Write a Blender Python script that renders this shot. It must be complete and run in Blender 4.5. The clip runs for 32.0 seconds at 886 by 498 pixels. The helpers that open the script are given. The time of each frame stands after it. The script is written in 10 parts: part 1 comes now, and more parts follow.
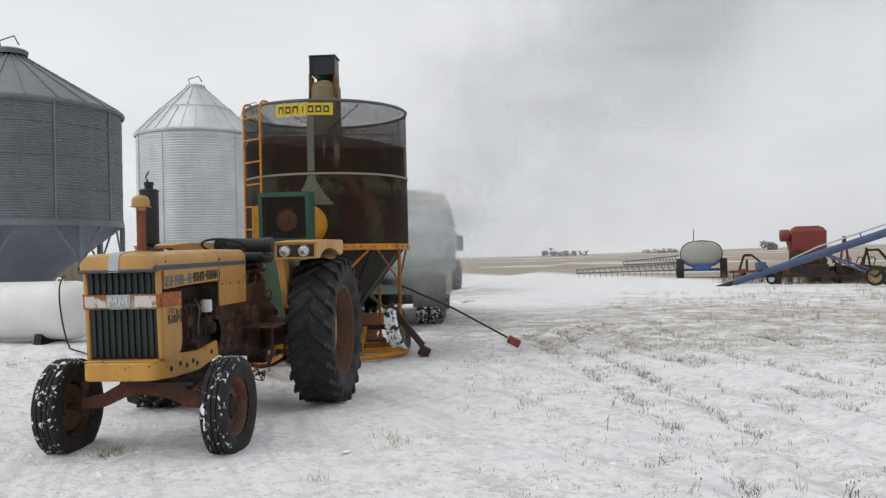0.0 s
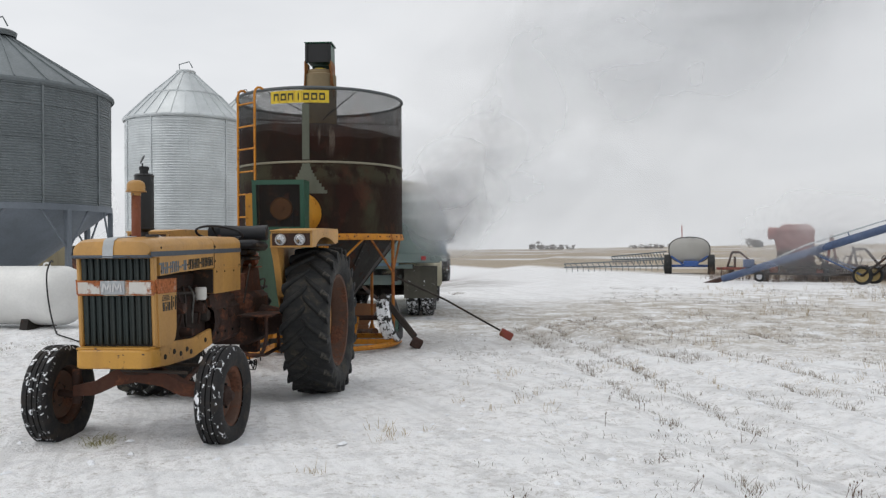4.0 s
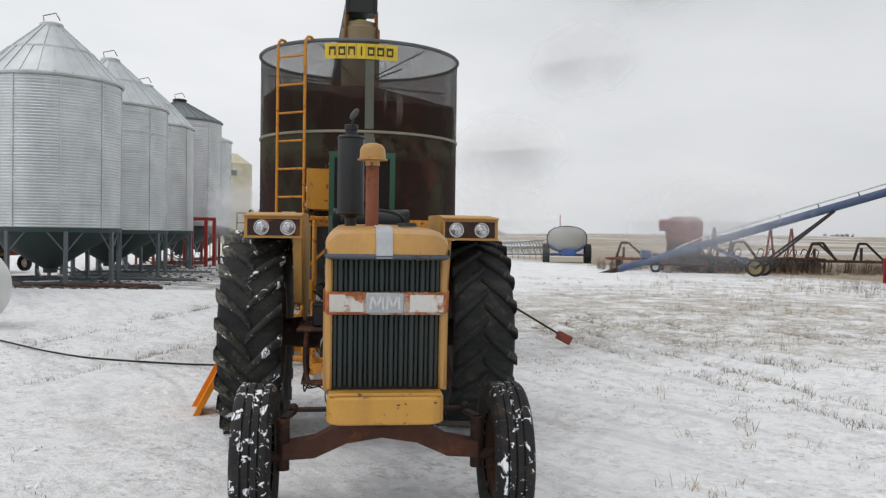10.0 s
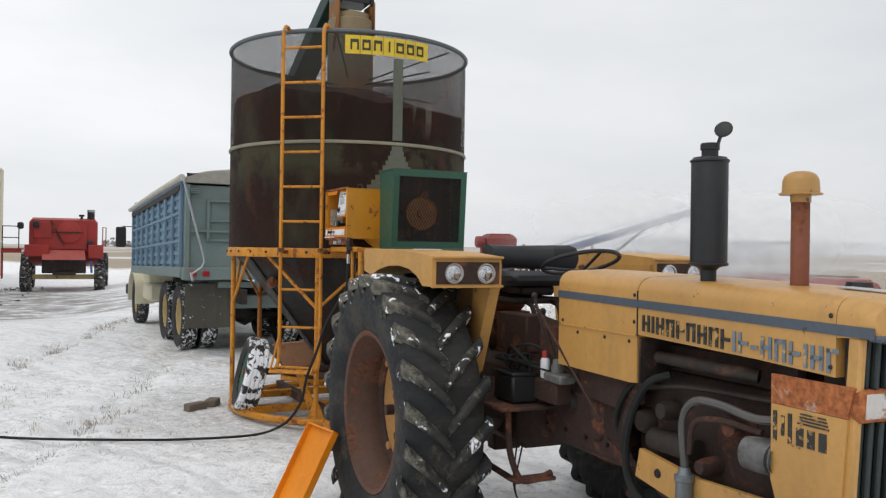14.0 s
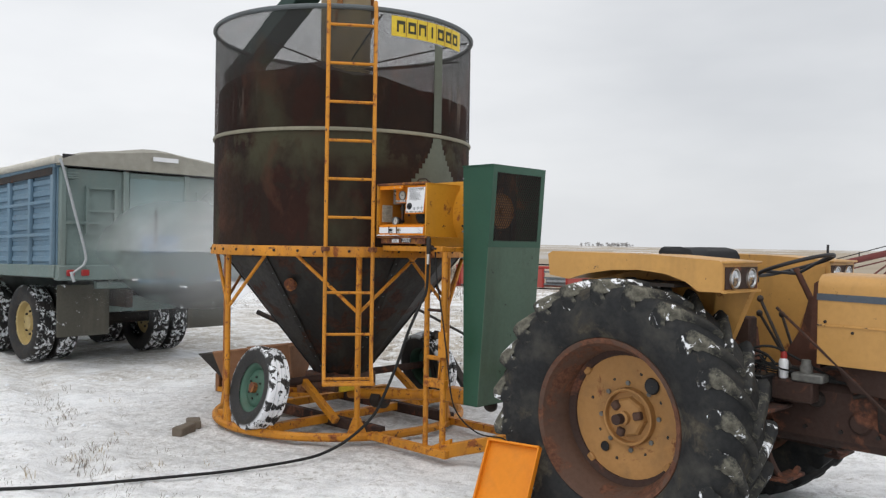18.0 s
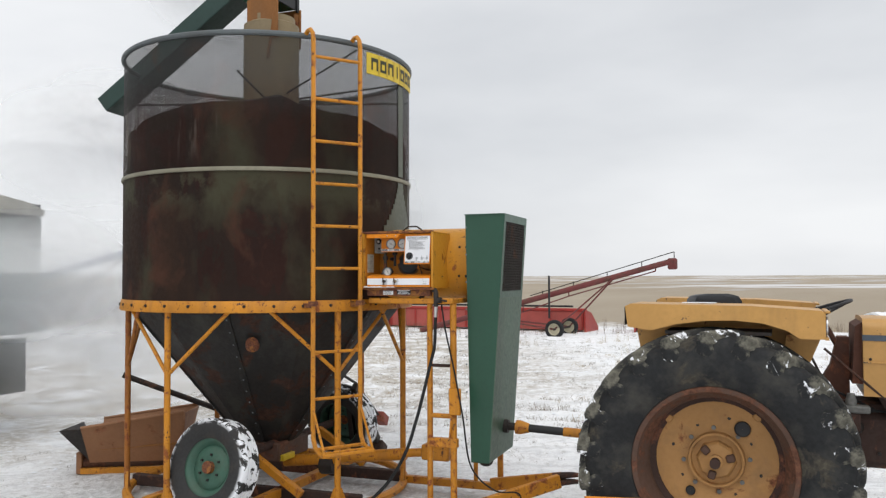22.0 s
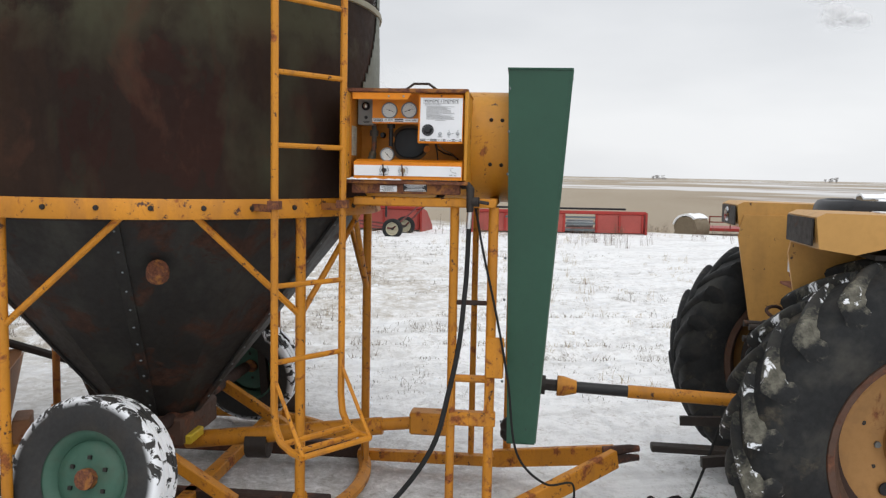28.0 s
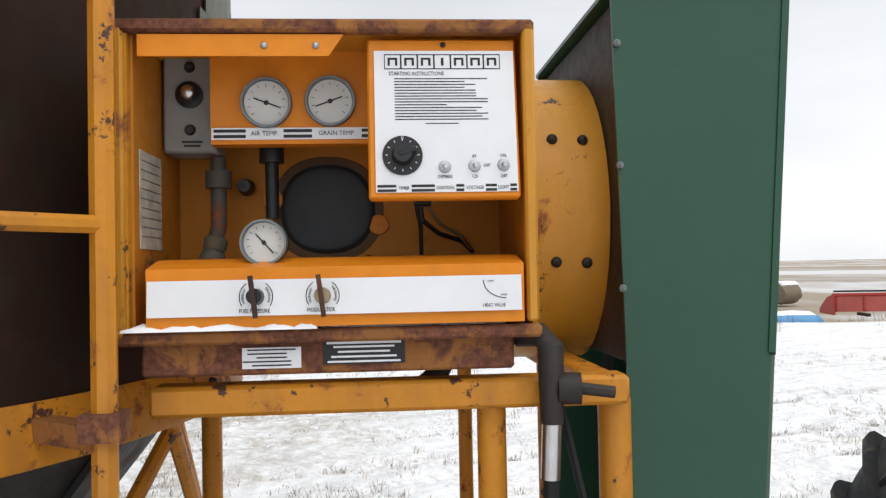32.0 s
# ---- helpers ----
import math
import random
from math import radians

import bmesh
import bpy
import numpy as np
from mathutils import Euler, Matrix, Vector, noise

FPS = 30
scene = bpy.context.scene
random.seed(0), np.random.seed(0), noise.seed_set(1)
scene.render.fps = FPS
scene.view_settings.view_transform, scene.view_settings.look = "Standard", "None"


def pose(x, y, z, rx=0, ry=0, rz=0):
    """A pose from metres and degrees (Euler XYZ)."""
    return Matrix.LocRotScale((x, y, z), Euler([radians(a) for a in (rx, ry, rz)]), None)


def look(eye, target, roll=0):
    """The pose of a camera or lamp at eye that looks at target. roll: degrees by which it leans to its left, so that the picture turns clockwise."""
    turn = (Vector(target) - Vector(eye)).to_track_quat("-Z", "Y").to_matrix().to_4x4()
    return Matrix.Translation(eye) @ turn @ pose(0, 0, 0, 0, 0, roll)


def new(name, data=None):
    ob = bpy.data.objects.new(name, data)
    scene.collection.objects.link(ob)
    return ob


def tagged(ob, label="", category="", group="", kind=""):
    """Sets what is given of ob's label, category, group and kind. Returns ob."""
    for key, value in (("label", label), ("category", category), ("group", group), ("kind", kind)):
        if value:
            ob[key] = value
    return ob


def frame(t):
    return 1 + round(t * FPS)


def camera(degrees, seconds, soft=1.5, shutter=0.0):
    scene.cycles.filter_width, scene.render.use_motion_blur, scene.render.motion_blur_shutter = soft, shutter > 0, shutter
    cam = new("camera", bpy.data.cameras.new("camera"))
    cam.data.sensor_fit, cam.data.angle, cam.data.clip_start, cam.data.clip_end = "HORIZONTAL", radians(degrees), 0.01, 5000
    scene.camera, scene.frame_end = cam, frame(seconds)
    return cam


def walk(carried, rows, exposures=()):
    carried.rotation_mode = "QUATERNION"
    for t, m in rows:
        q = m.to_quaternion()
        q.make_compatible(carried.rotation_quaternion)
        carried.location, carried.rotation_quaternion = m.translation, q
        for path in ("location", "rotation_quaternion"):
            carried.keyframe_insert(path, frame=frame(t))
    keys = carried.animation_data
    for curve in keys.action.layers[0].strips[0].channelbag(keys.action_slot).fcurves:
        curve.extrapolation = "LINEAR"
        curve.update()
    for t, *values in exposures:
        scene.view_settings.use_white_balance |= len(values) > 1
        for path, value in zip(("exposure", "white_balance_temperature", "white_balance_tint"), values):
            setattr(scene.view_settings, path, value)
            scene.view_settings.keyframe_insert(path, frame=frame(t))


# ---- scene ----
# The camera, carried by hand round the tractor and up to the dryer's control box.
cam = camera(56.5, 32.0, soft=1.3)
PATH = [
    (0, (2.808, -1.478, 1.392), (2.445, 0.489, 1.415), -1.4),
    (0.5, (2.814, -1.475, 1.392), (2.458, 0.493, 1.407), -1.4),
    (1, (2.813, -1.478, 1.394), (2.477, 0.493, 1.407), -1.4),
    (1.5, (2.807, -1.463, 1.388), (2.483, 0.511, 1.396), -1.2),
    (2, (2.796, -1.465, 1.386), (2.472, 0.509, 1.39), -0.9),
    (2.5, (2.78, -1.482, 1.393), (2.454, 0.491, 1.398), -0.6),
    (3, (2.759, -1.495, 1.387), (2.424, 0.476, 1.393), -0.4),
    (3.5, (2.72, -1.485, 1.384), (2.379, 0.486, 1.384), -0.2),
    (5.5, (2.58, -1.089, 1.418), (2.31, 0.892, 1.437), -0.8),
    (6, (2.371, -1.034, 1.418), (2.132, 0.951, 1.442), 0.3),
    (6.5, (2.134, -0.969, 1.43), (1.851, 1.01, 1.472), 0.6),
    (7, (1.894, -0.906, 1.431), (1.606, 1.073, 1.462), 0.2),
    (7.5, (1.511, -0.857, 1.446), (1.282, 1.129, 1.454), -0.2),
    (8, (1.112, -0.701, 1.434), (0.934, 1.291, 1.443), -0.2),
    (8.5, (0.703, -0.542, 1.433), (0.589, 1.455, 1.434), 0.3),
    (9, (0.281, -0.365, 1.449), (0.249, 1.634, 1.405), 0.5),
    (9.5, (-0.057, -0.13, 1.466), (-0.035, 1.869, 1.419), 0.9),
    (10, (-0.445, 0.039, 1.464), (-0.363, 2.037, 1.429), 0.8),
    (10.5, (-0.853, 0.243, 1.478), (-0.677, 2.234, 1.406), -0.5),
    (11, (-1.19, 0.458, 1.527), (-0.85, 2.428, 1.445), -2.4),
    (11.5, (-1.536, 0.703, 1.552), (-0.978, 2.623, 1.479), -2.8),
    (12, (-1.792, 0.928, 1.54), (-1.223, 2.841, 1.411), -0.9),
    (12.5, (-2.059, 1.2, 1.576), (-1.524, 3.122, 1.437), 0.3),
    (13, (-2.375, 1.413, 1.59), (-1.802, 3.326, 1.489), 0.3),
    (13.5, (-2.681, 1.638, 1.587), (-2.076, 3.544, 1.531), 0.4),
    (14, (-2.955, 1.865, 1.618), (-2.294, 3.753, 1.621), 0.8),
    (14.5, (-3.327, 2.004, 1.627), (-2.575, 3.856, 1.691), 0.4),
    (15, (-3.681, 2.131, 1.625), (-2.885, 3.963, 1.74), -0.2),
    (15.5, (-4.033, 2.256, 1.632), (-3.179, 4.063, 1.708), 0.0),
    (17.5, (-5.174, 3.208, 1.654), (-3.962, 4.798, 1.613), 0.4),
    (18, (-5.375, 3.592, 1.653), (-4.09, 5.125, 1.641), 0.9),
    (18.5, (-5.607, 3.874, 1.688), (-4.247, 5.341, 1.691), 0.5),
    (19, (-5.822, 4.111, 1.74), (-4.372, 5.489, 1.761), 0.1),
    (19.5, (-6.014, 4.381, 1.753), (-4.52, 5.708, 1.822), -1.2),
    (20, (-6.232, 4.643, 1.753), (-4.691, 5.915, 1.845), -0.5),
    (20.5, (-6.434, 4.9, 1.777), (-4.834, 6.099, 1.832), -0.5),
    (21, (-6.538, 5.186, 1.77), (-4.879, 6.299, 1.855), -0.5),
    (21.5, (-6.607, 5.421, 1.791), (-4.891, 6.443, 1.889), -0.3),
    (22, (-6.73, 5.719, 1.793), (-4.943, 6.616, 1.859), -0.2),
    (22.5, (-6.741, 5.965, 1.794), (-4.933, 6.813, 1.911), -0.2),
    (23, (-6.664, 6.239, 1.79), (-4.865, 7.083, 2.015), -0.9),
    (23.5, (-6.658, 6.429, 1.812), (-4.847, 7.241, 2.056), -1.5),
    (24, (-6.687, 6.548, 1.796), (-4.852, 7.307, 2.032), -1.1),
    (24.5, (-6.677, 6.614, 1.797), (-4.827, 7.338, 2.026), -0.3),
    (25, (-6.544, 6.706, 1.807), (-4.695, 7.423, 2.068), 0.1),
    (25.5, (-6.408, 6.813, 1.816), (-4.552, 7.525, 2.039), 0.6),
    (26, (-6.29, 7.009, 1.781), (-4.402, 7.655, 1.905), 0.9),
    (26.5, (-6.011, 7.213, 1.77), (-4.09, 7.772, 1.764), 1.9),
    (28.5, (-4.776, 7.929, 1.716), (-2.822, 8.284, 1.479), 0.6),
    (29, (-4.329, 8.069, 1.682), (-2.351, 8.257, 1.457), 0.3),
    (29.5, (-3.946, 8.148, 1.706), (-1.957, 8.209, 1.501), -0.3),
    (30, (-3.619, 8.243, 1.746), (-1.625, 8.355, 1.63), -0.4),
    (30.5, (-3.368, 8.381, 1.758), (-1.38, 8.584, 1.7), -0.2),
    (31, (-3.157, 8.515, 1.772), (-1.161, 8.631, 1.717), -1.1),
    (31.5, (-2.878, 8.527, 1.777), (-0.88, 8.593, 1.759), -1.7),
    (32, (-2.603, 8.516, 1.79), (-0.605, 8.594, 1.834), -1.1),
]
EXPOSURE = [(0.0, -0.14), (8.0, -0.14), (10.0, -0.10), (11.0, -0.02), (12.0, -0.04), (13.0, 0.08), (14.0, 0.06), (15.0, -0.18), (18.0, 0.16), (20.0, 0.06), (22.0, 0.20), (24.0, 0.08), (26.0, 0.04), (29.0, 0.22), (31.0, 0.22), (32.0, 0.36)]
walk(cam, [(t, look(eye, target, roll)) for t, eye, target, roll in PATH], EXPOSURE)

# ---- light: a bright overcast winter sky with a faint, wide sun behind the cloud ----
SUN_ELEVATION, SUN_AZIMUTH = radians(60), radians(238)
world = bpy.data.worlds.new("overcast_sky")
scene.world = world
world.use_nodes = True
wn, wl = world.node_tree.nodes, world.node_tree.links
wn.clear()
w_out = wn.new("ShaderNodeOutputWorld")
w_bg = wn.new("ShaderNodeBackground")
w_sky = wn.new("ShaderNodeTexSky")
w_sky.sky_type, w_sky.sun_disc = "NISHITA", False
w_sky.sun_elevation, w_sky.sun_rotation = SUN_ELEVATION, SUN_AZIMUTH
w_sky.air_density, w_sky.dust_density = 1.0, 3.0
w_dim = wn.new("ShaderNodeMixRGB")
w_dim.blend_type = "MULTIPLY"
w_dim.inputs[0].default_value = 1.0
w_dim.inputs[2].default_value = (0.10, 0.10, 0.10, 1)
w_co = wn.new("ShaderNodeTexCoord")
w_map = wn.new("ShaderNodeMapping")
w_map.inputs["Scale"].default_value = (1.0, 1.0, 3.2)
w_noise = wn.new("ShaderNodeTexNoise")
w_noise.inputs["Scale"].default_value, w_noise.inputs["Detail"].default_value = 1.6, 5.0
w_noise.inputs["Roughness"].default_value = 0.5
w_ramp = wn.new("ShaderNodeValToRGB")
w_ramp.color_ramp.elements[0].position, w_ramp.color_ramp.elements[1].position = 0.30, 0.72
w_ramp.color_ramp.elements[0].color = (0.665, 0.685, 0.715, 1)
w_ramp.color_ramp.elements[1].color = (0.90, 0.912, 0.93, 1)
w_mix = wn.new("ShaderNodeMixRGB")
w_mix.inputs[0].default_value = 0.94
wl.new(w_co.outputs["Generated"], w_map.inputs["Vector"])
wl.new(w_map.outputs[0], w_noise.inputs["Vector"])
wl.new(w_noise.outputs["Fac"], w_ramp.inputs[0])
wl.new(w_sky.outputs[0], w_dim.inputs[1])
wl.new(w_dim.outputs[0], w_mix.inputs[1])
wl.new(w_ramp.outputs[0], w_mix.inputs[2])
w_side = wn.new("ShaderNodeVectorMath")
w_side.operation = "DOT_PRODUCT"
w_side.inputs[1].default_value = (0.94, 0.34, 0.0)
w_fall = wn.new("ShaderNodeMapRange")
w_fall.inputs["From Min"].default_value, w_fall.inputs["From Max"].default_value = -0.2, 1.0
w_fall.inputs["To Min"].default_value, w_fall.inputs["To Max"].default_value = 1.14, 0.90
w_tone = wn.new("ShaderNodeVectorMath")
w_tone.operation = "SCALE"
wl.new(w_co.outputs["Generated"], w_side.inputs[0])
wl.new(w_side.outputs["Value"], w_fall.inputs["Value"])
wl.new(w_mix.outputs[0], w_tone.inputs[0])
wl.new(w_fall.outputs[0], w_tone.inputs["Scale"])
wl.new(w_tone.outputs[0], w_bg.inputs[0])
w_bg.inputs[1].default_value = 1.0
wl.new(w_bg.outputs[0], w_out.inputs[0])

sun_data = bpy.data.lights.new("sun", "SUN")
sun_data.energy, sun_data.angle, sun_data.color = 0.8, radians(55), (1.0, 0.97, 0.93)
sun = new("sun", sun_data)
sun.matrix_basis = look((0, 0, 60), (0 - math.sin(SUN_AZIMUTH) * 60 / math.tan(SUN_ELEVATION), -math.cos(SUN_AZIMUTH) * 60 / math.tan(SUN_ELEVATION), 0))


# ---- materials ----
class Nodes:
    """A small helper round one node material."""

    def __init__(self, name):
        self.m = bpy.data.materials.new(name)
        self.m.use_nodes = True
        self.n, self.l = self.m.node_tree.nodes, self.m.node_tree.links
        self.bsdf = next(x for x in self.n if x.type == "BSDF_PRINCIPLED")
        self.out = next(x for x in self.n if x.type == "OUTPUT_MATERIAL")
        self.co = self.n.new("ShaderNodeTexCoord")

    def put(self, socket, value):
        if hasattr(value, "is_linked") or hasattr(value, "links"):
            self.l.new(value, socket)
        elif isinstance(value, (tuple, list)) and len(value) == 3 and socket.type == "RGBA":
            socket.default_value = (*value, 1)
        else:
            socket.default_value = value

    def vec(self, scale=(1, 1, 1), src="Object", rot=(0, 0, 0)):
        m = self.n.new("ShaderNodeMapping")
        m.inputs["Scale"].default_value = scale
        m.inputs["Rotation"].default_value = rot
        if src == "World":
            g = self.n.new("ShaderNodeNewGeometry")
            self.l.new(g.outputs["Position"], m.inputs["Vector"])
        else:
            self.l.new(self.co.outputs[src], m.inputs["Vector"])
        return m.outputs[0]

    def noise(self, scale, detail=4.0, rough=0.55, vec=None, distort=0.0):
        t = self.n.new("ShaderNodeTexNoise")
        t.inputs["Scale"].default_value, t.inputs["Detail"].default_value = scale, detail
        t.inputs["Roughness"].default_value, t.inputs["Distortion"].default_value = rough, distort
        self.l.new(vec if vec is not None else self.vec(), t.inputs["Vector"])
        return t.outputs["Fac"]

    def ramp(self, fac, lo, hi, a=(0, 0, 0), b=(1, 1, 1)):
        r = self.n.new("ShaderNodeValToRGB")
        e = r.color_ramp.elements
        e[0].position, e[1].position, e[0].color, e[1].color = lo, hi, (*a, 1), (*b, 1)
        self.l.new(fac, r.inputs[0])
        return r.outputs[0]

    def mix(self, fac, a, b, kind="MIX"):
        m = self.n.new("ShaderNodeMixRGB")
        m.blend_type = kind
        self.put(m.inputs[0], fac), self.put(m.inputs[1], a), self.put(m.inputs[2], b)
        return m.outputs[0]

    def math(self, op, a, b=0.0):
        m = self.n.new("ShaderNodeMath")
        m.operation = op
        self.put(m.inputs[0], a), self.put(m.inputs[1], b)
        return m.outputs[0]

    def bump(self, height, strength=0.3, distance=0.01):
        b = self.n.new("ShaderNodeBump")
        b.inputs["Strength"].default_value, b.inputs["Distance"].default_value = strength, distance
        self.l.new(height, b.inputs["Height"])
        self.l.new(b.outputs[0], self.bsdf.inputs["Normal"])

    def set(self, color=None, rough=None, metal=None, spec=None):
        for key, value in (("Base Color", color), ("Roughness", rough), ("Metallic", metal), ("Specular IOR Level", spec)):
            if value is not None:
                self.put(self.bsdf.inputs[key], value)
        return self.m


def tint(c, k):
    return tuple(min(1.0, v * k) for v in c)


def paint(name, base, rough=0.45, metal=0.0, rust=0.0, rust_color=(0.16, 0.055, 0.025), dirt=0.25, dirt_color=(0.09, 0.065, 0.045),
          scale=1.0, snow=0.0, tread=None, bump=0.15, spec=0.35, chip=0.0, chip_color=(0.05, 0.045, 0.04)):
    """Weathered paint or bare metal: two scales of shade, stains, rust blooms, chips, a fine relief and snow that clings."""
    k = Nodes(name)
    broad = k.noise(1.7 * scale, 3, 0.5)
    fine = k.noise(34 * scale, 6, 0.65)
    streak = k.noise(6 * scale, 5, 0.6, k.vec((1, 1, 0.18)))
    color = k.mix(k.ramp(broad, 0.3, 0.75), tint(base, 0.84), tint(base, 1.1))
    color = k.mix(k.math("MULTIPLY", k.ramp(fine, 0.42, 0.72), 0.35), color, tint(base, 0.72))
    if dirt:
        color = k.mix(k.math("MULTIPLY", k.ramp(streak, 0.48, 0.75), dirt), color, dirt_color)
    rough_v = k.mix(k.ramp(fine, 0.3, 0.8), (rough * 0.85,) * 3, (min(1, rough * 1.25),) * 3)
    if rust:
        blot = k.noise(4.3 * scale, 9, 0.68, distort=0.4)
        mask = k.ramp(blot, 0.68 - 0.40 * rust, 0.74 - 0.38 * rust)
        tone = k.mix(k.ramp(fine, 0.35, 0.7), tint(rust_color, 0.65), tint(rust_color, 1.7))
        color = k.mix(mask, color, tone)
        rough_v = k.mix(mask, rough_v, (0.88,) * 3)
    if chip:
        flakes = k.noise(11 * scale, 8, 0.72)
        mask = k.ramp(flakes, 0.655 - 0.25 * chip, 0.675 - 0.25 * chip)
        color = k.mix(mask, color, chip_color)
    if snow:
        info = k.n.new("ShaderNodeObjectInfo")
        apart = k.n.new("ShaderNodeVectorMath")
        apart.operation = "MULTIPLY_ADD"
        apart.inputs[0].default_value = (31.0, 17.0, 23.0)
        k.l.new(info.outputs["Random"], apart.inputs[1])
        k.l.new(k.vec(), apart.inputs[2])
        cling = k.noise(9 * scale, 6, 0.62, apart.outputs[0], 0.8)
        mask = k.ramp(cling, 0.66 - 0.26 * snow, 0.69 - 0.26 * snow)
        if tread:
            # Packed only round the tread, outside this radius about the wheel's axle.
            s3 = k.n.new("ShaderNodeSeparateXYZ")
            k.l.new(k.vec(), s3.inputs[0])
            rad = k.math("SQRT", k.math("ADD", k.math("MULTIPLY", s3.outputs[0], s3.outputs[0]), k.math("MULTIPLY", s3.outputs[1], s3.outputs[1])))
            mask = k.math("MULTIPLY", mask, k.ramp(rad, tread - 0.015, tread + 0.012))
        color = k.mix(mask, color, (0.82, 0.84, 0.87))
        rough_v = k.mix(mask, rough_v, (0.9,) * 3)
    k.bump(fine, bump, 0.004)
    return k.set(color, rough_v, metal, spec)


def plain(name, color, rough=0.5, metal=0.0, spec=0.4, vary=0.15, scale=20):
    k = Nodes(name)
    n = k.noise(scale, 4, 0.6)
    k.bump(n, 0.08, 0.002)
    return k.set(k.mix(k.ramp(n, 0.3, 0.7), tint(color, 1 - vary), tint(color, 1 + vary * 0.6)), rough, metal, spec)


M_fender = paint("fender_yellow", (0.56, 0.305, 0.088), 0.45, rust=0.10, dirt=0.3, chip=0.06, chip_color=(0.10, 0.06, 0.04), spec=0.35)
M_tractor = paint("tractor_yellow", (0.56, 0.305, 0.088), 0.42, rust=0.14, dirt=0.3, chip=0.2, chip_color=(0.07, 0.05, 0.035), spec=0.4)
M_hood = paint("hood_yellow", (0.50, 0.272, 0.078), 0.40, rust=0.06, dirt=0.25, chip=0.04, chip_color=(0.09, 0.06, 0.035), spec=0.45)
M_axle = paint("rust_brown_axle", (0.095, 0.040, 0.026), 0.8, rust=0.35, rust_color=(0.13, 0.05, 0.028), dirt=0.4, dirt_color=(0.03, 0.024, 0.02))
M_rust = paint("rusty_brown_iron", (0.048, 0.026, 0.020), 0.8, rust=0.38, rust_color=(0.12, 0.048, 0.028), dirt=0.45, dirt_color=(0.03, 0.024, 0.02))
M_rustred = paint("rust_red_pipe", (0.22, 0.075, 0.042), 0.75, rust=0.35, dirt=0.2)
M_engine = paint("grimy_engine_iron", (0.032, 0.019, 0.015), 0.75, rust=0.32, rust_color=(0.065, 0.028, 0.018), dirt=0.5, dirt_color=(0.016, 0.014, 0.012), scale=1.6)
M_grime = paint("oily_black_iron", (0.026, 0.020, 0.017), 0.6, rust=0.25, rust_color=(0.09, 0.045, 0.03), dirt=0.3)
M_black = plain("black_rubber_trim", (0.018, 0.018, 0.02), 0.55)
M_blackpaint = paint("satin_black_paint", (0.016, 0.017, 0.018), 0.42, dirt=0.15, dirt_color=(0.05, 0.045, 0.04), bump=0.08)
M_grille = paint("dark_green_grille", (0.022, 0.032, 0.031), 0.5, rust=0.06, dirt=0.15)
M_stripe = paint("slate_blue_stripe", (0.075, 0.092, 0.115), 0.55, chip=0.12, chip_color=(0.06, 0.04, 0.03), dirt=0.1)
M_bandrust = paint("worn_band", (0.55, 0.50, 0.42), 0.6, rust=0.72, rust_color=(0.30, 0.10, 0.035), dirt=0.2)
M_bandwhite = paint("worn_white_band", (0.66, 0.64, 0.60), 0.55, rust=0.42, rust_color=(0.27, 0.09, 0.035), dirt=0.3, dirt_color=(0.4, 0.2, 0.1), scale=1.6)
M_alu = paint("scuffed_aluminium", (0.42, 0.44, 0.46), 0.4, metal=0.6, dirt=0.25)
M_letter = paint("worn_dark_lettering", (0.03, 0.032, 0.03), 0.5, chip=0.35, chip_color=(0.5, 0.29, 0.1), scale=2.0)
M_letterblue = paint("worn_blue_grey_lettering", (0.16, 0.20, 0.24), 0.5, chip=0.3, chip_color=(0.5, 0.29, 0.1), scale=2.0)
M_tape = plain("grey_tape", (0.42, 0.44, 0.45), 0.5)
M_seat = plain("black_vinyl", (0.020, 0.021, 0.024), 0.45, scale=60)
M_chrome = plain("bright_metal", (0.6, 0.6, 0.6), 0.28, 1.0)
M_lens = plain("lamp_lens", (0.52, 0.53, 0.54), 0.10, 0.85, 0.6, vary=0.5, scale=70)
M_dryer = paint("dryer_yellow_frame", (0.56, 0.225, 0.016), 0.5, rust=0.30, rust_color=(0.22, 0.07, 0.022), dirt=0.5, dirt_color=(0.22, 0.09, 0.03), chip=0.22, chip_color=(0.07, 0.03, 0.018), scale=2.2)
M_legbrown = paint("rust_stained_leg_paint", (0.34, 0.125, 0.020), 0.6, rust=0.42, rust_color=(0.20, 0.065, 0.022), dirt=0.4, dirt_color=(0.16, 0.06, 0.02), scale=2.0)
M_box = paint("control_box_yellow", (0.60, 0.27, 0.022), 0.42, rust=0.20, rust_color=(0.20, 0.07, 0.025), dirt=0.3, dirt_color=(0.30, 0.13, 0.035), chip=0.12, chip_color=(0.08, 0.035, 0.02), scale=1.5)
M_boxin = paint("control_box_orange_inside", (0.74, 0.235, 0.006), 0.5, dirt=0.22, rust=0.04)
M_boxdull = paint("soiled_ochre_steel", (0.26, 0.105, 0.025), 0.62, rust=0.25, dirt=0.35)
M_boxinner = paint("darker_orange_lining", (0.52, 0.195, 0.014), 0.6, rust=0.2, dirt=0.35, dirt_color=(0.15, 0.06, 0.02))
M_edge_rust = paint("rusted_edge", (0.30, 0.12, 0.03), 0.8, rust=0.62, rust_color=(0.12, 0.045, 0.025), scale=3)
M_green = paint("dark_green_sheet", (0.022, 0.083, 0.050), 0.36, dirt=0.42, dirt_color=(0.018, 0.060, 0.038), chip=0.05, chip_color=(0.02, 0.035, 0.03), scale=0.8, spec=0.4)
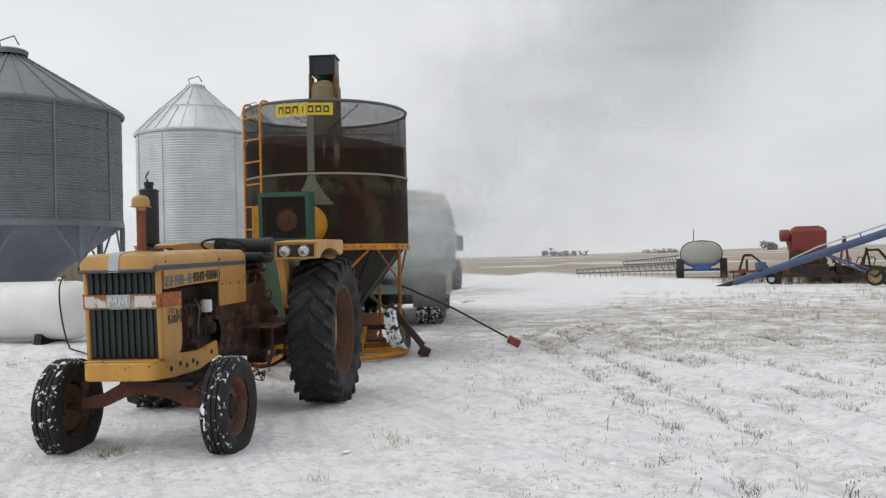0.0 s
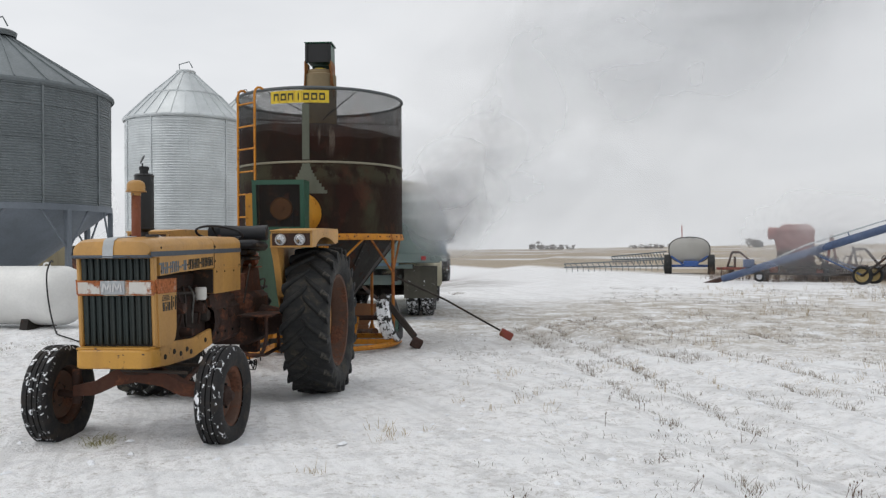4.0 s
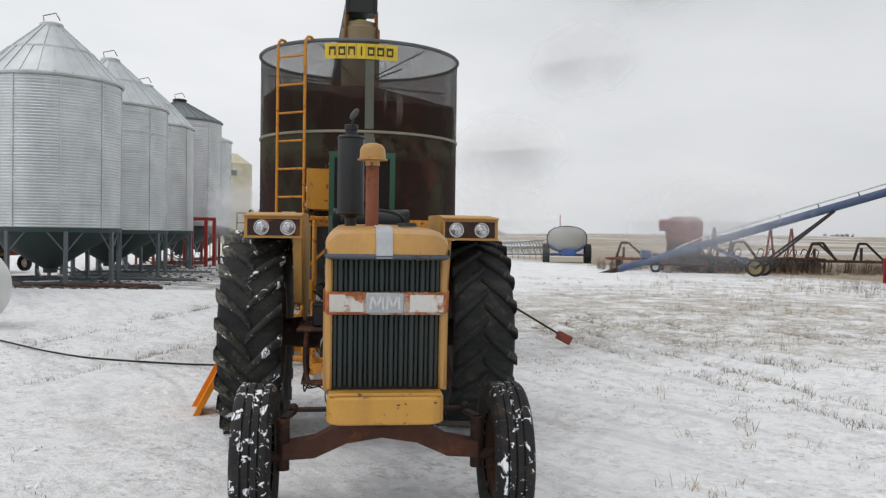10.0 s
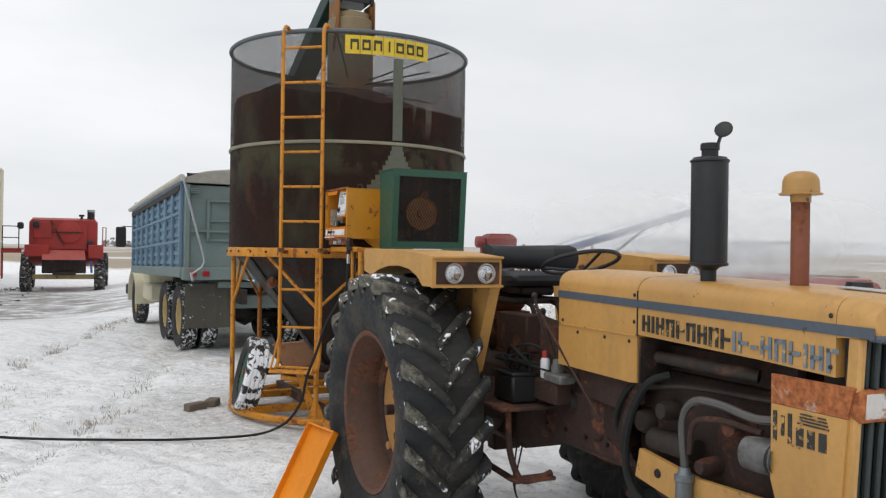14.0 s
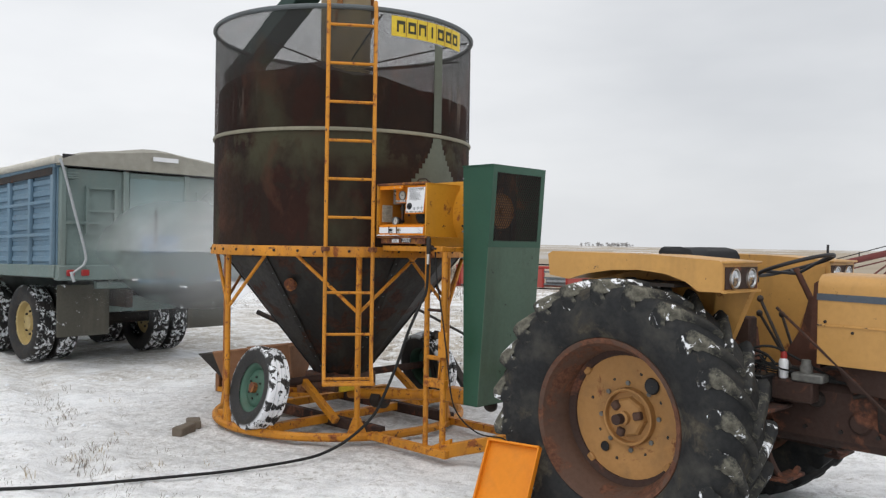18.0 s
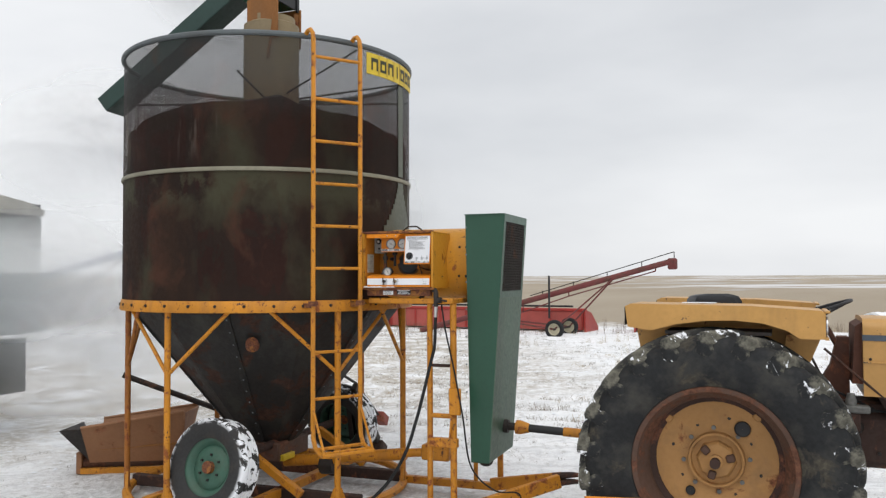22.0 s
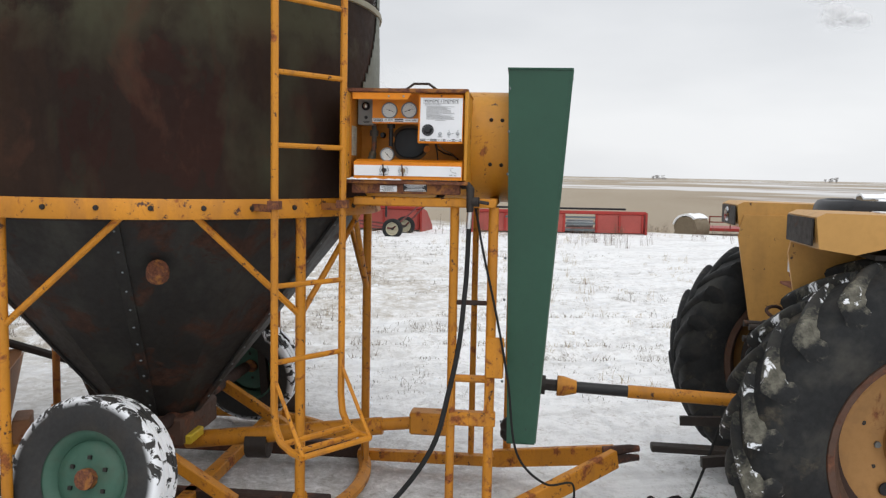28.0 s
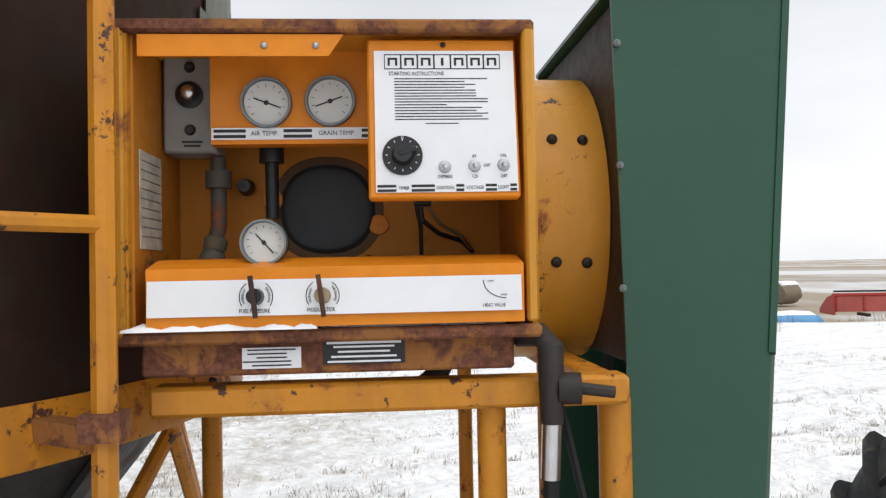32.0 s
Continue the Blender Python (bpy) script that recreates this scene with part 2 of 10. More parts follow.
M_greenpale = paint("faded_green_sheet", (0.085, 0.140, 0.098), 0.5, dirt=0.45, dirt_color=(0.05, 0.055, 0.035), rust=0.12, rust_color=(0.10, 0.06, 0.03), chip=0.08, chip_color=(0.03, 0.04, 0.03))
M_galv = paint("galvanised_steel", (0.60, 0.635, 0.645), 0.38, metal=0.45, dirt=0.25, dirt_color=(0.30, 0.34, 0.35), scale=0.5, spec=0.5)
M_galvold = paint("dull_galvanised_steel", (0.20, 0.225, 0.235), 0.5, metal=0.5, dirt=0.4, dirt_color=(0.11, 0.125, 0.13), scale=0.5)
M_hopper = paint("blue_grey_hopper_steel", (0.17, 0.195, 0.225), 0.5, dirt=0.3, dirt_color=(0.08, 0.09, 0.1), scale=0.5)
M_hopgreen = paint("dark_teal_hopper_steel", (0.036, 0.062, 0.06), 0.5, dirt=0.3, scale=0.5)
M_legs = paint("grey_leg_steel", (0.13, 0.155, 0.165), 0.55, dirt=0.3)
M_red = paint("faded_red_paint", (0.36, 0.035, 0.028), 0.48, dirt=0.3, rust=0.08, scale=0.7)
M_redpink = paint("weathered_red_paint", (0.40, 0.085, 0.07), 0.55, dirt=0.25, rust=0.08, scale=0.7)
M_redrust = paint("rusted_red_paint", (0.22, 0.05, 0.035), 0.6, dirt=0.4, rust=0.3)
M_blue = paint("implement_blue", (0.035, 0.10, 0.32), 0.45, dirt=0.25)
M_boxblue = paint("truck_box_blue", (0.14, 0.23, 0.31), 0.5, dirt=0.3, dirt_color=(0.2, 0.22, 0.22), rust=0.03, scale=0.7)
M_boxgrey = paint("truck_box_grey_green", (0.16, 0.215, 0.205), 0.55, dirt=0.35, dirt_color=(0.2, 0.19, 0.16), rust=0.03, scale=0.7)
M_cream = paint("cream_paint", (0.62, 0.58, 0.43), 0.45, dirt=0.25)
M_tan = paint("drab_tan_paint", (0.17, 0.145, 0.085), 0.55, dirt=0.4, rust=0.08)
M_tarp = plain("canvas_tarp", (0.30, 0.29, 0.25), 0.85, scale=8)
M_white = paint("white_tank_paint", (0.78, 0.78, 0.76), 0.35, dirt=0.08, dirt_color=(0.5, 0.5, 0.47), scale=0.6, bump=0.05)
M_poly = paint("white_poly_tank", (0.36, 0.355, 0.33), 0.5, dirt=0.2, dirt_color=(0.4, 0.38, 0.33), scale=0.6)
M_tyre = paint("weathered_tyre_rubber", (0.014, 0.015, 0.016), 0.7, dirt=0.45, dirt_color=(0.075, 0.068, 0.055), rust=0.12, rust_color=(0.06, 0.056, 0.048), scale=1.1, spec=0.3)
M_tyresnow = paint("tyre_rubber_with_packed_snow", (0.017, 0.018, 0.019), 0.72, dirt=0.55, dirt_color=(0.075, 0.070, 0.055), snow=0.26, rust=0.38, rust_color=(0.105, 0.100, 0.080), scale=1.1, spec=0.3)
M_tyredust = paint("dusty_tyre_rubber", (0.016, 0.017, 0.018), 0.72, dirt=0.6, dirt_color=(0.078, 0.074, 0.062), rust=0.30, rust_color=(0.050, 0.044, 0.034), scale=0.9, spec=0.3)
M_tyresnowy = paint("front_tyre_with_snow", (0.018, 0.018, 0.019), 0.75, dirt=0.4, snow=0.30, tread=0.345, scale=2.2, spec=0.3)
M_dryertyre = paint("dryer_tyre_with_snow", (0.034, 0.034, 0.034), 0.75, dirt=0.3, snow=0.75, tread=0.325, scale=1.3, spec=0.3)
M_trucktyre = paint("truck_tyre_with_snow", (0.030, 0.030, 0.031), 0.75, dirt=0.4, snow=0.5, tread=0.49, scale=1.6, spec=0.3)
M_rim = paint("worn_yellow_rim", (0.42, 0.22, 0.075), 0.6, rust=0.22, rust_color=(0.17, 0.065, 0.03), dirt=0.4)
M_rimrust = paint("rusty_rim", (0.10, 0.055, 0.038), 0.75, rust=0.45, rust_color=(0.105, 0.045, 0.026), dirt=0.5, dirt_color=(0.05, 0.035, 0.028))
M_rimyellow = paint("yellow_rim", (0.46, 0.35, 0.15), 0.5, dirt=0.3, rust=0.1)
M_rimgreen = paint("green_rim", (0.05, 0.12, 0.085), 0.55, dirt=0.35, rust=0.1)
M_wood = paint("weathered_timber", (0.16, 0.13, 0.10), 0.85, dirt=0.4)
M_hose = plain("black_rubber_hose", (0.016, 0.016, 0.016), 0.7, spec=0.25)
M_sign = plain("sign_yellow", (0.64, 0.46, 0.03), 0.45)
M_signink = plain("sign_dark_letters", (0.035, 0.035, 0.015), 0.5)
M_label = plain("white_enamel_plate", (0.74, 0.75, 0.77), 0.32, vary=0.06, scale=9)
M_paper = plain("yellowed_paper", (0.46, 0.44, 0.36), 0.85, vary=0.3, scale=30)
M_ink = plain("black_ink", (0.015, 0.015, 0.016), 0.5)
M_dial = plain("gauge_dial", (0.60, 0.60, 0.57), 0.3, vary=0.05)
M_soot = paint("soot_dusted_orange", (0.12, 0.075, 0.04), 0.8, dirt=0.5, dirt_color=(0.05, 0.045, 0.04), scale=2.0)
M_screen = plain("dark_round_port", (0.03, 0.036, 0.04), 0.55)
M_boxgray = paint("grey_switch_box", (0.28, 0.285, 0.27), 0.45, dirt=0.2, bump=0.05)
M_alloy = plain("dull_grey_casting", (0.14, 0.14, 0.13), 0.6, vary=0.5)
M_copper = plain("brass_fitting", (0.30, 0.24, 0.15), 0.5, 0.6)
M_bolt = plain("blackened_bolt", (0.03, 0.026, 0.024), 0.6, 0.4)
M_glass = plain("dull_cab_glass", (0.05, 0.06, 0.065), 0.12, 0.0, 0.6)
M_mud = plain("frozen_mud", (0.10, 0.085, 0.07), 0.9)
M_grain = plain("wet_dark_grain", (0.030, 0.021, 0.017), 0.9, vary=0.4, scale=50)
M_hay = plain("dry_straw", (0.21, 0.17, 0.12), 0.95, vary=0.4, scale=30)
M_snowcap = plain("settled_snow", (0.85, 0.87, 0.90), 0.9, vary=0.05, scale=6)


# ---- mesh helpers ----
class G:
    """Collects the vertices and faces of one part."""

    def __init__(self):
        self.v, self.f, self.uv = [], [], None

    def add(self, verts, faces, m=None):
        k = len(self.v)
        self.v += [tuple(m @ Vector(p)) if m is not None else tuple(p) for p in verts]
        self.f += [tuple(i + k for i in f) for f in faces]
        return self

    def box(self, c, s, rot=(0, 0, 0), bev=0.0, m=None):
        """A box about c with full sizes s, its edges chamfered by bev."""
        hx, hy, hz = (v / 2 for v in s)
        b = min(bev, hx * 0.8, hy * 0.8, hz * 0.8)
        t = pose(*c, *rot)
        t = m @ t if m is not None else t
        if b <= 0:
            vs = [(x * hx, y * hy, z * hz) for x in (-1, 1) for y in (-1, 1) for z in (-1, 1)]
            return self.add(vs, [(0, 1, 3, 2), (4, 6, 7, 5), (0, 4, 5, 1), (2, 3, 7, 6), (0, 2, 6, 4), (1, 5, 7, 3)], t)
        vs, at = [], {}
        for x in (-1, 1):
            for y in (-1, 1):
                for z in (-1, 1):
                    for n, p in enumerate(((hx, hy - b, hz - b), (hx - b, hy, hz - b), (hx - b, hy - b, hz))):
                        at[x, y, z, n] = len(vs)
                        vs.append((x * p[0], y * p[1], z * p[2]))
        fs = []
        for x in (-1, 1):
            for y in (-1, 1):
                for z in (-1, 1):
                    tri = (at[x, y, z, 0], at[x, y, z, 1], at[x, y, z, 2])
                    fs.append(tri if x * y * z > 0 else tri[::-1])
        sq = ((-1, -1), (1, -1), (1, 1), (-1, 1))
        for s1 in (-1, 1):
            for n in range(3):
                q = []
                for a, c2 in sq:
                    k = [0, 0, 0]
                    k[n], k[(n + 1) % 3], k[(n + 2) % 3] = s1, a, c2
                    q.append(at[(*k, n)])
                fs.append(tuple(q if s1 > 0 else q[::-1]))
        for n in range(3):
            o1, o2 = (n + 1) % 3, (n + 2) % 3
            for a in (-1, 1):
                for c2 in (-1, 1):
                    ends = []
                    for e in (-1, 1):
                        k = [0, 0, 0]
                        k[n], k[o1], k[o2] = e, a, c2
                        ends.append((at[(*k, o1)], at[(*k, o2)]))
                    q = (ends[0][0], ends[1][0], ends[1][1], ends[0][1])
                    fs.append(q if a * c2 < 0 else q[::-1])
        return self.add(vs, fs, t)

    def tube(self, path, r, seg=10, caps=True, closed=False, m=None):
        """A round bar along a path; r is one radius or one for each point."""
        pts = [Vector(p) for p in path]
        n = len(pts)
        rs = r if isinstance(r, (list, tuple)) else [r] * n
        vs, fs, up = [], [], None
        for i, p in enumerate(pts):
            if closed:
                d = pts[(i + 1) % n] - pts[i - 1]
            else:
                d = pts[min(i + 1, n - 1)] - pts[max(i - 1, 0)]
            d = d.normalized() if d.length > 1e-9 else Vector((0, 0, 1))
            if up is None:
                up = Vector((0, 0, 1)) if abs(d.z) < 0.9 else Vector((1, 0, 0))
            side = d.cross(up)
            side = side.normalized() if side.length > 1e-6 else Vector((1, 0, 0))
            up = side.cross(d).normalized()
            for j in range(seg):
                a = 2 * math.pi * (j + 0.5) / seg
                vs.append(p + (side * math.cos(a) + up * math.sin(a)) * rs[i])
        for i in range(n if closed else n - 1):
            for j in range(seg):
                a, b = i * seg + j, i * seg + (j + 1) % seg
                c, d = ((i + 1) % n) * seg + (j + 1) % seg, ((i + 1) % n) * seg + j
                fs.append((a, b, c, d))
        if caps and not closed:
            fs.append(tuple(range(seg))[::-1])
            fs.append(tuple((n - 1) * seg + j for j in range(seg)))
        return self.add(vs, fs, m)

    def bar(self, a, b, w, h=None, m=None, bev=0.0):
        """A square bar from a to b, w across and h high."""
        a, b = Vector(a), Vector(b)
        d = b - a
        q = d.to_track_quat("Y", "Z").to_matrix().to_4x4()
        t = Matrix.Translation((a + b) / 2) @ q
        return self.box((0, 0, 0), (w, d.length, h or w), bev=bev, m=m @ t if m is not None else t)

    def lathe(self, prof, seg=32, m=None, a0=0.0, a1=360.0, close=False):
        """Turns a profile of (radius, height) about z."""
        full = abs(a1 - a0 - 360) < 1e-6
        cols = seg if full else seg + 1
        vs = [(r * math.cos(radians(a0 + (a1 - a0) * i / seg)), r * math.sin(radians(a0 + (a1 - a0) * i / seg)), z) for i in range(cols) for r, z in prof]
        k, fs = len(prof), []
        for i in range(seg):
            i2 = (i + 1) % cols
            for j in range(k if close else k - 1):
                j2 = (j + 1) % k
                fs.append((i * k + j, i2 * k + j, i2 * k + j2, i * k + j2))
        return self.add(vs, fs, m)

    def prism(self, poly, lo, hi, axis="x", m=None):
        """A flat outline, pushed from lo to hi along an axis; the outline's two numbers are the other two axes in order."""
        def p3(p, h):
            return {"x": (h, p[0], p[1]), "y": (p[0], h, p[1]), "z": (p[0], p[1], h)}[axis]
        n = len(poly)
        vs = [p3(p, lo) for p in poly] + [p3(p, hi) for p in poly]
        fs = [tuple(range(n))[::-1], tuple(range(n, 2 * n))] + [(i, (i + 1) % n, n + (i + 1) % n, n + i) for i in range(n)]
        return self.add(vs, fs, m)

    def loft(self, rings, m=None, caps=True):
        """Joins closed rings of equal length."""
        n, fs = len(rings[0]), []
        vs = [p for ring in rings for p in ring]
        for i in range(len(rings) - 1):
            for j in range(n):
                fs.append((i * n + j, i * n + (j + 1) % n, (i + 1) * n + (j + 1) % n, (i + 1) * n + j))
        if caps:
            fs += [tuple(range(n))[::-1], tuple(range((len(rings) - 1) * n, len(rings) * n))]
        return self.add(vs, fs, m)

    def ball(self, c, r, seg=12, rows=8, m=None):
        rx, ry, rz = r if isinstance(r, (tuple, list)) else (r, r, r)
        prof = [(max(1e-4, math.cos(radians(-90 + 180 * j / rows))), math.sin(radians(-90 + 180 * j / rows))) for j in range(rows + 1)]
        t = Matrix.Translation(c) @ Matrix.Diagonal((rx, ry, rz, 1))
        return self.lathe(prof, seg, m @ t if m is not None else t)

    def sheet(self, pts, thick, m=None):
        """A thin flat plate with the given corners, thick along its normal."""
        p = [Vector(q) for q in pts]
        nrm = (p[1] - p[0]).cross(p[2] - p[0]).normalized() * thick
        n = len(p)
        return self.add([*p, *(q + nrm for q in p)], [tuple(range(n))[::-1], tuple(range(n, 2 * n))] + [(i, (i + 1) % n, n + (i + 1) % n, n + i) for i in range(n)], m)

    def mesh(self, name, smooth=40):
        me = bpy.data.meshes.new(name)
        me.from_pydata(self.v, [], self.f)
        me.validate()
        bm = bmesh.new()
        bm.from_mesh(me)
        bmesh.ops.recalc_face_normals(bm, faces=bm.faces)
        bm.to_mesh(me)
        bm.free()
        if smooth:
            me.shade_smooth()
            me.set_sharp_from_angle(angle=radians(smooth))
        return me


def part(name, g, material, parent, label="", smooth=40, at=None):
    """Links one mesh object under a thing or a part."""
    me = g if isinstance(g, bpy.types.Mesh) else g.mesh(name, smooth)
    if not me.materials:
        me.materials.append(material)
    ob = new(name, me)
    ob.parent = parent
    if at is not None:
        ob.matrix_basis = at
    return tagged(ob, label)


def thing(name, m, label, category, group="", kind=""):
    """An Empty at a thing's base."""
    ob = new(name)
    ob.empty_display_size = 0.2
    ob.matrix_basis = m
    return tagged(ob, label, category, group, kind)


def solid(name, g, material, m, label, category, group="", kind="", smooth=40):
    """A thing that is one mesh."""
    me = g.mesh(name, smooth)
    me.materials.append(material)
    ob = new(name, me)
    ob.matrix_basis = m
    return tagged(ob, label, category, group, kind)


def arc(c, r, a0, a1, n, axis="z"):
    """Points on an arc, degrees, about an axis through c."""
    out = []
    for i in range(n + 1):
        a = radians(a0 + (a1 - a0) * i / n)
        u, v = r * math.cos(a), r * math.sin(a)
        out.append({"z": (c[0] + u, c[1] + v, c[2]), "x": (c[0], c[1] + u, c[2] + v), "y": (c[0] + u, c[1], c[2] + v)}[axis])
    return out


TURN_X = pose(0, 0, 0, 0, 90, 0)  # turns a lathe's z axis to lie along x
TURN_Y = pose(0, 0, 0, -90, 0, 0)  # and along y

# ---- ground: one snowy sheet to the horizon, with ruts, a lower yard by the bins and far hills ----
def smooth(a, b, v):
    t = min(1.0, max(0.0, (v - a) / (b - a)))
    return t * t * (3 - 2 * t)


RUTS = [((4.0, 1.5), (3.74, 3.57), (3.53, 5.0), (3.15, 6.94), (2.17, 10.87), (1.6, 13.5)), ((4.4, 1.5), (4.24, 3.67), (4.16, 4.42), (3.76, 6.54), (3.24, 8.91), (2.49, 11.56), (2.2, 14.0)),
        ((4.9, 1.0), (4.7, 4.23), (4.58, 5.48), (4.34, 6.96), (3.91, 9.5), (3.02, 11.78), (2.6, 15.0)), ((6.2, 1.5), (5.18, 5.66), (4.94, 6.66), (4.51, 8.55), (3.38, 12.0), (3.0, 15.5)),
        ((7.6, 1.5), (5.62, 6.99), (4.92, 9.04), (4.22, 11.7), (4.0, 16.0)), ((9.6, 2.0), (7.2, 6.5), (6.2, 9.5), (5.4, 13.0)),
        ((-3.2, 24.0), (-4.2, 17.0), (-5.4, 10.0), (-7.5, 2.0), (-9.0, -4.0)),
        ((-1.2, 25.0), (-2.2, 18.0), (-3.4, 10.5), (-5.6, 2.5), (-7.0, -4.0))]


def near_line(x, y, line):
    best = 9.0
    for (ax, ay), (bx, by) in zip(line, line[1:]):
        dx, dy = bx - ax, by - ay
        t = min(1.0, max(0.0, ((x - ax) * dx + (y - ay) * dy) / (dx * dx + dy * dy)))
        best = min(best, math.hypot(x - ax - t * dx, y - ay - t * dy))
    return best


def level(x, y):
    """The broad lie of the land."""
    z = -0.53 * smooth(19, 30, y) * smooth(-1.5, -6.5, x) - 0.10 * smooth(16, 40, y) * smooth(-6, 2, x)
    z -= 0.075 * math.exp(-((x + 0.75) ** 2 / 2.2 + (y - 6.7) ** 2 / 1.2))
    z -= 0.55 * smooth(21.8, 26.0, x) * smooth(75, 45, x) * smooth(9.0, 5.5, y)
    far = math.hypot(x, y)
    if far > 120:
        az = math.degrees(math.atan2(x, y))
        rise = 0.0045 * (0.5 + smooth(-5, 30, az) - 1.45 * smooth(32, 62, az)) * (0.75 + 0.25 * math.sin(az * 0.11))
        z += (far - 120) * rise * smooth(120, 900, far) * (1 - 0.35 * smooth(1500, 3000, far))
        z += 1.6 * smooth(150, 600, far) * noise.noise((x * 0.004, y * 0.004, 3.0))
    return z


def ground_z(x, y):
    z = level(x, y)
    if abs(x) < 40 and -25 < y < 70:
        out = max(-7.5 - x, x - 11.5, -1.0 - y, y - 16.5, 0.0)
        fine = 1.0 - smooth(1.0, 5.0, out)
        z += 0.018 * noise.noise((x * 1.9, y * 1.9, 0.0)) * (0.3 + 0.7 * fine) + fine * (0.018 * noise.noise((x * 4.1, y * 4.1, 1.0)) + 0.012 * noise.noise((x * 9.3, y * 9.3, 2.0)))
        z += 0.05 * noise.noise((x * 0.22, y * 0.22, 5.0)) * smooth(14, 24, math.hypot(x + 0.5, y - 6))
        for line in RUTS:
            d = near_line(x, y, line)
            if d < 0.7:
                z += (1.0 - smooth(0.0, 1.2, out)) * (-0.036 * math.exp(-(d / 0.17) ** 2) + 0.016 * math.exp(-((d - 0.32) / 0.14) ** 2))
    return z


def spread(lo, hi, step, reach, grow):
    inside = [lo + i * step for i in range(int(round((hi - lo) / step)) + 1)]
    out, s, v = [], step, hi
    while v < reach:
        s *= grow
        v += s
        out.append(v)
    back, s, v = [], step, lo
    while v > -reach:
        s *= grow
        v -= s
        back.append(v)
    return back[::-1] + inside + out


gx, gy = spread(-7.5, 11.5, 0.085, 3400, 1.12), spread(-1.0, 16.5, 0.085, 3400, 1.12)
g = G()
g.v = [(x, y, ground_z(x, y)) for x in gx for y in gy]
n_y = len(gy)
g.f = [(i * n_y + j, (i + 1) * n_y + j, (i + 1) * n_y + j + 1, i * n_y + j + 1) for i in range(len(gx) - 1) for j in range(n_y - 1)]

k = Nodes("snowy_ground")
pos = k.vec(src="World")
sep = k.n.new("ShaderNodeSeparateXYZ")
k.l.new(pos, sep.inputs[0])
px, py = sep.outputs[0], sep.outputs[1]
n_broad, n_mid, n_fine = k.noise(0.16, 4, 0.55, pos), k.noise(1.3, 6, 0.62, pos), k.noise(9, 6, 0.7, pos)
n_grit = k.noise(42, 4, 0.7, pos)
n_step = k.noise(4.6, 5, 0.6, pos, 0.7)
n_fleck = k.noise(15, 5, 0.75, pos, 0.5)
n_bend = k.noise(0.10, 2, 0.5, pos)
across = k.math("ADD", k.math("ADD", k.math("MULTIPLY", px, 4.4), k.math("MULTIPLY", py, 2.6)), k.math("MULTIPLY", n_bend, 26.0))
down = k.math("SUBTRACT", k.math("MULTIPLY", py, 0.34), k.math("MULTIPLY", px, 0.20))
lie = k.n.new("ShaderNodeCombineXYZ")
k.l.new(across, lie.inputs[0])
k.l.new(down, lie.inputs[1])
n_track = k.noise(0.9, 5, 0.6, lie.outputs[0])
snow = k.mix(k.ramp(n_mid, 0.3, 0.7), (0.90, 0.91, 0.92), (0.965, 0.965, 0.97))
# Grey noise puts the shading of footprints into the snow colour.
snow = k.mix(k.math("MULTIPLY", k.ramp(n_step, 0.50, 0.62), 0.42), snow, (0.66, 0.67, 0.69))
snow = k.mix(k.math("MULTIPLY", k.math("MULTIPLY", k.ramp(n_fine, 0.50, 0.58), k.ramp(n_mid, 0.36, 0.58)), 0.42), snow, (0.54, 0.53, 0.52))
snow = k.mix(k.math("MULTIPLY", k.ramp(n_track, 0.50, 0.64), 0.38), snow, (0.54, 0.54, 0.54))
snow = k.mix(k.math("MULTIPLY", k.math("MULTIPLY", k.ramp(n_fleck, 0.56, 0.66), k.ramp(n_mid, 0.34, 0.58)), 0.8), snow, (0.38, 0.35, 0.31))


def spot(cx, cy, rx, ry):
    """1 in the middle of an oval patch, 0 outside it, with a ragged rim."""
    a = k.math("DIVIDE", k.math("SUBTRACT", px, cx), rx)
    b = k.math("DIVIDE", k.math("SUBTRACT", py, cy), ry)
    d = k.math("ADD", k.math("MULTIPLY", a, a), k.math("MULTIPLY", b, b))
    d = k.math("ADD", d, k.math("MULTIPLY", k.math("SUBTRACT", n_broad, 0.5), 1.6))
    return k.math("SUBTRACT", 1.0, k.ramp(d, 0.25, 1.2))


straw = k.mix(k.ramp(n_fine, 0.3, 0.7), (0.22, 0.175, 0.115), (0.48, 0.42, 0.33))
mud = k.mix(k.ramp(n_mid, 0.35, 0.7), (0.085, 0.072, 0.06), (0.24, 0.215, 0.19))
wet = k.mix(k.ramp(n_mid, 0.35, 0.7), (0.26, 0.245, 0.225), (0.50, 0.485, 0.46))
trodden = k.math("MULTIPLY", spot(6.0, 16.0, 10.0, 6.6), k.math("MULTIPLY", k.ramp(n_mid, 0.34, 0.56), k.ramp(n_fine, 0.34, 0.54)))
color = k.mix(k.math("MULTIPLY", trodden, 0.85), snow, straw)
trodden2 = k.math("MULTIPLY", spot(13.0, 22.0, 11.0, 8.0), k.ramp(n_mid, 0.42, 0.66))
color = k.mix(k.math("MULTIPLY", trodden2, 0.62), color, straw)
by_dryer = k.math("MULTIPLY", spot(0.9, 11.2, 3.0, 2.1), k.ramp(n_mid, 0.30, 0.62))
color = k.mix(k.math("MULTIPLY", by_dryer, 0.38), color, wet)
# Ground under the dryer is darkened for damp mud and painted-in shade.
under = k.math("MULTIPLY", spot(-1.0, 10.3, 2.6, 2.5), k.ramp(n_fleck, 0.34, 0.54))
color = k.mix(k.math("MULTIPLY", under, 0.42), color, k.mix(0.5, wet, mud))
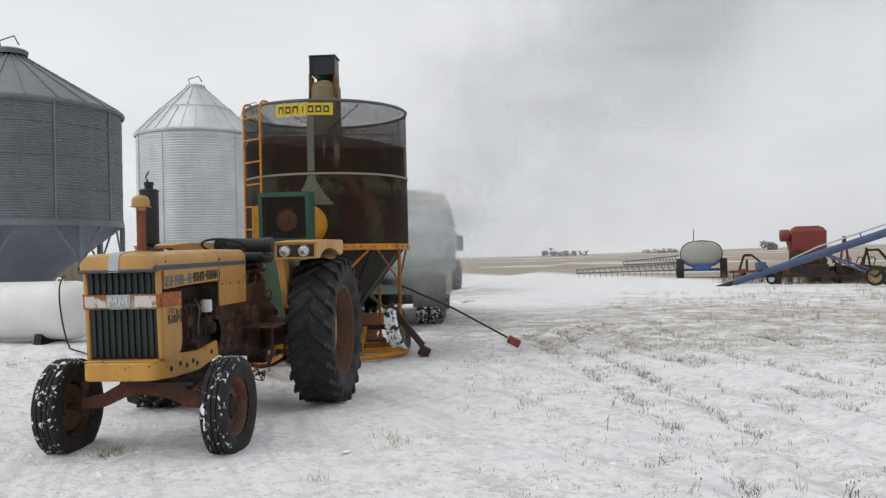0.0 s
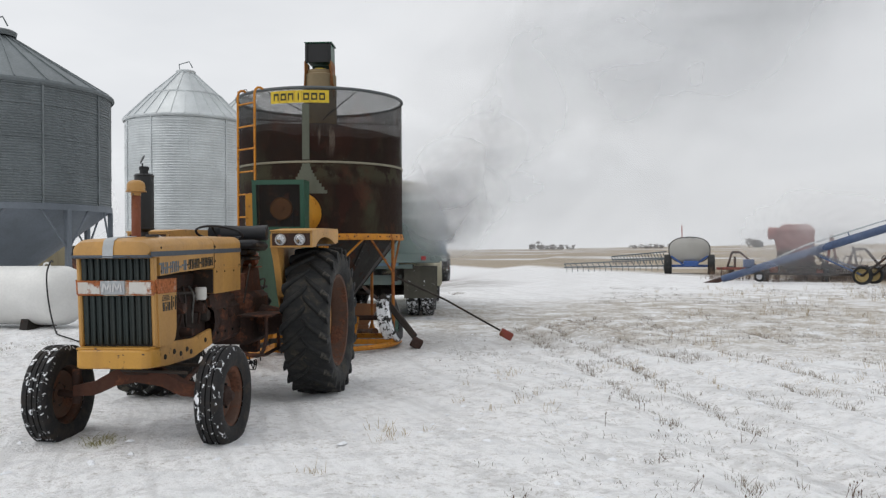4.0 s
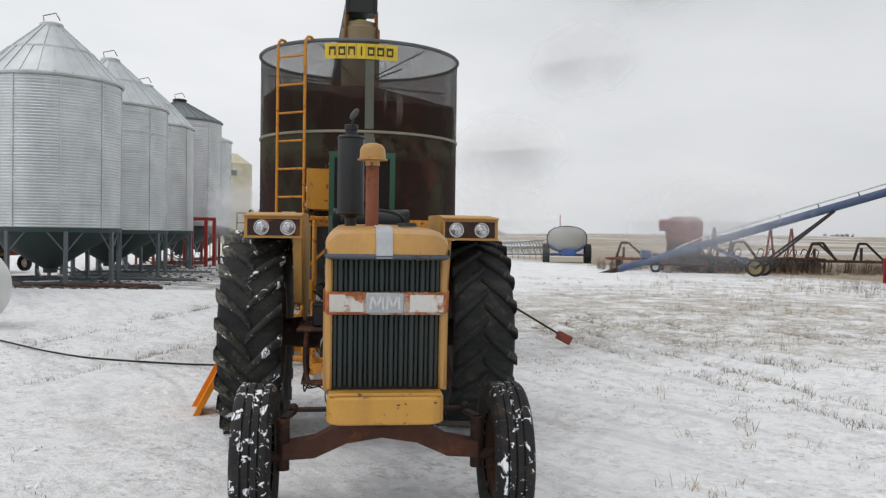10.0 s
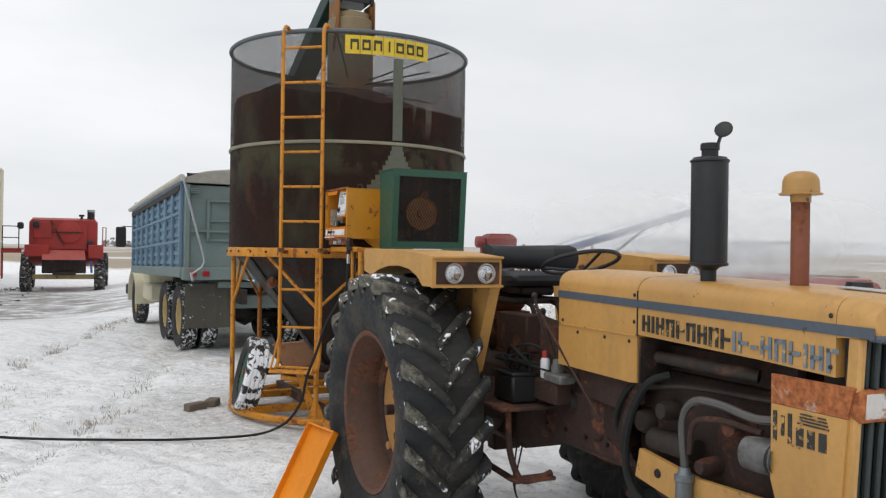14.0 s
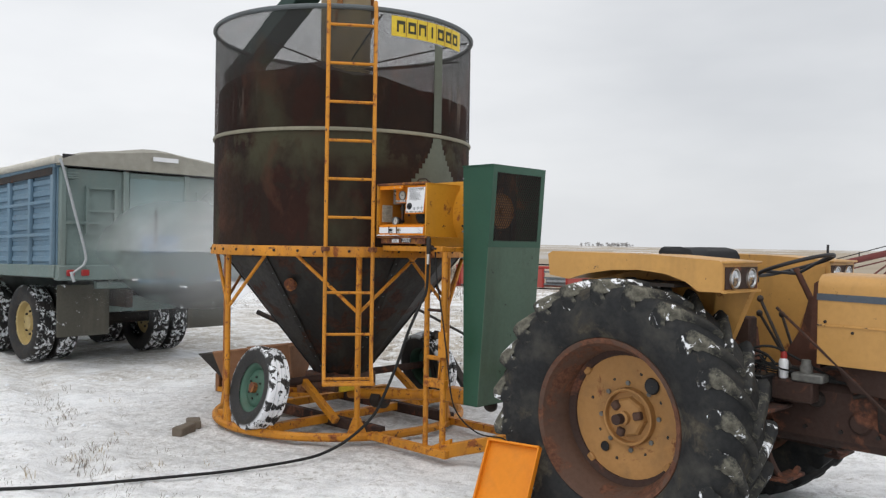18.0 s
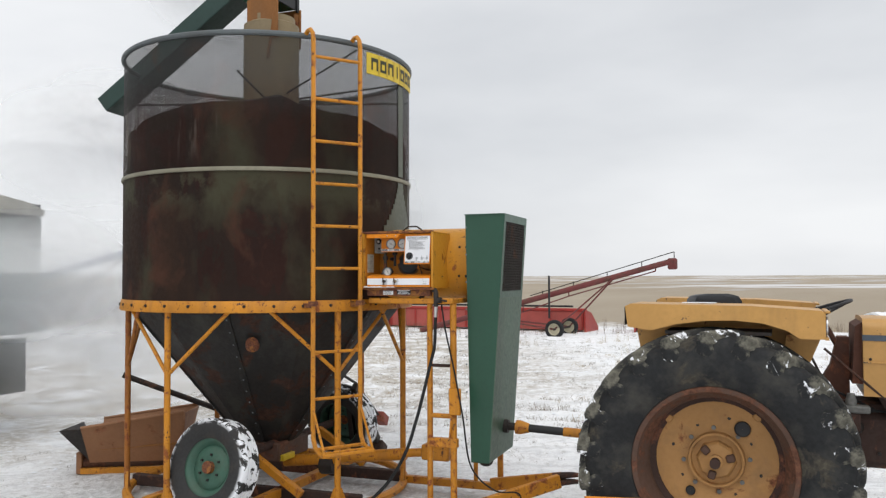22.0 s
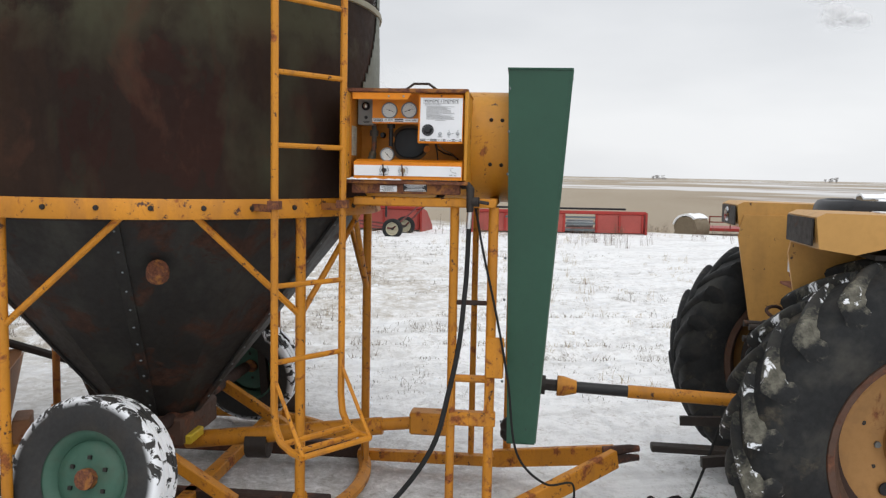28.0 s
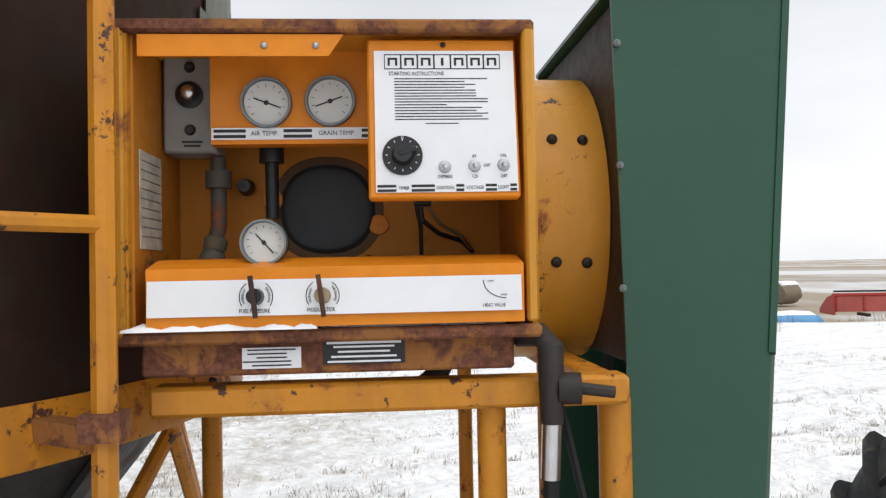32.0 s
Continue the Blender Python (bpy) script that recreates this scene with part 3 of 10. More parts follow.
yard = k.math("MULTIPLY", spot(-9.0, 33.0, 9.0, 13.0), k.ramp(n_mid, 0.34, 0.60))
color = k.mix(k.math("MULTIPLY", yard, 0.85), color, mud)
blades = k.math("MULTIPLY", k.ramp(n_grit, 0.55, 0.66), k.ramp(n_mid, 0.36, 0.60))
color = k.mix(k.math("MULTIPLY", blades, 0.34), color, (0.30, 0.265, 0.215))
speck = k.math("MULTIPLY", k.ramp(k.noise(24, 5, 0.8, pos, 0.6), 0.60, 0.68), k.ramp(n_step, 0.40, 0.60))
color = k.mix(k.math("MULTIPLY", speck, 0.4), color, (0.27, 0.24, 0.20))
# Stubble fields beyond the yard, with drifts of snow along the rows.
edge = k.math("ADD", k.math("MULTIPLY", px, 0.923), k.math("MULTIPLY", py, 0.385))
edge = k.math("MAXIMUM", k.math("SUBTRACT", edge, 24.5), k.math("SUBTRACT", px, 21.0))
edge = k.math("ADD", edge, k.math("MULTIPLY", k.math("SUBTRACT", n_mid, 0.5), 7.0))
rows_v = k.vec((0.012, 0.05, 0.03), "World", (0, 0, radians(24)))
n_rows, n_strip = k.noise(1.0, 5, 0.6, rows_v), k.noise(2.4, 6, 0.6, k.vec((0.002, 0.012, 0.01), "World", (0, 0, radians(35))))
field = k.mix(k.ramp(n_rows, 0.3, 0.7), (0.40, 0.325, 0.235), (0.60, 0.52, 0.405))
field = k.mix(k.ramp(n_strip, 0.53, 0.58), field, (0.70, 0.70, 0.71))
field = k.mix(k.math("MULTIPLY", k.ramp(n_strip, 0.36, 0.30), 0.6), field, (0.25, 0.21, 0.16))
n_drift, n_bare = k.noise(0.011, 5, 0.6, pos), k.noise(0.02, 6, 0.65, pos)
field = k.mix(k.math("MULTIPLY", k.ramp(n_drift, 0.53, 0.57), 0.8), field, (0.70, 0.70, 0.71))
field = k.mix(k.math("MULTIPLY", k.ramp(n_bare, 0.58, 0.66), 0.6), field, (0.27, 0.20, 0.14))
color = k.mix(k.ramp(k.math("MULTIPLY", edge, 0.1), 0.0, 0.35), color, field)
k.bump(k.mix(0.5, k.mix(0.4, n_fine, n_grit), n_step), 1.0, 0.08)
k.set(color, 0.85, 0.0, 0.2)
solid("ground", g, k.m, Matrix(), "snow-covered farmyard with bare straw and mud patches", "ground", kind="structure")

# ---- the grain dryer ----
DRYER = pose(-1.073, 10.211, 0.0, 0, 0, 6.5)
R_BIN = 1.187
LEG_ANGLES = (127.0, 171.5, -122.6, -75.0, -17.0, 58.0)


def perforated(name, opened=True):
    """Dark perforated sheet, stained and streaked, open through its holes above the grain."""
    k = Nodes(name)
    uv = k.vec((1, 1, 1), "UV")
    dots = k.n.new("ShaderNodeTexVoronoi")
    dots.inputs["Scale"].default_value, dots.inputs["Randomness"].default_value = 190.0, 0.0
    k.l.new(uv, dots.inputs["Vector"])
    hole = k.ramp(dots.outputs["Distance"], 0.28, 0.31, (1, 1, 1), (0, 0, 0))
    sep = k.n.new("ShaderNodeSeparateXYZ")
    k.l.new(k.vec(), sep.inputs[0])
    z = sep.outputs[2]
    broad, fine = k.noise(1.1, 4, 0.55), k.noise(30, 6, 0.65)
    streak = k.noise(5.0, 5, 0.6, k.vec((1, 1, 0.13)))
    pale = k.noise(3.4, 6, 0.62, k.vec((1, 1, 0.9)), 0.3)
    color = k.mix(k.ramp(broad, 0.32, 0.7), (0.030, 0.014, 0.011), (0.056, 0.023, 0.016))
    color = k.mix(k.math("MULTIPLY", k.ramp(streak, 0.52, 0.72), 0.5), color, (0.028, 0.019, 0.017))
    rusty = k.noise(3.2, 7, 0.62, k.vec((1, 1, 0.45)), 0.5)
    color = k.mix(k.math("MULTIPLY", k.ramp(rusty, 0.50, 0.64), 0.75), color, (0.080, 0.036, 0.020))
    color = k.mix(k.math("MULTIPLY", k.ramp(rusty, 0.44, 0.36), 0.6), color, (0.028, 0.022, 0.017))
    # Old green paint shows in a band under the seam, grain dust in runs above it.
    lo = k.n.new("ShaderNodeMapRange")
    lo.inputs["From Min"].default_value, lo.inputs["From Max"].default_value = 2.26, 2.40
    k.l.new(z, lo.inputs["Value"])
    hi = k.n.new("ShaderNodeMapRange")
    hi.inputs["From Min"].default_value, hi.inputs["From Max"].default_value = 2.60, 2.52
    k.l.new(z, hi.inputs["Value"])
    band = k.math("MULTIPLY", lo.outputs[0], hi.outputs[0])
    color = k.mix(k.math("MULTIPLY", k.math("MULTIPLY", band, k.ramp(pale, 0.46, 0.54)), 0.6), color, (0.10, 0.10, 0.062))
    up = k.n.new("ShaderNodeMapRange")
    up.inputs["From Min"].default_value, up.inputs["From Max"].default_value = 2.62, 2.80
    k.l.new(z, up.inputs["Value"])
    top = k.n.new("ShaderNodeMapRange")
    top.inputs["From Min"].default_value, top.inputs["From Max"].default_value = 3.15, 2.95
    k.l.new(z, top.inputs["Value"])
    run = k.math("MULTIPLY", k.math("MULTIPLY", up.outputs[0], top.outputs[0]), k.ramp(streak, 0.60, 0.66))
    color = k.mix(k.math("MULTIPLY", run, 0.75), color, (0.24, 0.20, 0.165))
    grey = k.n.new("ShaderNodeMapRange")
    grey.inputs["From Min"].default_value, grey.inputs["From Max"].default_value = 2.95, 3.30
    k.l.new(z, grey.inputs["Value"])
    color = k.mix(k.math("MULTIPLY", grey.outputs[0], 0.8), color, (0.062, 0.068, 0.070))
    color = k.mix(1.0, color, (0.62, 0.60, 0.58), "MULTIPLY")
    olive = k.noise(1.9, 5, 0.55, k.vec((1, 1, 0.55)), 0.25)
    color = k.mix(k.math("MULTIPLY", k.ramp(olive, 0.54, 0.68), 0.75), color, (0.050, 0.049, 0.029))
    russet = k.noise(2.6, 6, 0.6, k.vec((1, 1, 0.8)), 0.4)
    color = k.mix(k.math("MULTIPLY", k.ramp(russet, 0.55, 0.68), 0.75), color, (0.066, 0.028, 0.017))
    k.set(color, k.mix(k.ramp(fine, 0.3, 0.8), (0.6,) * 3, (0.85,) * 3), 0.0, 0.12)
    k.bump(fine, 0.15, 0.003)
    if not opened:
        return k.m
    clear = k.n.new("ShaderNodeBsdfTransparent")
    mixer = k.n.new("ShaderNodeMixShader")
    k.l.new(hole, mixer.inputs[0])
    k.l.new(k.bsdf.outputs[0], mixer.inputs[1])
    k.l.new(clear.outputs[0], mixer.inputs[2])
    k.l.new(mixer.outputs[0], k.out.inputs[0])
    return k.m


M_chute = paint("dark_teal_chute_sheet", (0.026, 0.055, 0.046), 0.5, dirt=0.35, dirt_color=(0.03, 0.035, 0.03), scale=0.8)
M_perf, M_perflow = perforated("perforated_dark_sheet"), perforated("grain_backed_dark_sheet", False)
M_cone = paint("dark_stained_cone_steel", (0.016, 0.015, 0.014), 0.6, metal=0.0, dirt=0.75, dirt_color=(0.046, 0.046, 0.038), rust=0.36, rust_color=(0.042, 0.019, 0.012), scale=0.9)
M_seam = paint("pale_seam_band", (0.26, 0.245, 0.18), 0.55, metal=0.2, dirt=0.4)
M_rimgrey = paint("grey_rim_pipe", (0.12, 0.135, 0.14), 0.5, metal=0.4, dirt=0.3)


def wall_mesh(name, z0, z1, a0, a1, seg):
    """One curved sheet with a lapped edge, and its coordinates in metres for the holes."""
    me = bpy.data.meshes.new(name)
    vs = [(R_BIN * math.cos(radians(a0 + (a1 - a0) * i / seg)), R_BIN * math.sin(radians(a0 + (a1 - a0) * i / seg)), z) for i in range(seg + 1) for z in (z0, z1)]
    me.from_pydata(vs, [], [(2 * i, 2 * i + 2, 2 * i + 3, 2 * i + 1) for i in range(seg)])
    uv = me.uv_layers.new(name="metres")
    for loop in me.loops:
        v = vs[loop.vertex_index]
        i = loop.vertex_index // 2
        uv.data[loop.index].uv = (R_BIN * radians(a0 + (a1 - a0) * i / seg) + 20, v[2])
    me.shade_smooth()
    return me


dryer = thing("grain_dryer", DRYER, "round grain dryer with perforated brown walls on yellow steel legs", "grain dryer")
for z0, z1 in ((1.60, 2.57), (2.57, 3.55)):
    for n in range(6):
        part("wall_sheet", wall_mesh("wall_sheet", z0, z1, n * 60 + 12, n * 60 + 72, 12), M_perf if z0 > 2 else M_perflow, dryer, "dark perforated steel sheet, rust-brown and streaked")
part("seam_band", G().lathe([(R_BIN - 0.004, 2.555), (R_BIN + 0.012, 2.557), (R_BIN + 0.016, 2.57), (R_BIN + 0.012, 2.585), (R_BIN - 0.004, 2.587)], 72), M_seam, dryer, "pale bolted seam band")
part("rim", G().tube(arc((0, 0, 3.555), R_BIN + 0.004, 0, 355, 71), 0.021, 8, closed=True), M_rimgrey, dryer, "grey pipe rim")
# The grain inside, heaped unevenly, dark and wet against the sheets.
g = G()
seg = 60
top = [2.99 + 0.085 * math.sin(radians(i * 6 * 2 + 40)) + 0.05 * noise.noise((i * 0.35, 2.0, 0.0)) + 0.03 * noise.noise((i * 1.1, 7.0, 0.0)) for i in range(seg)]
rings = [[(0.26 * math.cos(radians(i * 6)), 0.26 * math.sin(radians(i * 6)), 1.50) for i in range(seg)],
         [(1.10 * math.cos(radians(i * 6)), 1.10 * math.sin(radians(i * 6)), 1.52) for i in range(seg)],
         [(1.155 * math.cos(radians(i * 6)), 1.155 * math.sin(radians(i * 6)), 1.64) for i in range(seg)]]
rings.append([(1.155 * math.cos(radians(i * 6)), 1.155 * math.sin(radians(i * 6)), top[i]) for i in range(seg)])
rings.append([(0.75 * math.cos(radians(i * 6)), 0.75 * math.sin(radians(i * 6)), top[i] + 0.10) for i in range(seg)])
rings.append([(0.30 * math.cos(radians(i * 6)), 0.30 * math.sin(radians(i * 6)), 3.22) for i in range(seg)])
g.loft(rings, caps=True)
solid("grain_load", g, M_grain, DRYER, "dark damp grain heaped inside the dryer", "grain", kind="stuff")

# Ring beam, legs with their V braces, base ring and skids.
part("ring_beam", G().lathe([(1.125, 1.535), (1.205, 1.535), (1.208, 1.545), (1.196, 1.612), (1.19, 1.62), (1.125, 1.62)], 72, close=True), M_dryer, dryer, "yellow steel ring beam under the wall")
bolt = G().lathe([(0.0005, 0.010), (0.010, 0.008), (0.012, 0.0), (0.012, -0.006)], 8).mesh("bolt")
for n in range(36):
    a = radians(n * 10 + 3)
    part("bolt", bolt, M_bolt, dryer, at=Matrix.Translation((1.202 * math.cos(a), 1.202 * math.sin(a), 1.582)) @ pose(0, 0, 0, 0, 0, math.degrees(a)) @ pose(0, 0, 0, 0, 90, 0))


def rim_point(r, a, z):
    return (r * math.cos(radians(a)), r * math.sin(radians(a)), z)


for a in LEG_ANGLES:
    leg_mat = M_legbrown if a in (127.0, -17.0, 58.0) else M_dryer
    part("leg", G().tube([rim_point(1.14, a, 0.10), rim_point(1.14, a, 1.545)], 0.024, 10), leg_mat, dryer)
    for s in (-26, 26):
        part("brace", G().tube([rim_point(1.14, a, 1.075), rim_point(1.15, a + s, 1.55)], 0.015, 8), leg_mat, dryer)
    foot = G().prism([(-0.085, 0), (0.085, 0), (0.03, 0.14), (-0.03, 0.14)], -0.012, 0.012, "x", Matrix.Translation(rim_point(1.14, a, 0.085)) @ pose(0, 0, 0, 0, 0, a))
    part("gusset", foot, M_dryer, dryer)
part("base_ring", G().tube(arc((0, 0, 0.065), 1.14, 0, 355, 71), 0.036, 8, closed=True), M_dryer, dryer, "yellow pipe base ring with rusty wear")
for x in (-0.42, 0.42):
    part("skid_beam", G().bar((x, -1.06, 0.09), (x, 1.06, 0.09), 0.07, 0.09, bev=0.006), M_rust, dryer)
part("cross_beam", G().bar((-1.06, -0.35, 0.10), (1.06, -0.35, 0.10), 0.07, 0.07, bev=0.006), M_dryer, dryer)
part("cross_beam", G().bar((-1.02, 0.45, 0.10), (1.02, 0.45, 0.10), 0.07, 0.07, bev=0.006), M_dryer, dryer)

# Cone with riveted ribs, outlet box and the lower auger.
part("cone", G().lathe([(1.13, 1.56), (0.235, 0.43), (0.225, 0.38)], 12, a0=15, a1=375), M_cone, dryer, "dark stained sheet-metal cone", smooth=15)
for n in range(0, 12, 2):
    a = 30 * n + 15
    d = Vector(rim_point(1.13, a, 1.56)) - Vector(rim_point(0.235, a, 0.43))
    p = [Vector(rim_point(0.24, a, 0.43)) + d * t for t in (0.0, 1.0)]
    part("cone_rib", G().bar(p[0], p[1], 0.05, 0.012), M_cone, dryer)
rivet = G().ball((0, 0, 0), (0.007, 0.007, 0.007), 6, 4).mesh("rivet")
for n in range(0, 12, 2):
    for t in range(11):
        f = 0.08 + 0.085 * t
        a = 30 * n + 15
        part("rivet", rivet, M_galvold, dryer, at=Matrix.Translation(rim_point(0.248 + (1.138 - 0.248) * f, a, 0.43 + 1.13 * f)))
part("inspection_cap", G().lathe([(0.0005, 0.03), (0.045, 0.028), (0.05, 0.0), (0.05, -0.03)], 14, pose(-0.885, -0.395, 1.295, 0, -52, 24)), M_edge_rust, dryer, "rusty orange inspection cap")
part("outlet_box", G().box((0, 0, 0.36), (0.50, 0.46, 0.15), bev=0.012), M_rimrust, dryer)
part("slide_gate", G().box((-0.12, -0.16, 0.31), (0.18, 0.20, 0.05), bev=0.006), M_sign, dryer, "bright yellow slide gate")
part("lower_auger", G().tube([(0.0, -0.15, 0.24), (0.0, -1.25, 0.375)], 0.048, 14), M_dryer, dryer)
part("auger_bearing", G().tube([(0.0, -0.62, 0.24), (0.0, -0.50, 0.235)], 0.075, 12), M_grime, dryer)
part("axle", G().tube([(-0.98, -0.15, 0.42), (0.98, -0.15, 0.42)], 0.035, 10), M_rust, dryer)
for x in (-0.55, 0.55):
    part("axle_arm", G().bar((x, -0.15, 0.42), (x, -0.62, 0.13), 0.06, 0.06, bev=0.006), M_dryer, dryer)

# Central auger, its head and the discharge chute that runs down over the truck.
part("central_tube", G().lathe([(0.235, 2.9), (0.235, 3.95), (0.20, 3.97), (0.20, 4.02)], 24), paint("dusty_tan_tube", (0.27, 0.205, 0.115), 0.6, dirt=0.3, dirt_color=(0.14, 0.115, 0.08)), dryer, "dusty tan central auger tube")
part("auger_head_collar", G().lathe([(0.0005, 4.06), (0.085, 4.06), (0.085, 3.93), (0.12, 3.92), (0.12, 3.80)], 20), M_sign, dryer, "yellow head collar")
for x in (-1, 1):
    part("head_side_plate", G().box((x * 0.19, -0.03, 3.965), (0.016, 0.30, 0.35), bev=0.004), M_boxdull, dryer, "tan side plate of the auger head")
part("auger_head", G().box((0, 0.02, 4.27), (0.37, 0.32, 0.27), bev=0.02).box((0, 0.02, 4.41), (0.40, 0.36, 0.015)), M_green, dryer, "dark green auger head with a flat lid")
# Flat black panel stands in for the shaded hollow of the head.
part("head_opening", G().box((0, -0.146, 4.26), (0.30, 0.012, 0.27), bev=0.004), M_ink, dryer, "black panel for the shaded opening of the auger head")
for x in (-1, 1):
    part("head_guard", G().box((x * 0.17, -0.155, 4.25), (0.04, 0.02, 0.28), bev=0.004), M_blackpaint, dryer)
    part("head_strut", G().bar((x * 0.17, -0.14, 4.1), (x * 0.22, -0.10, 3.62), 0.035, 0.02), M_boxdull, dryer)
CHUTE = radians(98.5)
cdir = Vector((math.cos(CHUTE), math.sin(CHUTE), 0))
cside = Vector((-cdir.y, cdir.x, 0))
a, b = cdir * 0.10 + Vector((0, 0, 4.34)), cdir * 1.50 + Vector((0, 0, 3.265))
along = (b - a).normalized()
up = cside.cross(along) * -1
up = up if up.z > 0 else -up
g = G()
for off, w, h in ((0.0, 0.26, 0.012), (-0.13, 0.012, 0.14), (0.13, 0.012, 0.14)):
    lift = 0.0 if w > 0.1 else 0.07
    q = Matrix((cside, along, up)).transposed().to_4x4()
    g.box((0, 0, 0), (w, (b - a).length, h), m=Matrix.Translation((a + b) / 2 + cside * off + up * lift) @ q)
g.box((0, 0, 0), (0.27, (b - a).length * 0.55, 0.012), m=Matrix.Translation(a + (b - a) * 0.30 + up * 0.142) @ q)
part("discharge_chute", g, M_chute, dryer, "dark green sheet-metal discharge chute")
for a0, z in ((20, 3.28), (110, 3.28)):
    part("tie_rod", G().tube([rim_point(1.165, a0, z), rim_point(1.165, a0 + 180, z)], 0.008, 6), M_blackpaint, dryer)
for a0 in (-115, -55, 75):
    part("tube_stay", G().tube([rim_point(1.165, a0, 3.52), rim_point(0.235, a0, 3.34)], 0.008, 6), M_blackpaint, dryer)

# A pale green lap strip down the wall, flared where it meets the burner's duct.
M_strip = paint("pale_green_lap", (0.115, 0.125, 0.095), 0.5, metal=0.2, dirt=0.4, dirt_color=(0.06, 0.055, 0.04))
part("lap_strip", G().lathe([(R_BIN + 0.003, 2.60), (R_BIN + 0.007, 2.60), (R_BIN + 0.007, 3.34), (R_BIN + 0.003, 3.34)], 3, a0=-90.3, a1=-85.7, close=True), M_strip, dryer, "pale green lap strip")
g = G()
for i in range(9):
    f0, f1 = i / 9, (i + 1) / 9
    w = 2.4 + 12.0 * ((f0 + f1) / 2) ** 1.5
    g.lathe([(R_BIN + 0.003, 2.55 - 0.40 * f1), (R_BIN + 0.006, 2.55 - 0.40 * f1), (R_BIN + 0.006, 2.55 - 0.40 * f0), (R_BIN + 0.003, 2.55 - 0.40 * f0)], 5, a0=-88 - w, a1=-88 + w, close=True)
part("duct_flare", g, M_strip, dryer, "pale green flared duct plate")

# The name plate on the rim: a curved yellow sign whose lettering is drawn as plain blocks.
g = G()
s0, s1, z0, z1 = -111.5, -73.2, 3.352, 3.516
g.lathe([(R_BIN + 0.010, z0), (R_BIN + 0.016, z0), (R_BIN + 0.016, z1), (R_BIN + 0.010, z1)], 24, a0=s0, a1=s1, close=True)
name_plate = part("name_plate", g, M_sign, dryer, "curved yellow sign with dark block lettering")
for n in range(7):
    c0 = s0 + 2.2 + n * 5.0
    blocks = G()
    for u0, u1, v0, v1 in ((0.0, 0.22, 0.2, 0.8), (0.78, 1.0, 0.2, 0.8), (0.22, 0.78, 0.62, 0.8)) if n != 3 else ((0.40, 0.62, 0.2, 0.8),):
        zz0, zz1 = z0 + 0.035 + (z1 - z0 - 0.07) * (v0 - 0.2) / 0.6, z0 + 0.035 + (z1 - z0 - 0.07) * (v1 - 0.2) / 0.6
        blocks.lathe([(R_BIN + 0.016, zz0), (R_BIN + 0.019, zz0), (R_BIN + 0.019, zz1), (R_BIN + 0.016, zz1)], 2, a0=c0 + u0 * 3.6, a1=c0 + u1 * 3.6, close=True)
    if n in (1, 4, 5, 6):
        blocks.lathe([(R_BIN + 0.016, z0 + 0.035), (R_BIN + 0.019, z0 + 0.035), (R_BIN + 0.019, z0 + 0.055), (R_BIN + 0.016, z0 + 0.055)], 2, a0=c0, a1=c0 + 3.6, close=True)
    part("letter_block", blocks, M_signink, name_plate)
    if n:
        part("divider", G().lathe([(R_BIN + 0.016, z0), (R_BIN + 0.018, z0), (R_BIN + 0.018, z1), (R_BIN + 0.016, z1)], 1, a0=c0 - 0.95, a1=c0 - 0.75, close=True), M_boxdull, name_plate)

# The ladder: two pipes hooked over the rim, square rungs, a lower cage to the ground frame.
LAD_L, LAD_R = Vector((-0.946, -0.937, 0)), Vector((-0.650, -1.163, 0))
out_l = Vector((LAD_L.x + LAD_R.x, LAD_L.y + LAD_R.y, 0)).normalized()
for p in (LAD_L, LAD_R):
    path = [p + Vector((0, 0, 0.560)) + out_l * 0.20, p + Vector((0, 0, 0.562)) + out_l * 0.12, p + Vector((0, 0, 0.585)) + out_l * 0.05, p + Vector((0, 0, 0.64)) + out_l * 0.012, p + Vector((0, 0, 0.72)), p + Vector((0, 0, 3.49)), p + Vector((0, 0, 3.545)) - out_l * 0.015, p + Vector((0, 0, 3.578)) - out_l * 0.05, p + Vector((0, 0, 3.582)) - out_l * 0.10, p + Vector((0, 0, 3.565)) - out_l * 0.14]
    part("ladder_rail", G().tube(path, 0.0165, 8), M_dryer, dryer)
    part("ladder_bracket", G().bar(p + Vector((0, 0, 1.585)), p - out_l * 0.14 + Vector((0, 0, 1.585)), 0.035, 0.03), M_edge_rust, dryer)
    part("rail_clamp", G().box((0, 0, 0), (0.05, 0.05, 0.035), m=Matrix.Translation(p + Vector((0, 0, 1.60)))), M_edge_rust, dryer)
for z in [3.374 - 0.3045 * i for i in range(6)] + [1.255, 0.925]:
    part("rung", G().tube([LAD_L + Vector((0, 0, z)), LAD_R + Vector((0, 0, z))], 0.012, 8), M_dryer, dryer)
for k2, z in ((0.06, 0.582), (0.13, 0.562), (0.20, 0.560)):
    part("step_bar", G().tube([LAD_L + out_l * k2 + Vector((0, 0, z)), LAD_R + out_l * k2 + Vector((0, 0, z))], 0.013, 8), M_dryer, dryer)
for p in (LAD_L, LAD_R):
    part("step_strut", G().tube([p + Vector((0, 0, 0.86)), p + out_l * 0.20 + Vector((0, 0, 0.562))], 0.009, 8), M_dryer, dryer)

# Burner drum, stand and control box on the side towards the tractor.
part("burner_drum", G().lathe([(0.28, 0.0), (0.28, 0.80), (0.27, 0.802)], 36, Matrix.Translation((-0.04, -1.905, 1.885)) @ TURN_Y), M_box, dryer, "yellow sheet-metal burner drum")
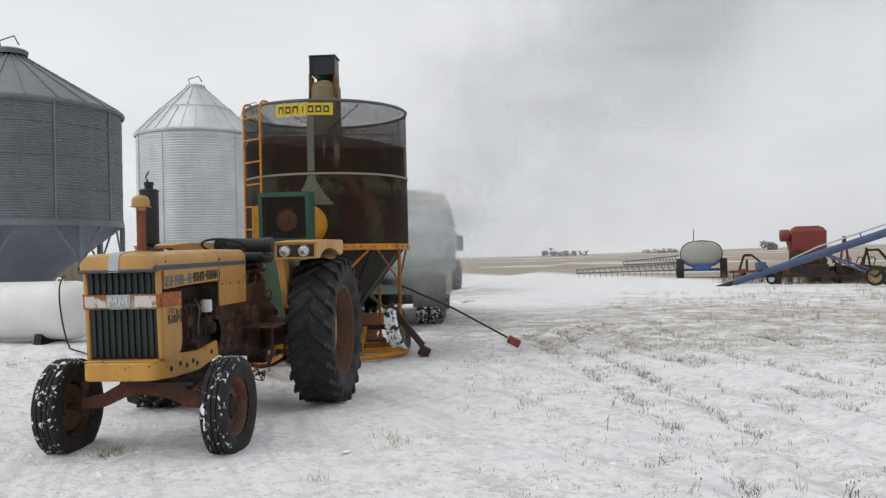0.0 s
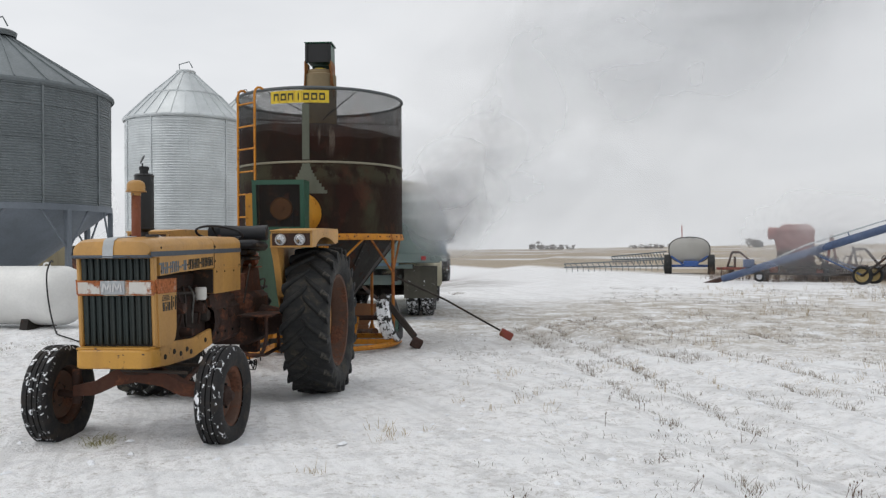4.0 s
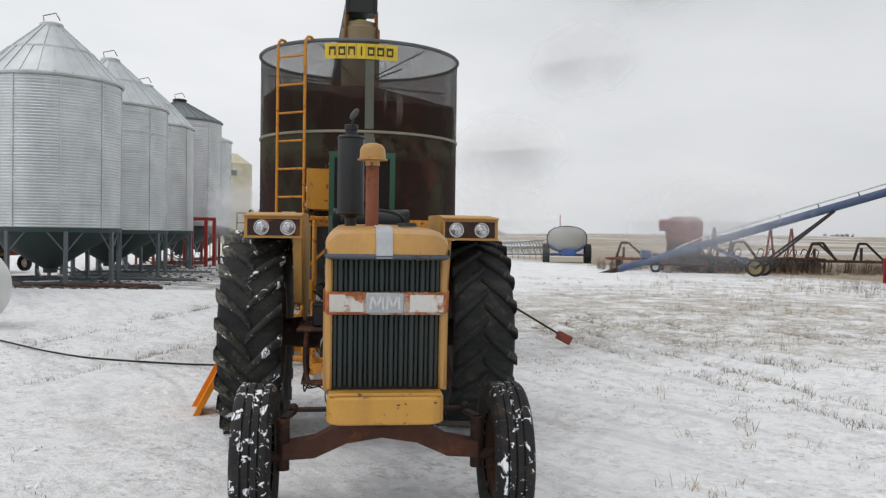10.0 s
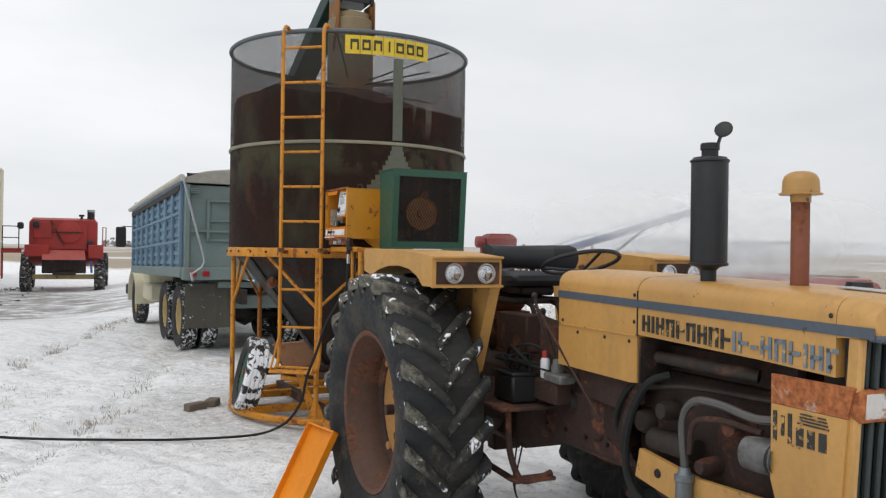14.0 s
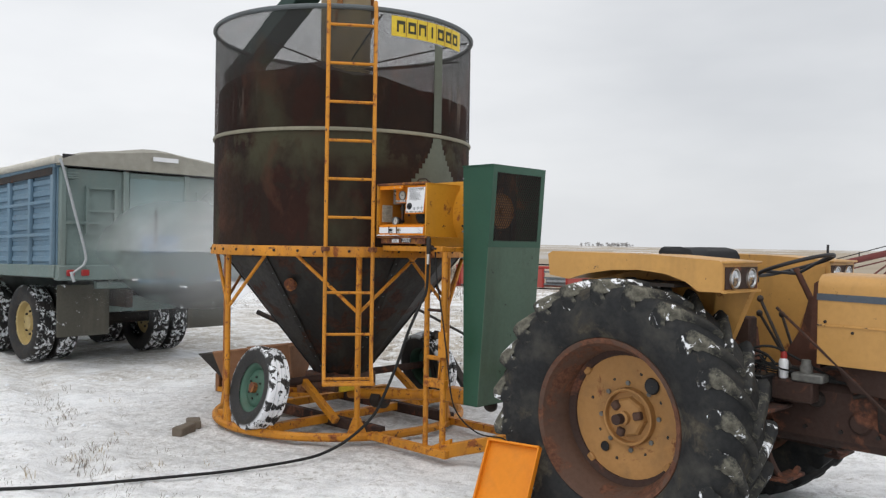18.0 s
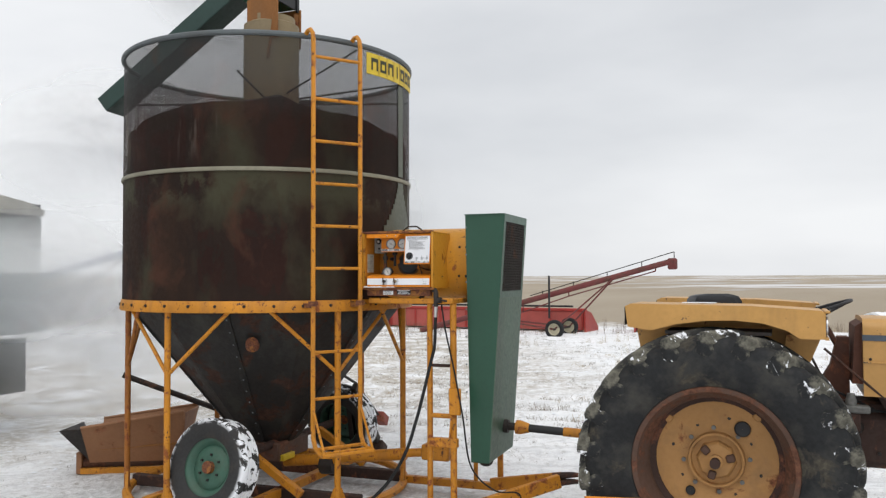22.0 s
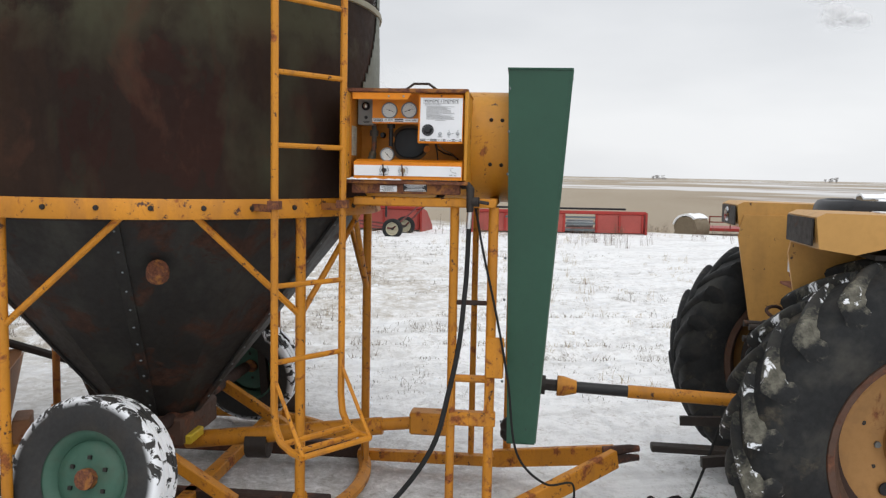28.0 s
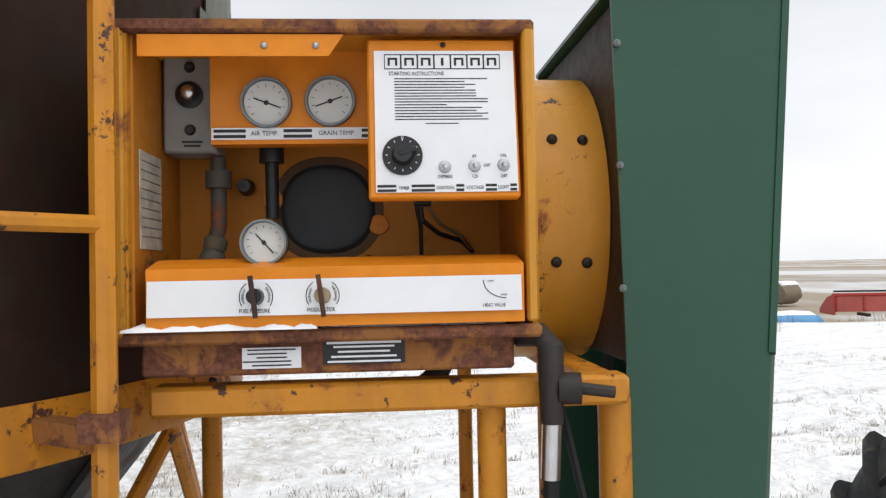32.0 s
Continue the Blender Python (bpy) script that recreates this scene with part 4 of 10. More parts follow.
for y, z in ((-1.812, 2.010), (-1.866, 2.008), (-1.812, 1.795), (-1.866, 1.793)):
    part("drum_bolt", G().ball((-0.04 - math.sqrt(0.0784 - (z - 1.885) ** 2), y, z), (0.010, 0.010, 0.010), 8, 6), M_bolt, dryer)
part("lifting_handle", G().tube([(-0.42, -1.40, 2.13), (-0.42, -1.45, 2.165), (-0.42, -1.52, 2.165), (-0.42, -1.57, 2.13)], 0.006, 6), M_grime, dryer)
for x, ya, yb, ra in ((-0.55, -1.664, -1.844, 0.021), (0.36, -1.715, -1.925, 0.018)):
    part("stand_beam", G().box((x, -1.525, 1.614), (0.055, 0.66, 0.042), bev=0.006), M_dryer, dryer)
    part("stand_post", G().tube([(x + 0.02, ya, 0.10), (x + 0.02, ya, 1.595)], ra, 12), M_dryer, dryer)
    part("stand_post", G().tube([(x + 0.02, yb, 0.10), (x + 0.02, yb, 1.595)], 0.024, 12), M_dryer, dryer)
    part("side_sill", G().bar((x, -1.05, 0.085), (x, -1.92, 0.085), 0.06, 0.06, bev=0.005), M_dryer, dryer)
    part("hitch_beam", G().bar((x, -1.86, 0.10), (0.03 if x > 0 else -0.03, -2.50, 0.27), 0.05, 0.10, bev=0.006), M_dryer, dryer)
    if x > 0:
        continue
    part("stand_tie", G().box((x + 0.02, -1.765, 0.60), (0.05, 0.22, 0.065), bev=0.004), M_dryer, dryer)
    part("stand_tie", G().tube([(x + 0.02, -1.68, 0.79), (x + 0.02, -1.86, 0.79)], 0.018, 8), M_dryer, dryer)
    part("stand_tie", G().tube([(x + 0.02, -1.68, 1.15), (x + 0.02, -1.86, 1.15)], 0.012, 8), M_rust, dryer)
part("stand_end_beam", G().box((-0.095, -1.832, 1.612), (0.90, 0.045, 0.036), bev=0.006), M_dryer, dryer)
part("belt_bracket", G().box((-0.56, -1.866, 0.90), (0.03, 0.085, 0.19), bev=0.006), M_dryer, dryer, "yellow bolted bracket plate")
part("adjuster_rod", G().bar((-0.56, -1.84, 0.80), (-0.56, -1.825, 0.64), 0.012, 0.012), M_dryer, dryer)
for z in (-0.03, 0.02):
    part("clevis", G().tube([(0.0, -2.44, 0.27 + z), (0.02, -2.58, 0.29 + z), (0.03, -2.63, 0.29 + z)], [0.03, 0.022, 0.016], 8), M_rust, dryer)
part("tongue", G().box((0.0, -1.52, 0.41), (0.12, 0.23, 0.12), bev=0.01), M_dryer, dryer, "yellow drive box under the dryer")
part("drive_tube", G().tube([(0.0, -1.0, 0.355), (0.0, -1.42, 0.40)], 0.034, 12), M_dryer, dryer)
part("end_gusset", G().prism([(-1.60, 0.06), (-1.92, 0.06), (-1.92, 0.20)], -0.53, -0.50, "x"), M_dryer, dryer)

# Wheels.
def implement_tyre(R, w, rim, seg=48, grooves=4):
    """A ribbed tyre about z, its tread cut by grooves."""
    h = w / 2
    prof = [(rim, -h * 0.72), (rim + 0.03, -h * 0.86), (R * 0.80, -h), (R * 0.93, -h * 0.97), (R * 0.975, -h * 0.86)]
    step = 1.6 * h / grooves
    for i in range(grooves):
        lo = -0.8 * h + i * step
        prof += [(R, lo + step * 0.08), (R, lo + step * 0.80)] + ([(R - 0.013, lo + step * 0.84), (R - 0.013, lo + step * 1.02)] if i < grooves - 1 else [])
    prof += [(R * 0.975, h * 0.86), (R * 0.93, h * 0.97), (R * 0.80, h), (rim + 0.03, h * 0.86), (rim, h * 0.72)]
    return G().lathe(prof, seg).mesh("tyre")


def disc_rim(r, w, dish):
    """A pressed wheel disc in a rolled rim, about z."""
    h = w / 2
    return G().lathe([(r + 0.012, -h * 0.75), (r + 0.012, -h * 0.62), (r - 0.01, -h * 0.55), (r - 0.025, 0.0), (r - 0.01, h * 0.55), (r + 0.012, h * 0.62), (r + 0.012, h * 0.75), (r - 0.005, h * 0.74), (r - 0.03, h * 0.5), (r - 0.045, dish),
                      (r * 0.72, dish + 0.012), (r * 0.5, dish + 0.022), (r * 0.30, dish + 0.020), (0.001, dish + 0.02)], 36).mesh("rim")


tyre_me, rim_me = implement_tyre(0.352, 0.20, 0.205), disc_rim(0.205, 0.17, 0.02)
for x, s, camber, disc_mat in ((-1.0, -90, 13, M_rimgreen), (1.04, 90, -13, M_grime)):
    wheel = part("wheel", G().tube([(0, 0, 0.03), (0, 0, 0.075)], 0.045, 12), M_edge_rust, dryer, "small rusty hub", at=pose(x - 0.02, -0.16, 0.405, 0, 0, -6) @ pose(0, 0, 0, 0, s + camber, 0))
    part("tyre", tyre_me, M_dryertyre, wheel, "black ribbed tyre caked with snow")
    part("rim", rim_me, disc_mat, wheel, "dull green pressed wheel" if camber > 0 else "grimy inner wheel disc")
    for i in range(6):
        part("wheel_nut", G().box((0.09 * math.cos(i * 1.047), 0.09 * math.sin(i * 1.047), 0.045), (0.016, 0.016, 0.016)), M_bolt, wheel)

# The green fan housing: a tapered sheet box with a mesh window towards the tractor.
HX0, HX1 = -0.395, 0.232
side = [(-1.892, 2.243), (-2.190, 2.243), (-2.065, 0.445), (-1.930, 0.443)]
housing = part("fan_housing", G().sheet([(HX0, *p) for p in side], 0.006).sheet([(HX1, *p) for p in side], 0.006)
               .box(((HX0 + HX1) / 2, -2.041, 2.243), (HX1 - HX0 + 0.016, 0.306, 0.008)).box(((HX0 + HX1) / 2, -1.997, 0.444), (HX1 - HX0, 0.136, 0.006)), M_green, dryer, "tall tapered dark green fan housing", smooth=0)


def front_y(z):
    return -2.065 - 0.125 * (z - 0.445) / 1.80


g = G()
g.sheet([(HX0, front_y(0.447), 0.447), (HX1, front_y(0.447), 0.447), (HX1, front_y(1.66), 1.66), (HX0, front_y(1.66), 1.66)], 0.006)
part("front_panel", g, M_greenpale, housing, "faded green lower front panel")
g = G()
for x in (HX0 + 0.022, HX1 - 0.022):
    g.bar((x, front_y(1.64), 1.64), (x, front_y(2.24), 2.24), 0.05, 0.012)
for z in (1.66, 2.215):
    g.bar((HX0, front_y(z), z), (HX1, front_y(z), z), 0.012, 0.05)
part("window_frame", g, M_green, housing)
g = G()
x0, x1, z0, z1 = HX0 + 0.045, HX1 - 0.045, 1.68, 2.195
step = 0.024
for s in (-1, 1):
    c = x0 - (z1 - z0)
    while c < x1 + (z1 - z0):
        pts = []
        for t in range(2):
            z = z0 if t == 0 else z1
            x = c + (z - z0) * 0.62 if s > 0 else c + (z1 - z) * 0.62
            pts.append([x, z])
        (xa, za), (xb, zb) = pts
        lo, hi = (0.0, 1.0)
        if xa != xb:
            t0, t1 = (x0 - xa) / (xb - xa), (x1 - xa) / (xb - xa)
            lo, hi = max(lo, min(t0, t1)), min(hi, max(t0, t1))
        if hi - lo > 0.02:
            p, q = (xa + (xb - xa) * lo, za + (zb - za) * lo), (xa + (xb - xa) * hi, za + (zb - za) * hi)
            g.bar((p[0], front_y(p[1]) - 0.004, p[1]), (q[0], front_y(q[1]) - 0.004, q[1]), 0.0035, 0.0035)
        c += step
part("mesh_screen", g, M_grime, housing, "dark expanded-metal screen", smooth=0)
part("back_plate", G().box(((HX0 + HX1) / 2, -1.91, 1.93), (HX1 - HX0 - 0.02, 0.006, 0.60)), M_grime, housing)
part("pulley", G().lathe([(0.001, 0.05), (0.035, 0.05), (0.04, 0.02), (0.12, 0.015), (0.135, 0.03), (0.14, 0.0), (0.135, -0.03), (0.10, -0.03)], 28, Matrix.Translation((-0.085, -2.00, 1.912)) @ pose(0, 0, 0, 90, 0, 0)), M_boxdull, housing, "rusty tan belt pulley")
part("fan_blade", G().box((-0.085, -1.95, 1.92), (0.42, 0.02, 0.07), (0, 20, 0)).box((-0.085, -1.95, 1.92), (0.07, 0.02, 0.42), (0, 20, 0)), M_rust, housing)
part("drive_belt", G().bar((-0.16, -2.0, 1.86), (-0.07, -1.99, 0.75), 0.02, 0.012).bar((0.06, -2.0, 1.86), (0.02, -1.99, 0.75), 0.02, 0.012), M_black, housing)
part("pto_bearing", G().tube([(-0.06, -2.03, 0.66), (-0.06, -2.12, 0.655)], 0.05, 12), M_grime, housing)
for z in (0.44, 0.40):
    part("lower_bearing", G().ball((-0.10, -1.95, z), (0.05, 0.06, 0.05), 12, 8), M_grime, housing)
for i in range(9):
    part("rivet", rivet, M_greenpale, housing, at=Matrix.Translation((HX0 - 0.004, -1.90, 0.55 + i * 0.2)))

# ---- the control box on the dryer: an open yellow cabinet with gauges, switches and printed plates ----
def words(name, text, size, m, material, parent, squeeze=1.0):
    """Built-in lettering as a thin mesh, centred on m, in m's x-y plane."""
    cu = bpy.data.curves.new(name, "FONT")
    cu.body, cu.size, cu.align_x, cu.align_y = text, size, "CENTER", "CENTER"
    cu.extrude, cu.resolution_u = 0.0003, 2
    ob = bpy.data.objects.new(name, cu)
    scene.collection.objects.link(ob)
    bpy.context.view_layer.update()
    me = bpy.data.meshes.new_from_object(ob.evaluated_get(bpy.context.evaluated_depsgraph_get()))
    bpy.data.objects.remove(ob)
    me.materials.clear()
    me.materials.append(material)
    out = new(name, me)
    out.parent = parent
    out.matrix_basis = m @ Matrix.Diagonal((squeeze, 1, 1, 1))
    return out


def face(x, y, z, tilt=0.0, spin=0.0):
    """A plane that looks along -x at (x, y, z): its x runs to -y, its y up."""
    return Matrix.Translation((x, y, z)) @ pose(0, 0, 0, 90, 0, -90) @ pose(0, 0, 0, tilt, 0, spin)


FX = -0.605  # the cabinet's open front
box = part("control_box", G()
           .box((-0.425, -1.445, 2.112), (0.365, 0.555, 0.006)).box((-0.425, -1.445, 1.708), (0.365, 0.555, 0.006))
           .box((-0.425, -1.178, 1.91), (0.365, 0.006, 0.40)).box((-0.425, -1.716, 1.91), (0.365, 0.006, 0.40)).box((-0.335, -1.447, 1.91), (0.006, 0.53, 0.40)), M_box, dryer, "open yellow sheet-steel control box with rusted lips", smooth=0)
# The inner faces get a darker orange than the outer sheet.
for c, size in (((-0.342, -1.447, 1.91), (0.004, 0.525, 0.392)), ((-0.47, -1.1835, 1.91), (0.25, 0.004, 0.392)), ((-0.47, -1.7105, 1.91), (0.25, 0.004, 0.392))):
    part("inner_lining", G().box(c, size), M_boxinner, box, "darker orange-brown inside face", smooth=0)
for y0, y1, z0, z1, mat in ((-1.160, -1.178, 1.70, 2.115, M_box), (-1.722, -1.705, 1.715, 2.12, M_box), (-1.16, -1.722, 2.106, 2.124, M_edge_rust), (-1.165, -1.725, 1.694, 1.712, M_edge_rust)):
    part("lip", G().box((FX, (y0 + y1) / 2, (z0 + z1) / 2), (0.022, abs(y1 - y0), abs(z1 - z0)), bev=0.004), mat, box, "rust-edged folded lip")
part("hood_strap", G().prism([(-1.195, 2.104), (-1.195, 2.075), (-1.445, 2.075), (-1.465, 2.104)], FX - 0.004, FX + 0.002, "x"), M_boxin, box, "orange bent strap with two screws")
for y in (-1.36, -1.428):
    part("screw", G().ball((FX - 0.005, y, 2.089), (0.004, 0.005, 0.005), 8, 5), M_alu, box)
part("snow_crust", G().tube([(FX + 0.02, -1.20, 1.714), (FX + 0.016, -1.26, 1.717), (FX + 0.02, -1.32, 1.713), (FX + 0.022, -1.38, 1.718), (FX + 0.02, -1.50, 1.713), (FX + 0.02, -1.68, 1.713)], [0.010, 0.009, 0.006, 0.009, 0.006, 0.003], 7), M_snowcap, box, "crust of blown snow")

# Left: a grey switch box, pipes and fittings; the rear port and its ears.
sw = part("switch_box", G().box((-0.425, -1.228, 2.045), (0.07, 0.078, 0.155), bev=0.004), M_boxgray, box, "small grey switch box")
part("button", G().lathe([(0.001, 0.014), (0.010, 0.013), (0.014, 0.008), (0.020, 0.006), (0.020, 0.0)], 18, face(-0.461, -1.229, 2.054)), M_blackpaint, sw)
part("button_cap", G().ball((-0.475, -1.229, 2.056), (0.006, 0.011, 0.011), 12, 8), M_chrome, sw)
for z in (2.096, 2.002):
    part("indicator", G().lathe([(0.001, 0.006), (0.006, 0.006), (0.0085, 0.0)], 14, face(-0.461, -1.229, z)), M_ink, sw)
part("plate_lines", G().box((-0.4615, -1.232, 1.984), (0.001, 0.03, 0.003)).box((-0.4615, -1.232, 1.978), (0.001, 0.024, 0.003)), M_ink, sw)
part("pipe", G().tube([(-0.42, -1.262, 1.965), (-0.42, -1.262, 1.86), (-0.425, -1.255, 1.83)], 0.012, 12).tube([(-0.42, -1.262, 1.945), (-0.42, -1.262, 1.918)], 0.020, 12), paint("corroded_grey_pipe", (0.075, 0.07, 0.06), 0.6, rust=0.3, dirt=0.3), box)
part("fitting", G().lathe([(0.012, 0.05), (0.018, 0.045), (0.018, 0.03), (0.016, 0.03), (0.026, -0.005), (0.026, -0.025), (0.001, -0.025)], 16, Matrix.Translation((-0.43, -1.250, 1.795)) @ pose(0, 0, 0, 12, 0, 0)), paint("corroded_green_brass", (0.11, 0.12, 0.085), 0.6, rust=0.25, dirt=0.3), box, "corroded brass fitting")
part("pipe", G().tube([(-0.43, -1.345, 1.985), (-0.43, -1.345, 1.87)], 0.0105, 12).tube([(-0.43, -1.345, 1.985), (-0.43, -1.345, 1.955)], 0.019, 12), M_blackpaint, box)
part("cable_gland", G().lathe([(0.001, 0.03), (0.010, 0.03), (0.014, 0.0)], 14, face(-0.36, -1.295, 1.925)), M_blackpaint, box)
squircle = lambda r, z: [(r * math.copysign(abs(math.cos(radians(9 * i))) ** 0.88, math.cos(radians(9 * i))), 0.95 * r * math.copysign(abs(math.sin(radians(9 * i))) ** 0.88, math.sin(radians(9 * i))), z) for i in range(40)]
part("soot_ring", G().loft([squircle(0.092, 0.0), squircle(0.090, 0.002), squircle(0.070, 0.003)], face(-0.3435, -1.424, 1.889)), M_soot, box, "sooty brown ring")
part("sight_port", G().loft([squircle(0.078, 0.0), squircle(0.074, 0.006), squircle(0.070, 0.008), squircle(0.064, 0.004), squircle(0.02, 0.003)], face(-0.345, -1.424, 1.889)), M_screen, box, "dark rounded sight port in a sooty rim")
for y, z in ((-1.335, 1.905), (-1.507, 1.862)):
    part("ear", G().lathe([(0.001, 0.006), (0.016, 0.005), (0.017, 0.0)], 16, face(-0.346, y, z)), M_boxin, box)
for y, z in ((-1.545, 1.80), (-1.49, 1.805), (-1.40, 1.80)):
    part("bolt_head", G().ball((-0.348, y, z), (0.006, 0.008, 0.008), 8, 6), M_bolt, box)
part("wire_loom", G().tube([(-0.50, -1.568, 1.888), (-0.49, -1.572, 1.86), (-0.44, -1.60, 1.842), (-0.39, -1.64, 1.832), (-0.36, -1.66, 1.815)], 0.004, 7), M_ink, box)
part("wire", G().tube([(-0.50, -1.562, 1.888), (-0.48, -1.57, 1.85), (-0.45, -1.572, 1.81)], 0.0035, 7), M_ink, box)
part("wire", G().tube([(-0.50, -1.575, 1.888), (-0.47, -1.60, 1.855), (-0.42, -1.635, 1.84), (-0.38, -1.655, 1.82)], 0.003, 7), M_copper, box)
part("cable_clip", G().tube([(-0.50, -1.56, 1.886), (-0.50, -1.585, 1.886)], 0.007, 8), M_blackpaint, box)

# The gauge plate with its two temperature gauges and printed strip.
gp = part("gauge_plate", G().box((-0.500, -1.395, 2.045), (0.006, 0.255, 0.135), (0, 0, 0)).box((-0.485, -1.395, 1.976), (0.035, 0.255, 0.005)), M_boxin, box, "bright orange gauge plate", smooth=0)
part("printed_strip", G().box((-0.5042, -1.395, 1.9885), (0.0012, 0.252, 0.017)), M_label, gp)
for z in (1.9925, 1.9845):
    for y0, y1 in ((-1.272, -1.318), (-1.372, -1.413), (-1.485, -1.520)):
        part("strip_bar", G().box((-0.5050, (y0 + y1) / 2, z), (0.0008, abs(y1 - y0), 0.0045)), M_ink, gp)
for y, text in ((-1.345, "AIR TEMP."), (-1.449, "GRAIN TEMP.")):
    words("lettering", text, 0.0095, face(-0.5052, y, 1.9885), M_ink, gp, 0.95)


def gauge(parent, x, y, z, r, hand, depth=0.012):
    """A round dial gauge with bezel, face, ticks and hand."""
    b = part("gauge", G().lathe([(r * 0.88, 0.004), (r * 0.92, depth), (r, depth), (r * 1.03, depth * 0.6), (r * 1.03, 0.0)], 36, face(x, y, z)), M_galvold, parent, "round dial gauge with a steel bezel")
    part("dial", G().lathe([(0.0005, 0.004), (r * 0.9, 0.004)], 36, face(x, y, z)), M_dial, b)
    g = G()
    for i in range(11):
        a = radians(220 - 26 * i)
        g.box((0, 0, 0), (r * 0.02, r * 0.13, 0.0006), m=face(x, y, z) @ Matrix.Translation((r * 0.70 * math.cos(a), r * 0.70 * math.sin(a), 0.0046)) @ pose(0, 0, 0, 0, 0, math.degrees(a) - 90))
    part("tick_marks", g, M_ink, b)
    part("hand", G().box((0, -r * 0.05, 0.0056), (r * 0.05, r * 1.15, 0.0008), m=face(x, y, z, 0, hand)).lathe([(0.0005, 0.0065), (r * 0.09, 0.0062), (r * 0.10, 0.005)], 12, face(x, y, z)), M_ink, b)
    return b


gauge(gp, -0.503, -1.348, 2.033, 0.036, 70)
gauge(gp, -0.503, -1.440, 2.035, 0.036, -70)
g3 = gauge(box, -0.575, -1.352, 1.828, 0.031, 42, 0.016)
part("gauge_body", G().lathe([(0.031, 0.0), (0.031, -0.025), (0.012, -0.027), (0.012, -0.08)], 28, face(-0.575, -1.352, 1.828)), M_blackpaint, g3)

# The instruction plate on its tilted orange panel.
TL = face(-0.610, -1.597, 1.992, -7)
panel = part("switch_panel", G().box((0, 0, -0.012), (0.203, 0.222, 0.02), bev=0.003, m=TL), M_boxin, box, "orange panel with a white enamel instruction plate")
part("instruction_plate", G().box((0.003, -0.005, -0.0005), (0.190, 0.196, 0.002), m=TL), M_label, panel, "white printed plate, its corner scuffed pink")
part("panel_screw", G().ball((0.002, 0.102, 0.0), (0.004, 0.004, 0.003), 8, 5, m=TL), M_bolt, panel)
U = TL @ Matrix.Translation((0.003, -0.005, 0.0008))
# The maker's name stands in seven framed cells; it is drawn as plain blocks.
for i in range(7):
    cx = -0.070 + i * 0.0225
    part("name_cell", G().box((cx, 0.0925, 0), (0.0215, 0.0012, 0.0006), m=U).box((cx, 0.0725, 0), (0.0215, 0.0012, 0.0006), m=U).box((cx - 0.0108, 0.0825, 0), (0.0012, 0.021, 0.0006), m=U).box((cx + 0.0108, 0.0825, 0), (0.0012, 0.021, 0.0006), m=U), M_ink, panel)
    part("name_block", G().box((cx - 0.005, 0.0825, 0), (0.0032, 0.011, 0.0006), m=U).box((cx + 0.005, 0.0825, 0), (0.0032, 0.011, 0.0006), m=U).box((cx, 0.0866, 0), (0.0075, 0.0028, 0.0006), m=U) if i != 3 else G().box((cx, 0.0825, 0), (0.0036, 0.011, 0.0006), m=U), M_ink, panel)
words("lettering", "STARTING INSTRUCTIONS", 0.0078, U @ Matrix.Translation((-0.038, 0.0655, 0)), M_ink, panel, 0.8)
rnd = random.Random(5)
g = G()
for i in range(15):
    w = rnd.choice((0.126, 0.118, 0.095, 0.07, 0.126, 0.11))
    g.box((-0.068 + w / 2, 0.0585 - i * 0.00405, 0), (w, 0.0013, 0.0004), m=U)
g.box((-0.005, -0.004, 0), (0.045, 0.0011, 0.0004), m=U)
tagged(part("fine_print", g, M_ink, panel), kind="stuff")
knob = part("timer_dial", G().lathe([(0.0005, 0.003), (0.0265, 0.003), (0.027, 0.0)], 36, U @ Matrix.Translation((-0.059, -0.048, 0))), M_ink, panel, "black timer dial with a pointer knob")
part("pointer_knob", G().lathe([(0.0005, 0.016), (0.012, 0.016), (0.0145, 0.003)], 20, U @ Matrix.Translation((-0.059, -0.048, 0))).box((0.006, 0.002, 0.010), (0.026, 0.008, 0.014), (0, 0, 20), 0.002, m=U @ Matrix.Translation((-0.059, -0.048, 0))), M_blackpaint, knob)
g = G()
for i in range(12):
    a = radians(i * 30 + 90)
    g.box((0, 0, 0), (0.001, 0.003, 0.0004), m=U @ Matrix.Translation((-0.059 + 0.021 * math.cos(a), -0.048 + 0.021 * math.sin(a), 0.0033)) @ pose(0, 0, 0, 0, 0, i * 30))
part("dial_marks", g, M_label, knob)
words("lettering", "0", 0.007, U @ Matrix.Translation((-0.059, -0.0245, 0.0034)), M_label, knob)
for x, y in ((-0.003, -0.064), (0.037, -0.063), (0.076, -0.062)):
    s = part("toggle", G().lathe([(0.003, 0.004), (0.0075, 0.003), (0.0085, 0.0)], 16, U @ Matrix.Translation((x, y, 0))), M_alu, panel)
    part("lever", G().tube([(0, 0, 0.002), (0.0, -0.003, 0.016)], 0.0026, 8, m=U @ Matrix.Translation((x, y, 0))), M_chrome, s)
for text, x, y in (("DEPRESS", -0.003, -0.0775), ("6V", 0.037, -0.0495), ("OFF", 0.0535, -0.0625), ("12V", 0.037, -0.0775), ("ON", 0.076, -0.049), ("OFF", 0.076, -0.0775)):
    words("lettering", text, 0.0062, U @ Matrix.Translation((x, y, 0)), M_ink, panel, 0.85)
for y in (-0.0895, -0.0955):
    for x0, x1 in ((-0.093, -0.068), (-0.048, -0.017), (0.0115, 0.022), (0.051, 0.066), (0.084, 0.093)):
        part("strip_bar", G().box(((x0 + x1) / 2, y, 0), (x1 - x0, 0.0035, 0.0004), m=U), M_ink, panel)
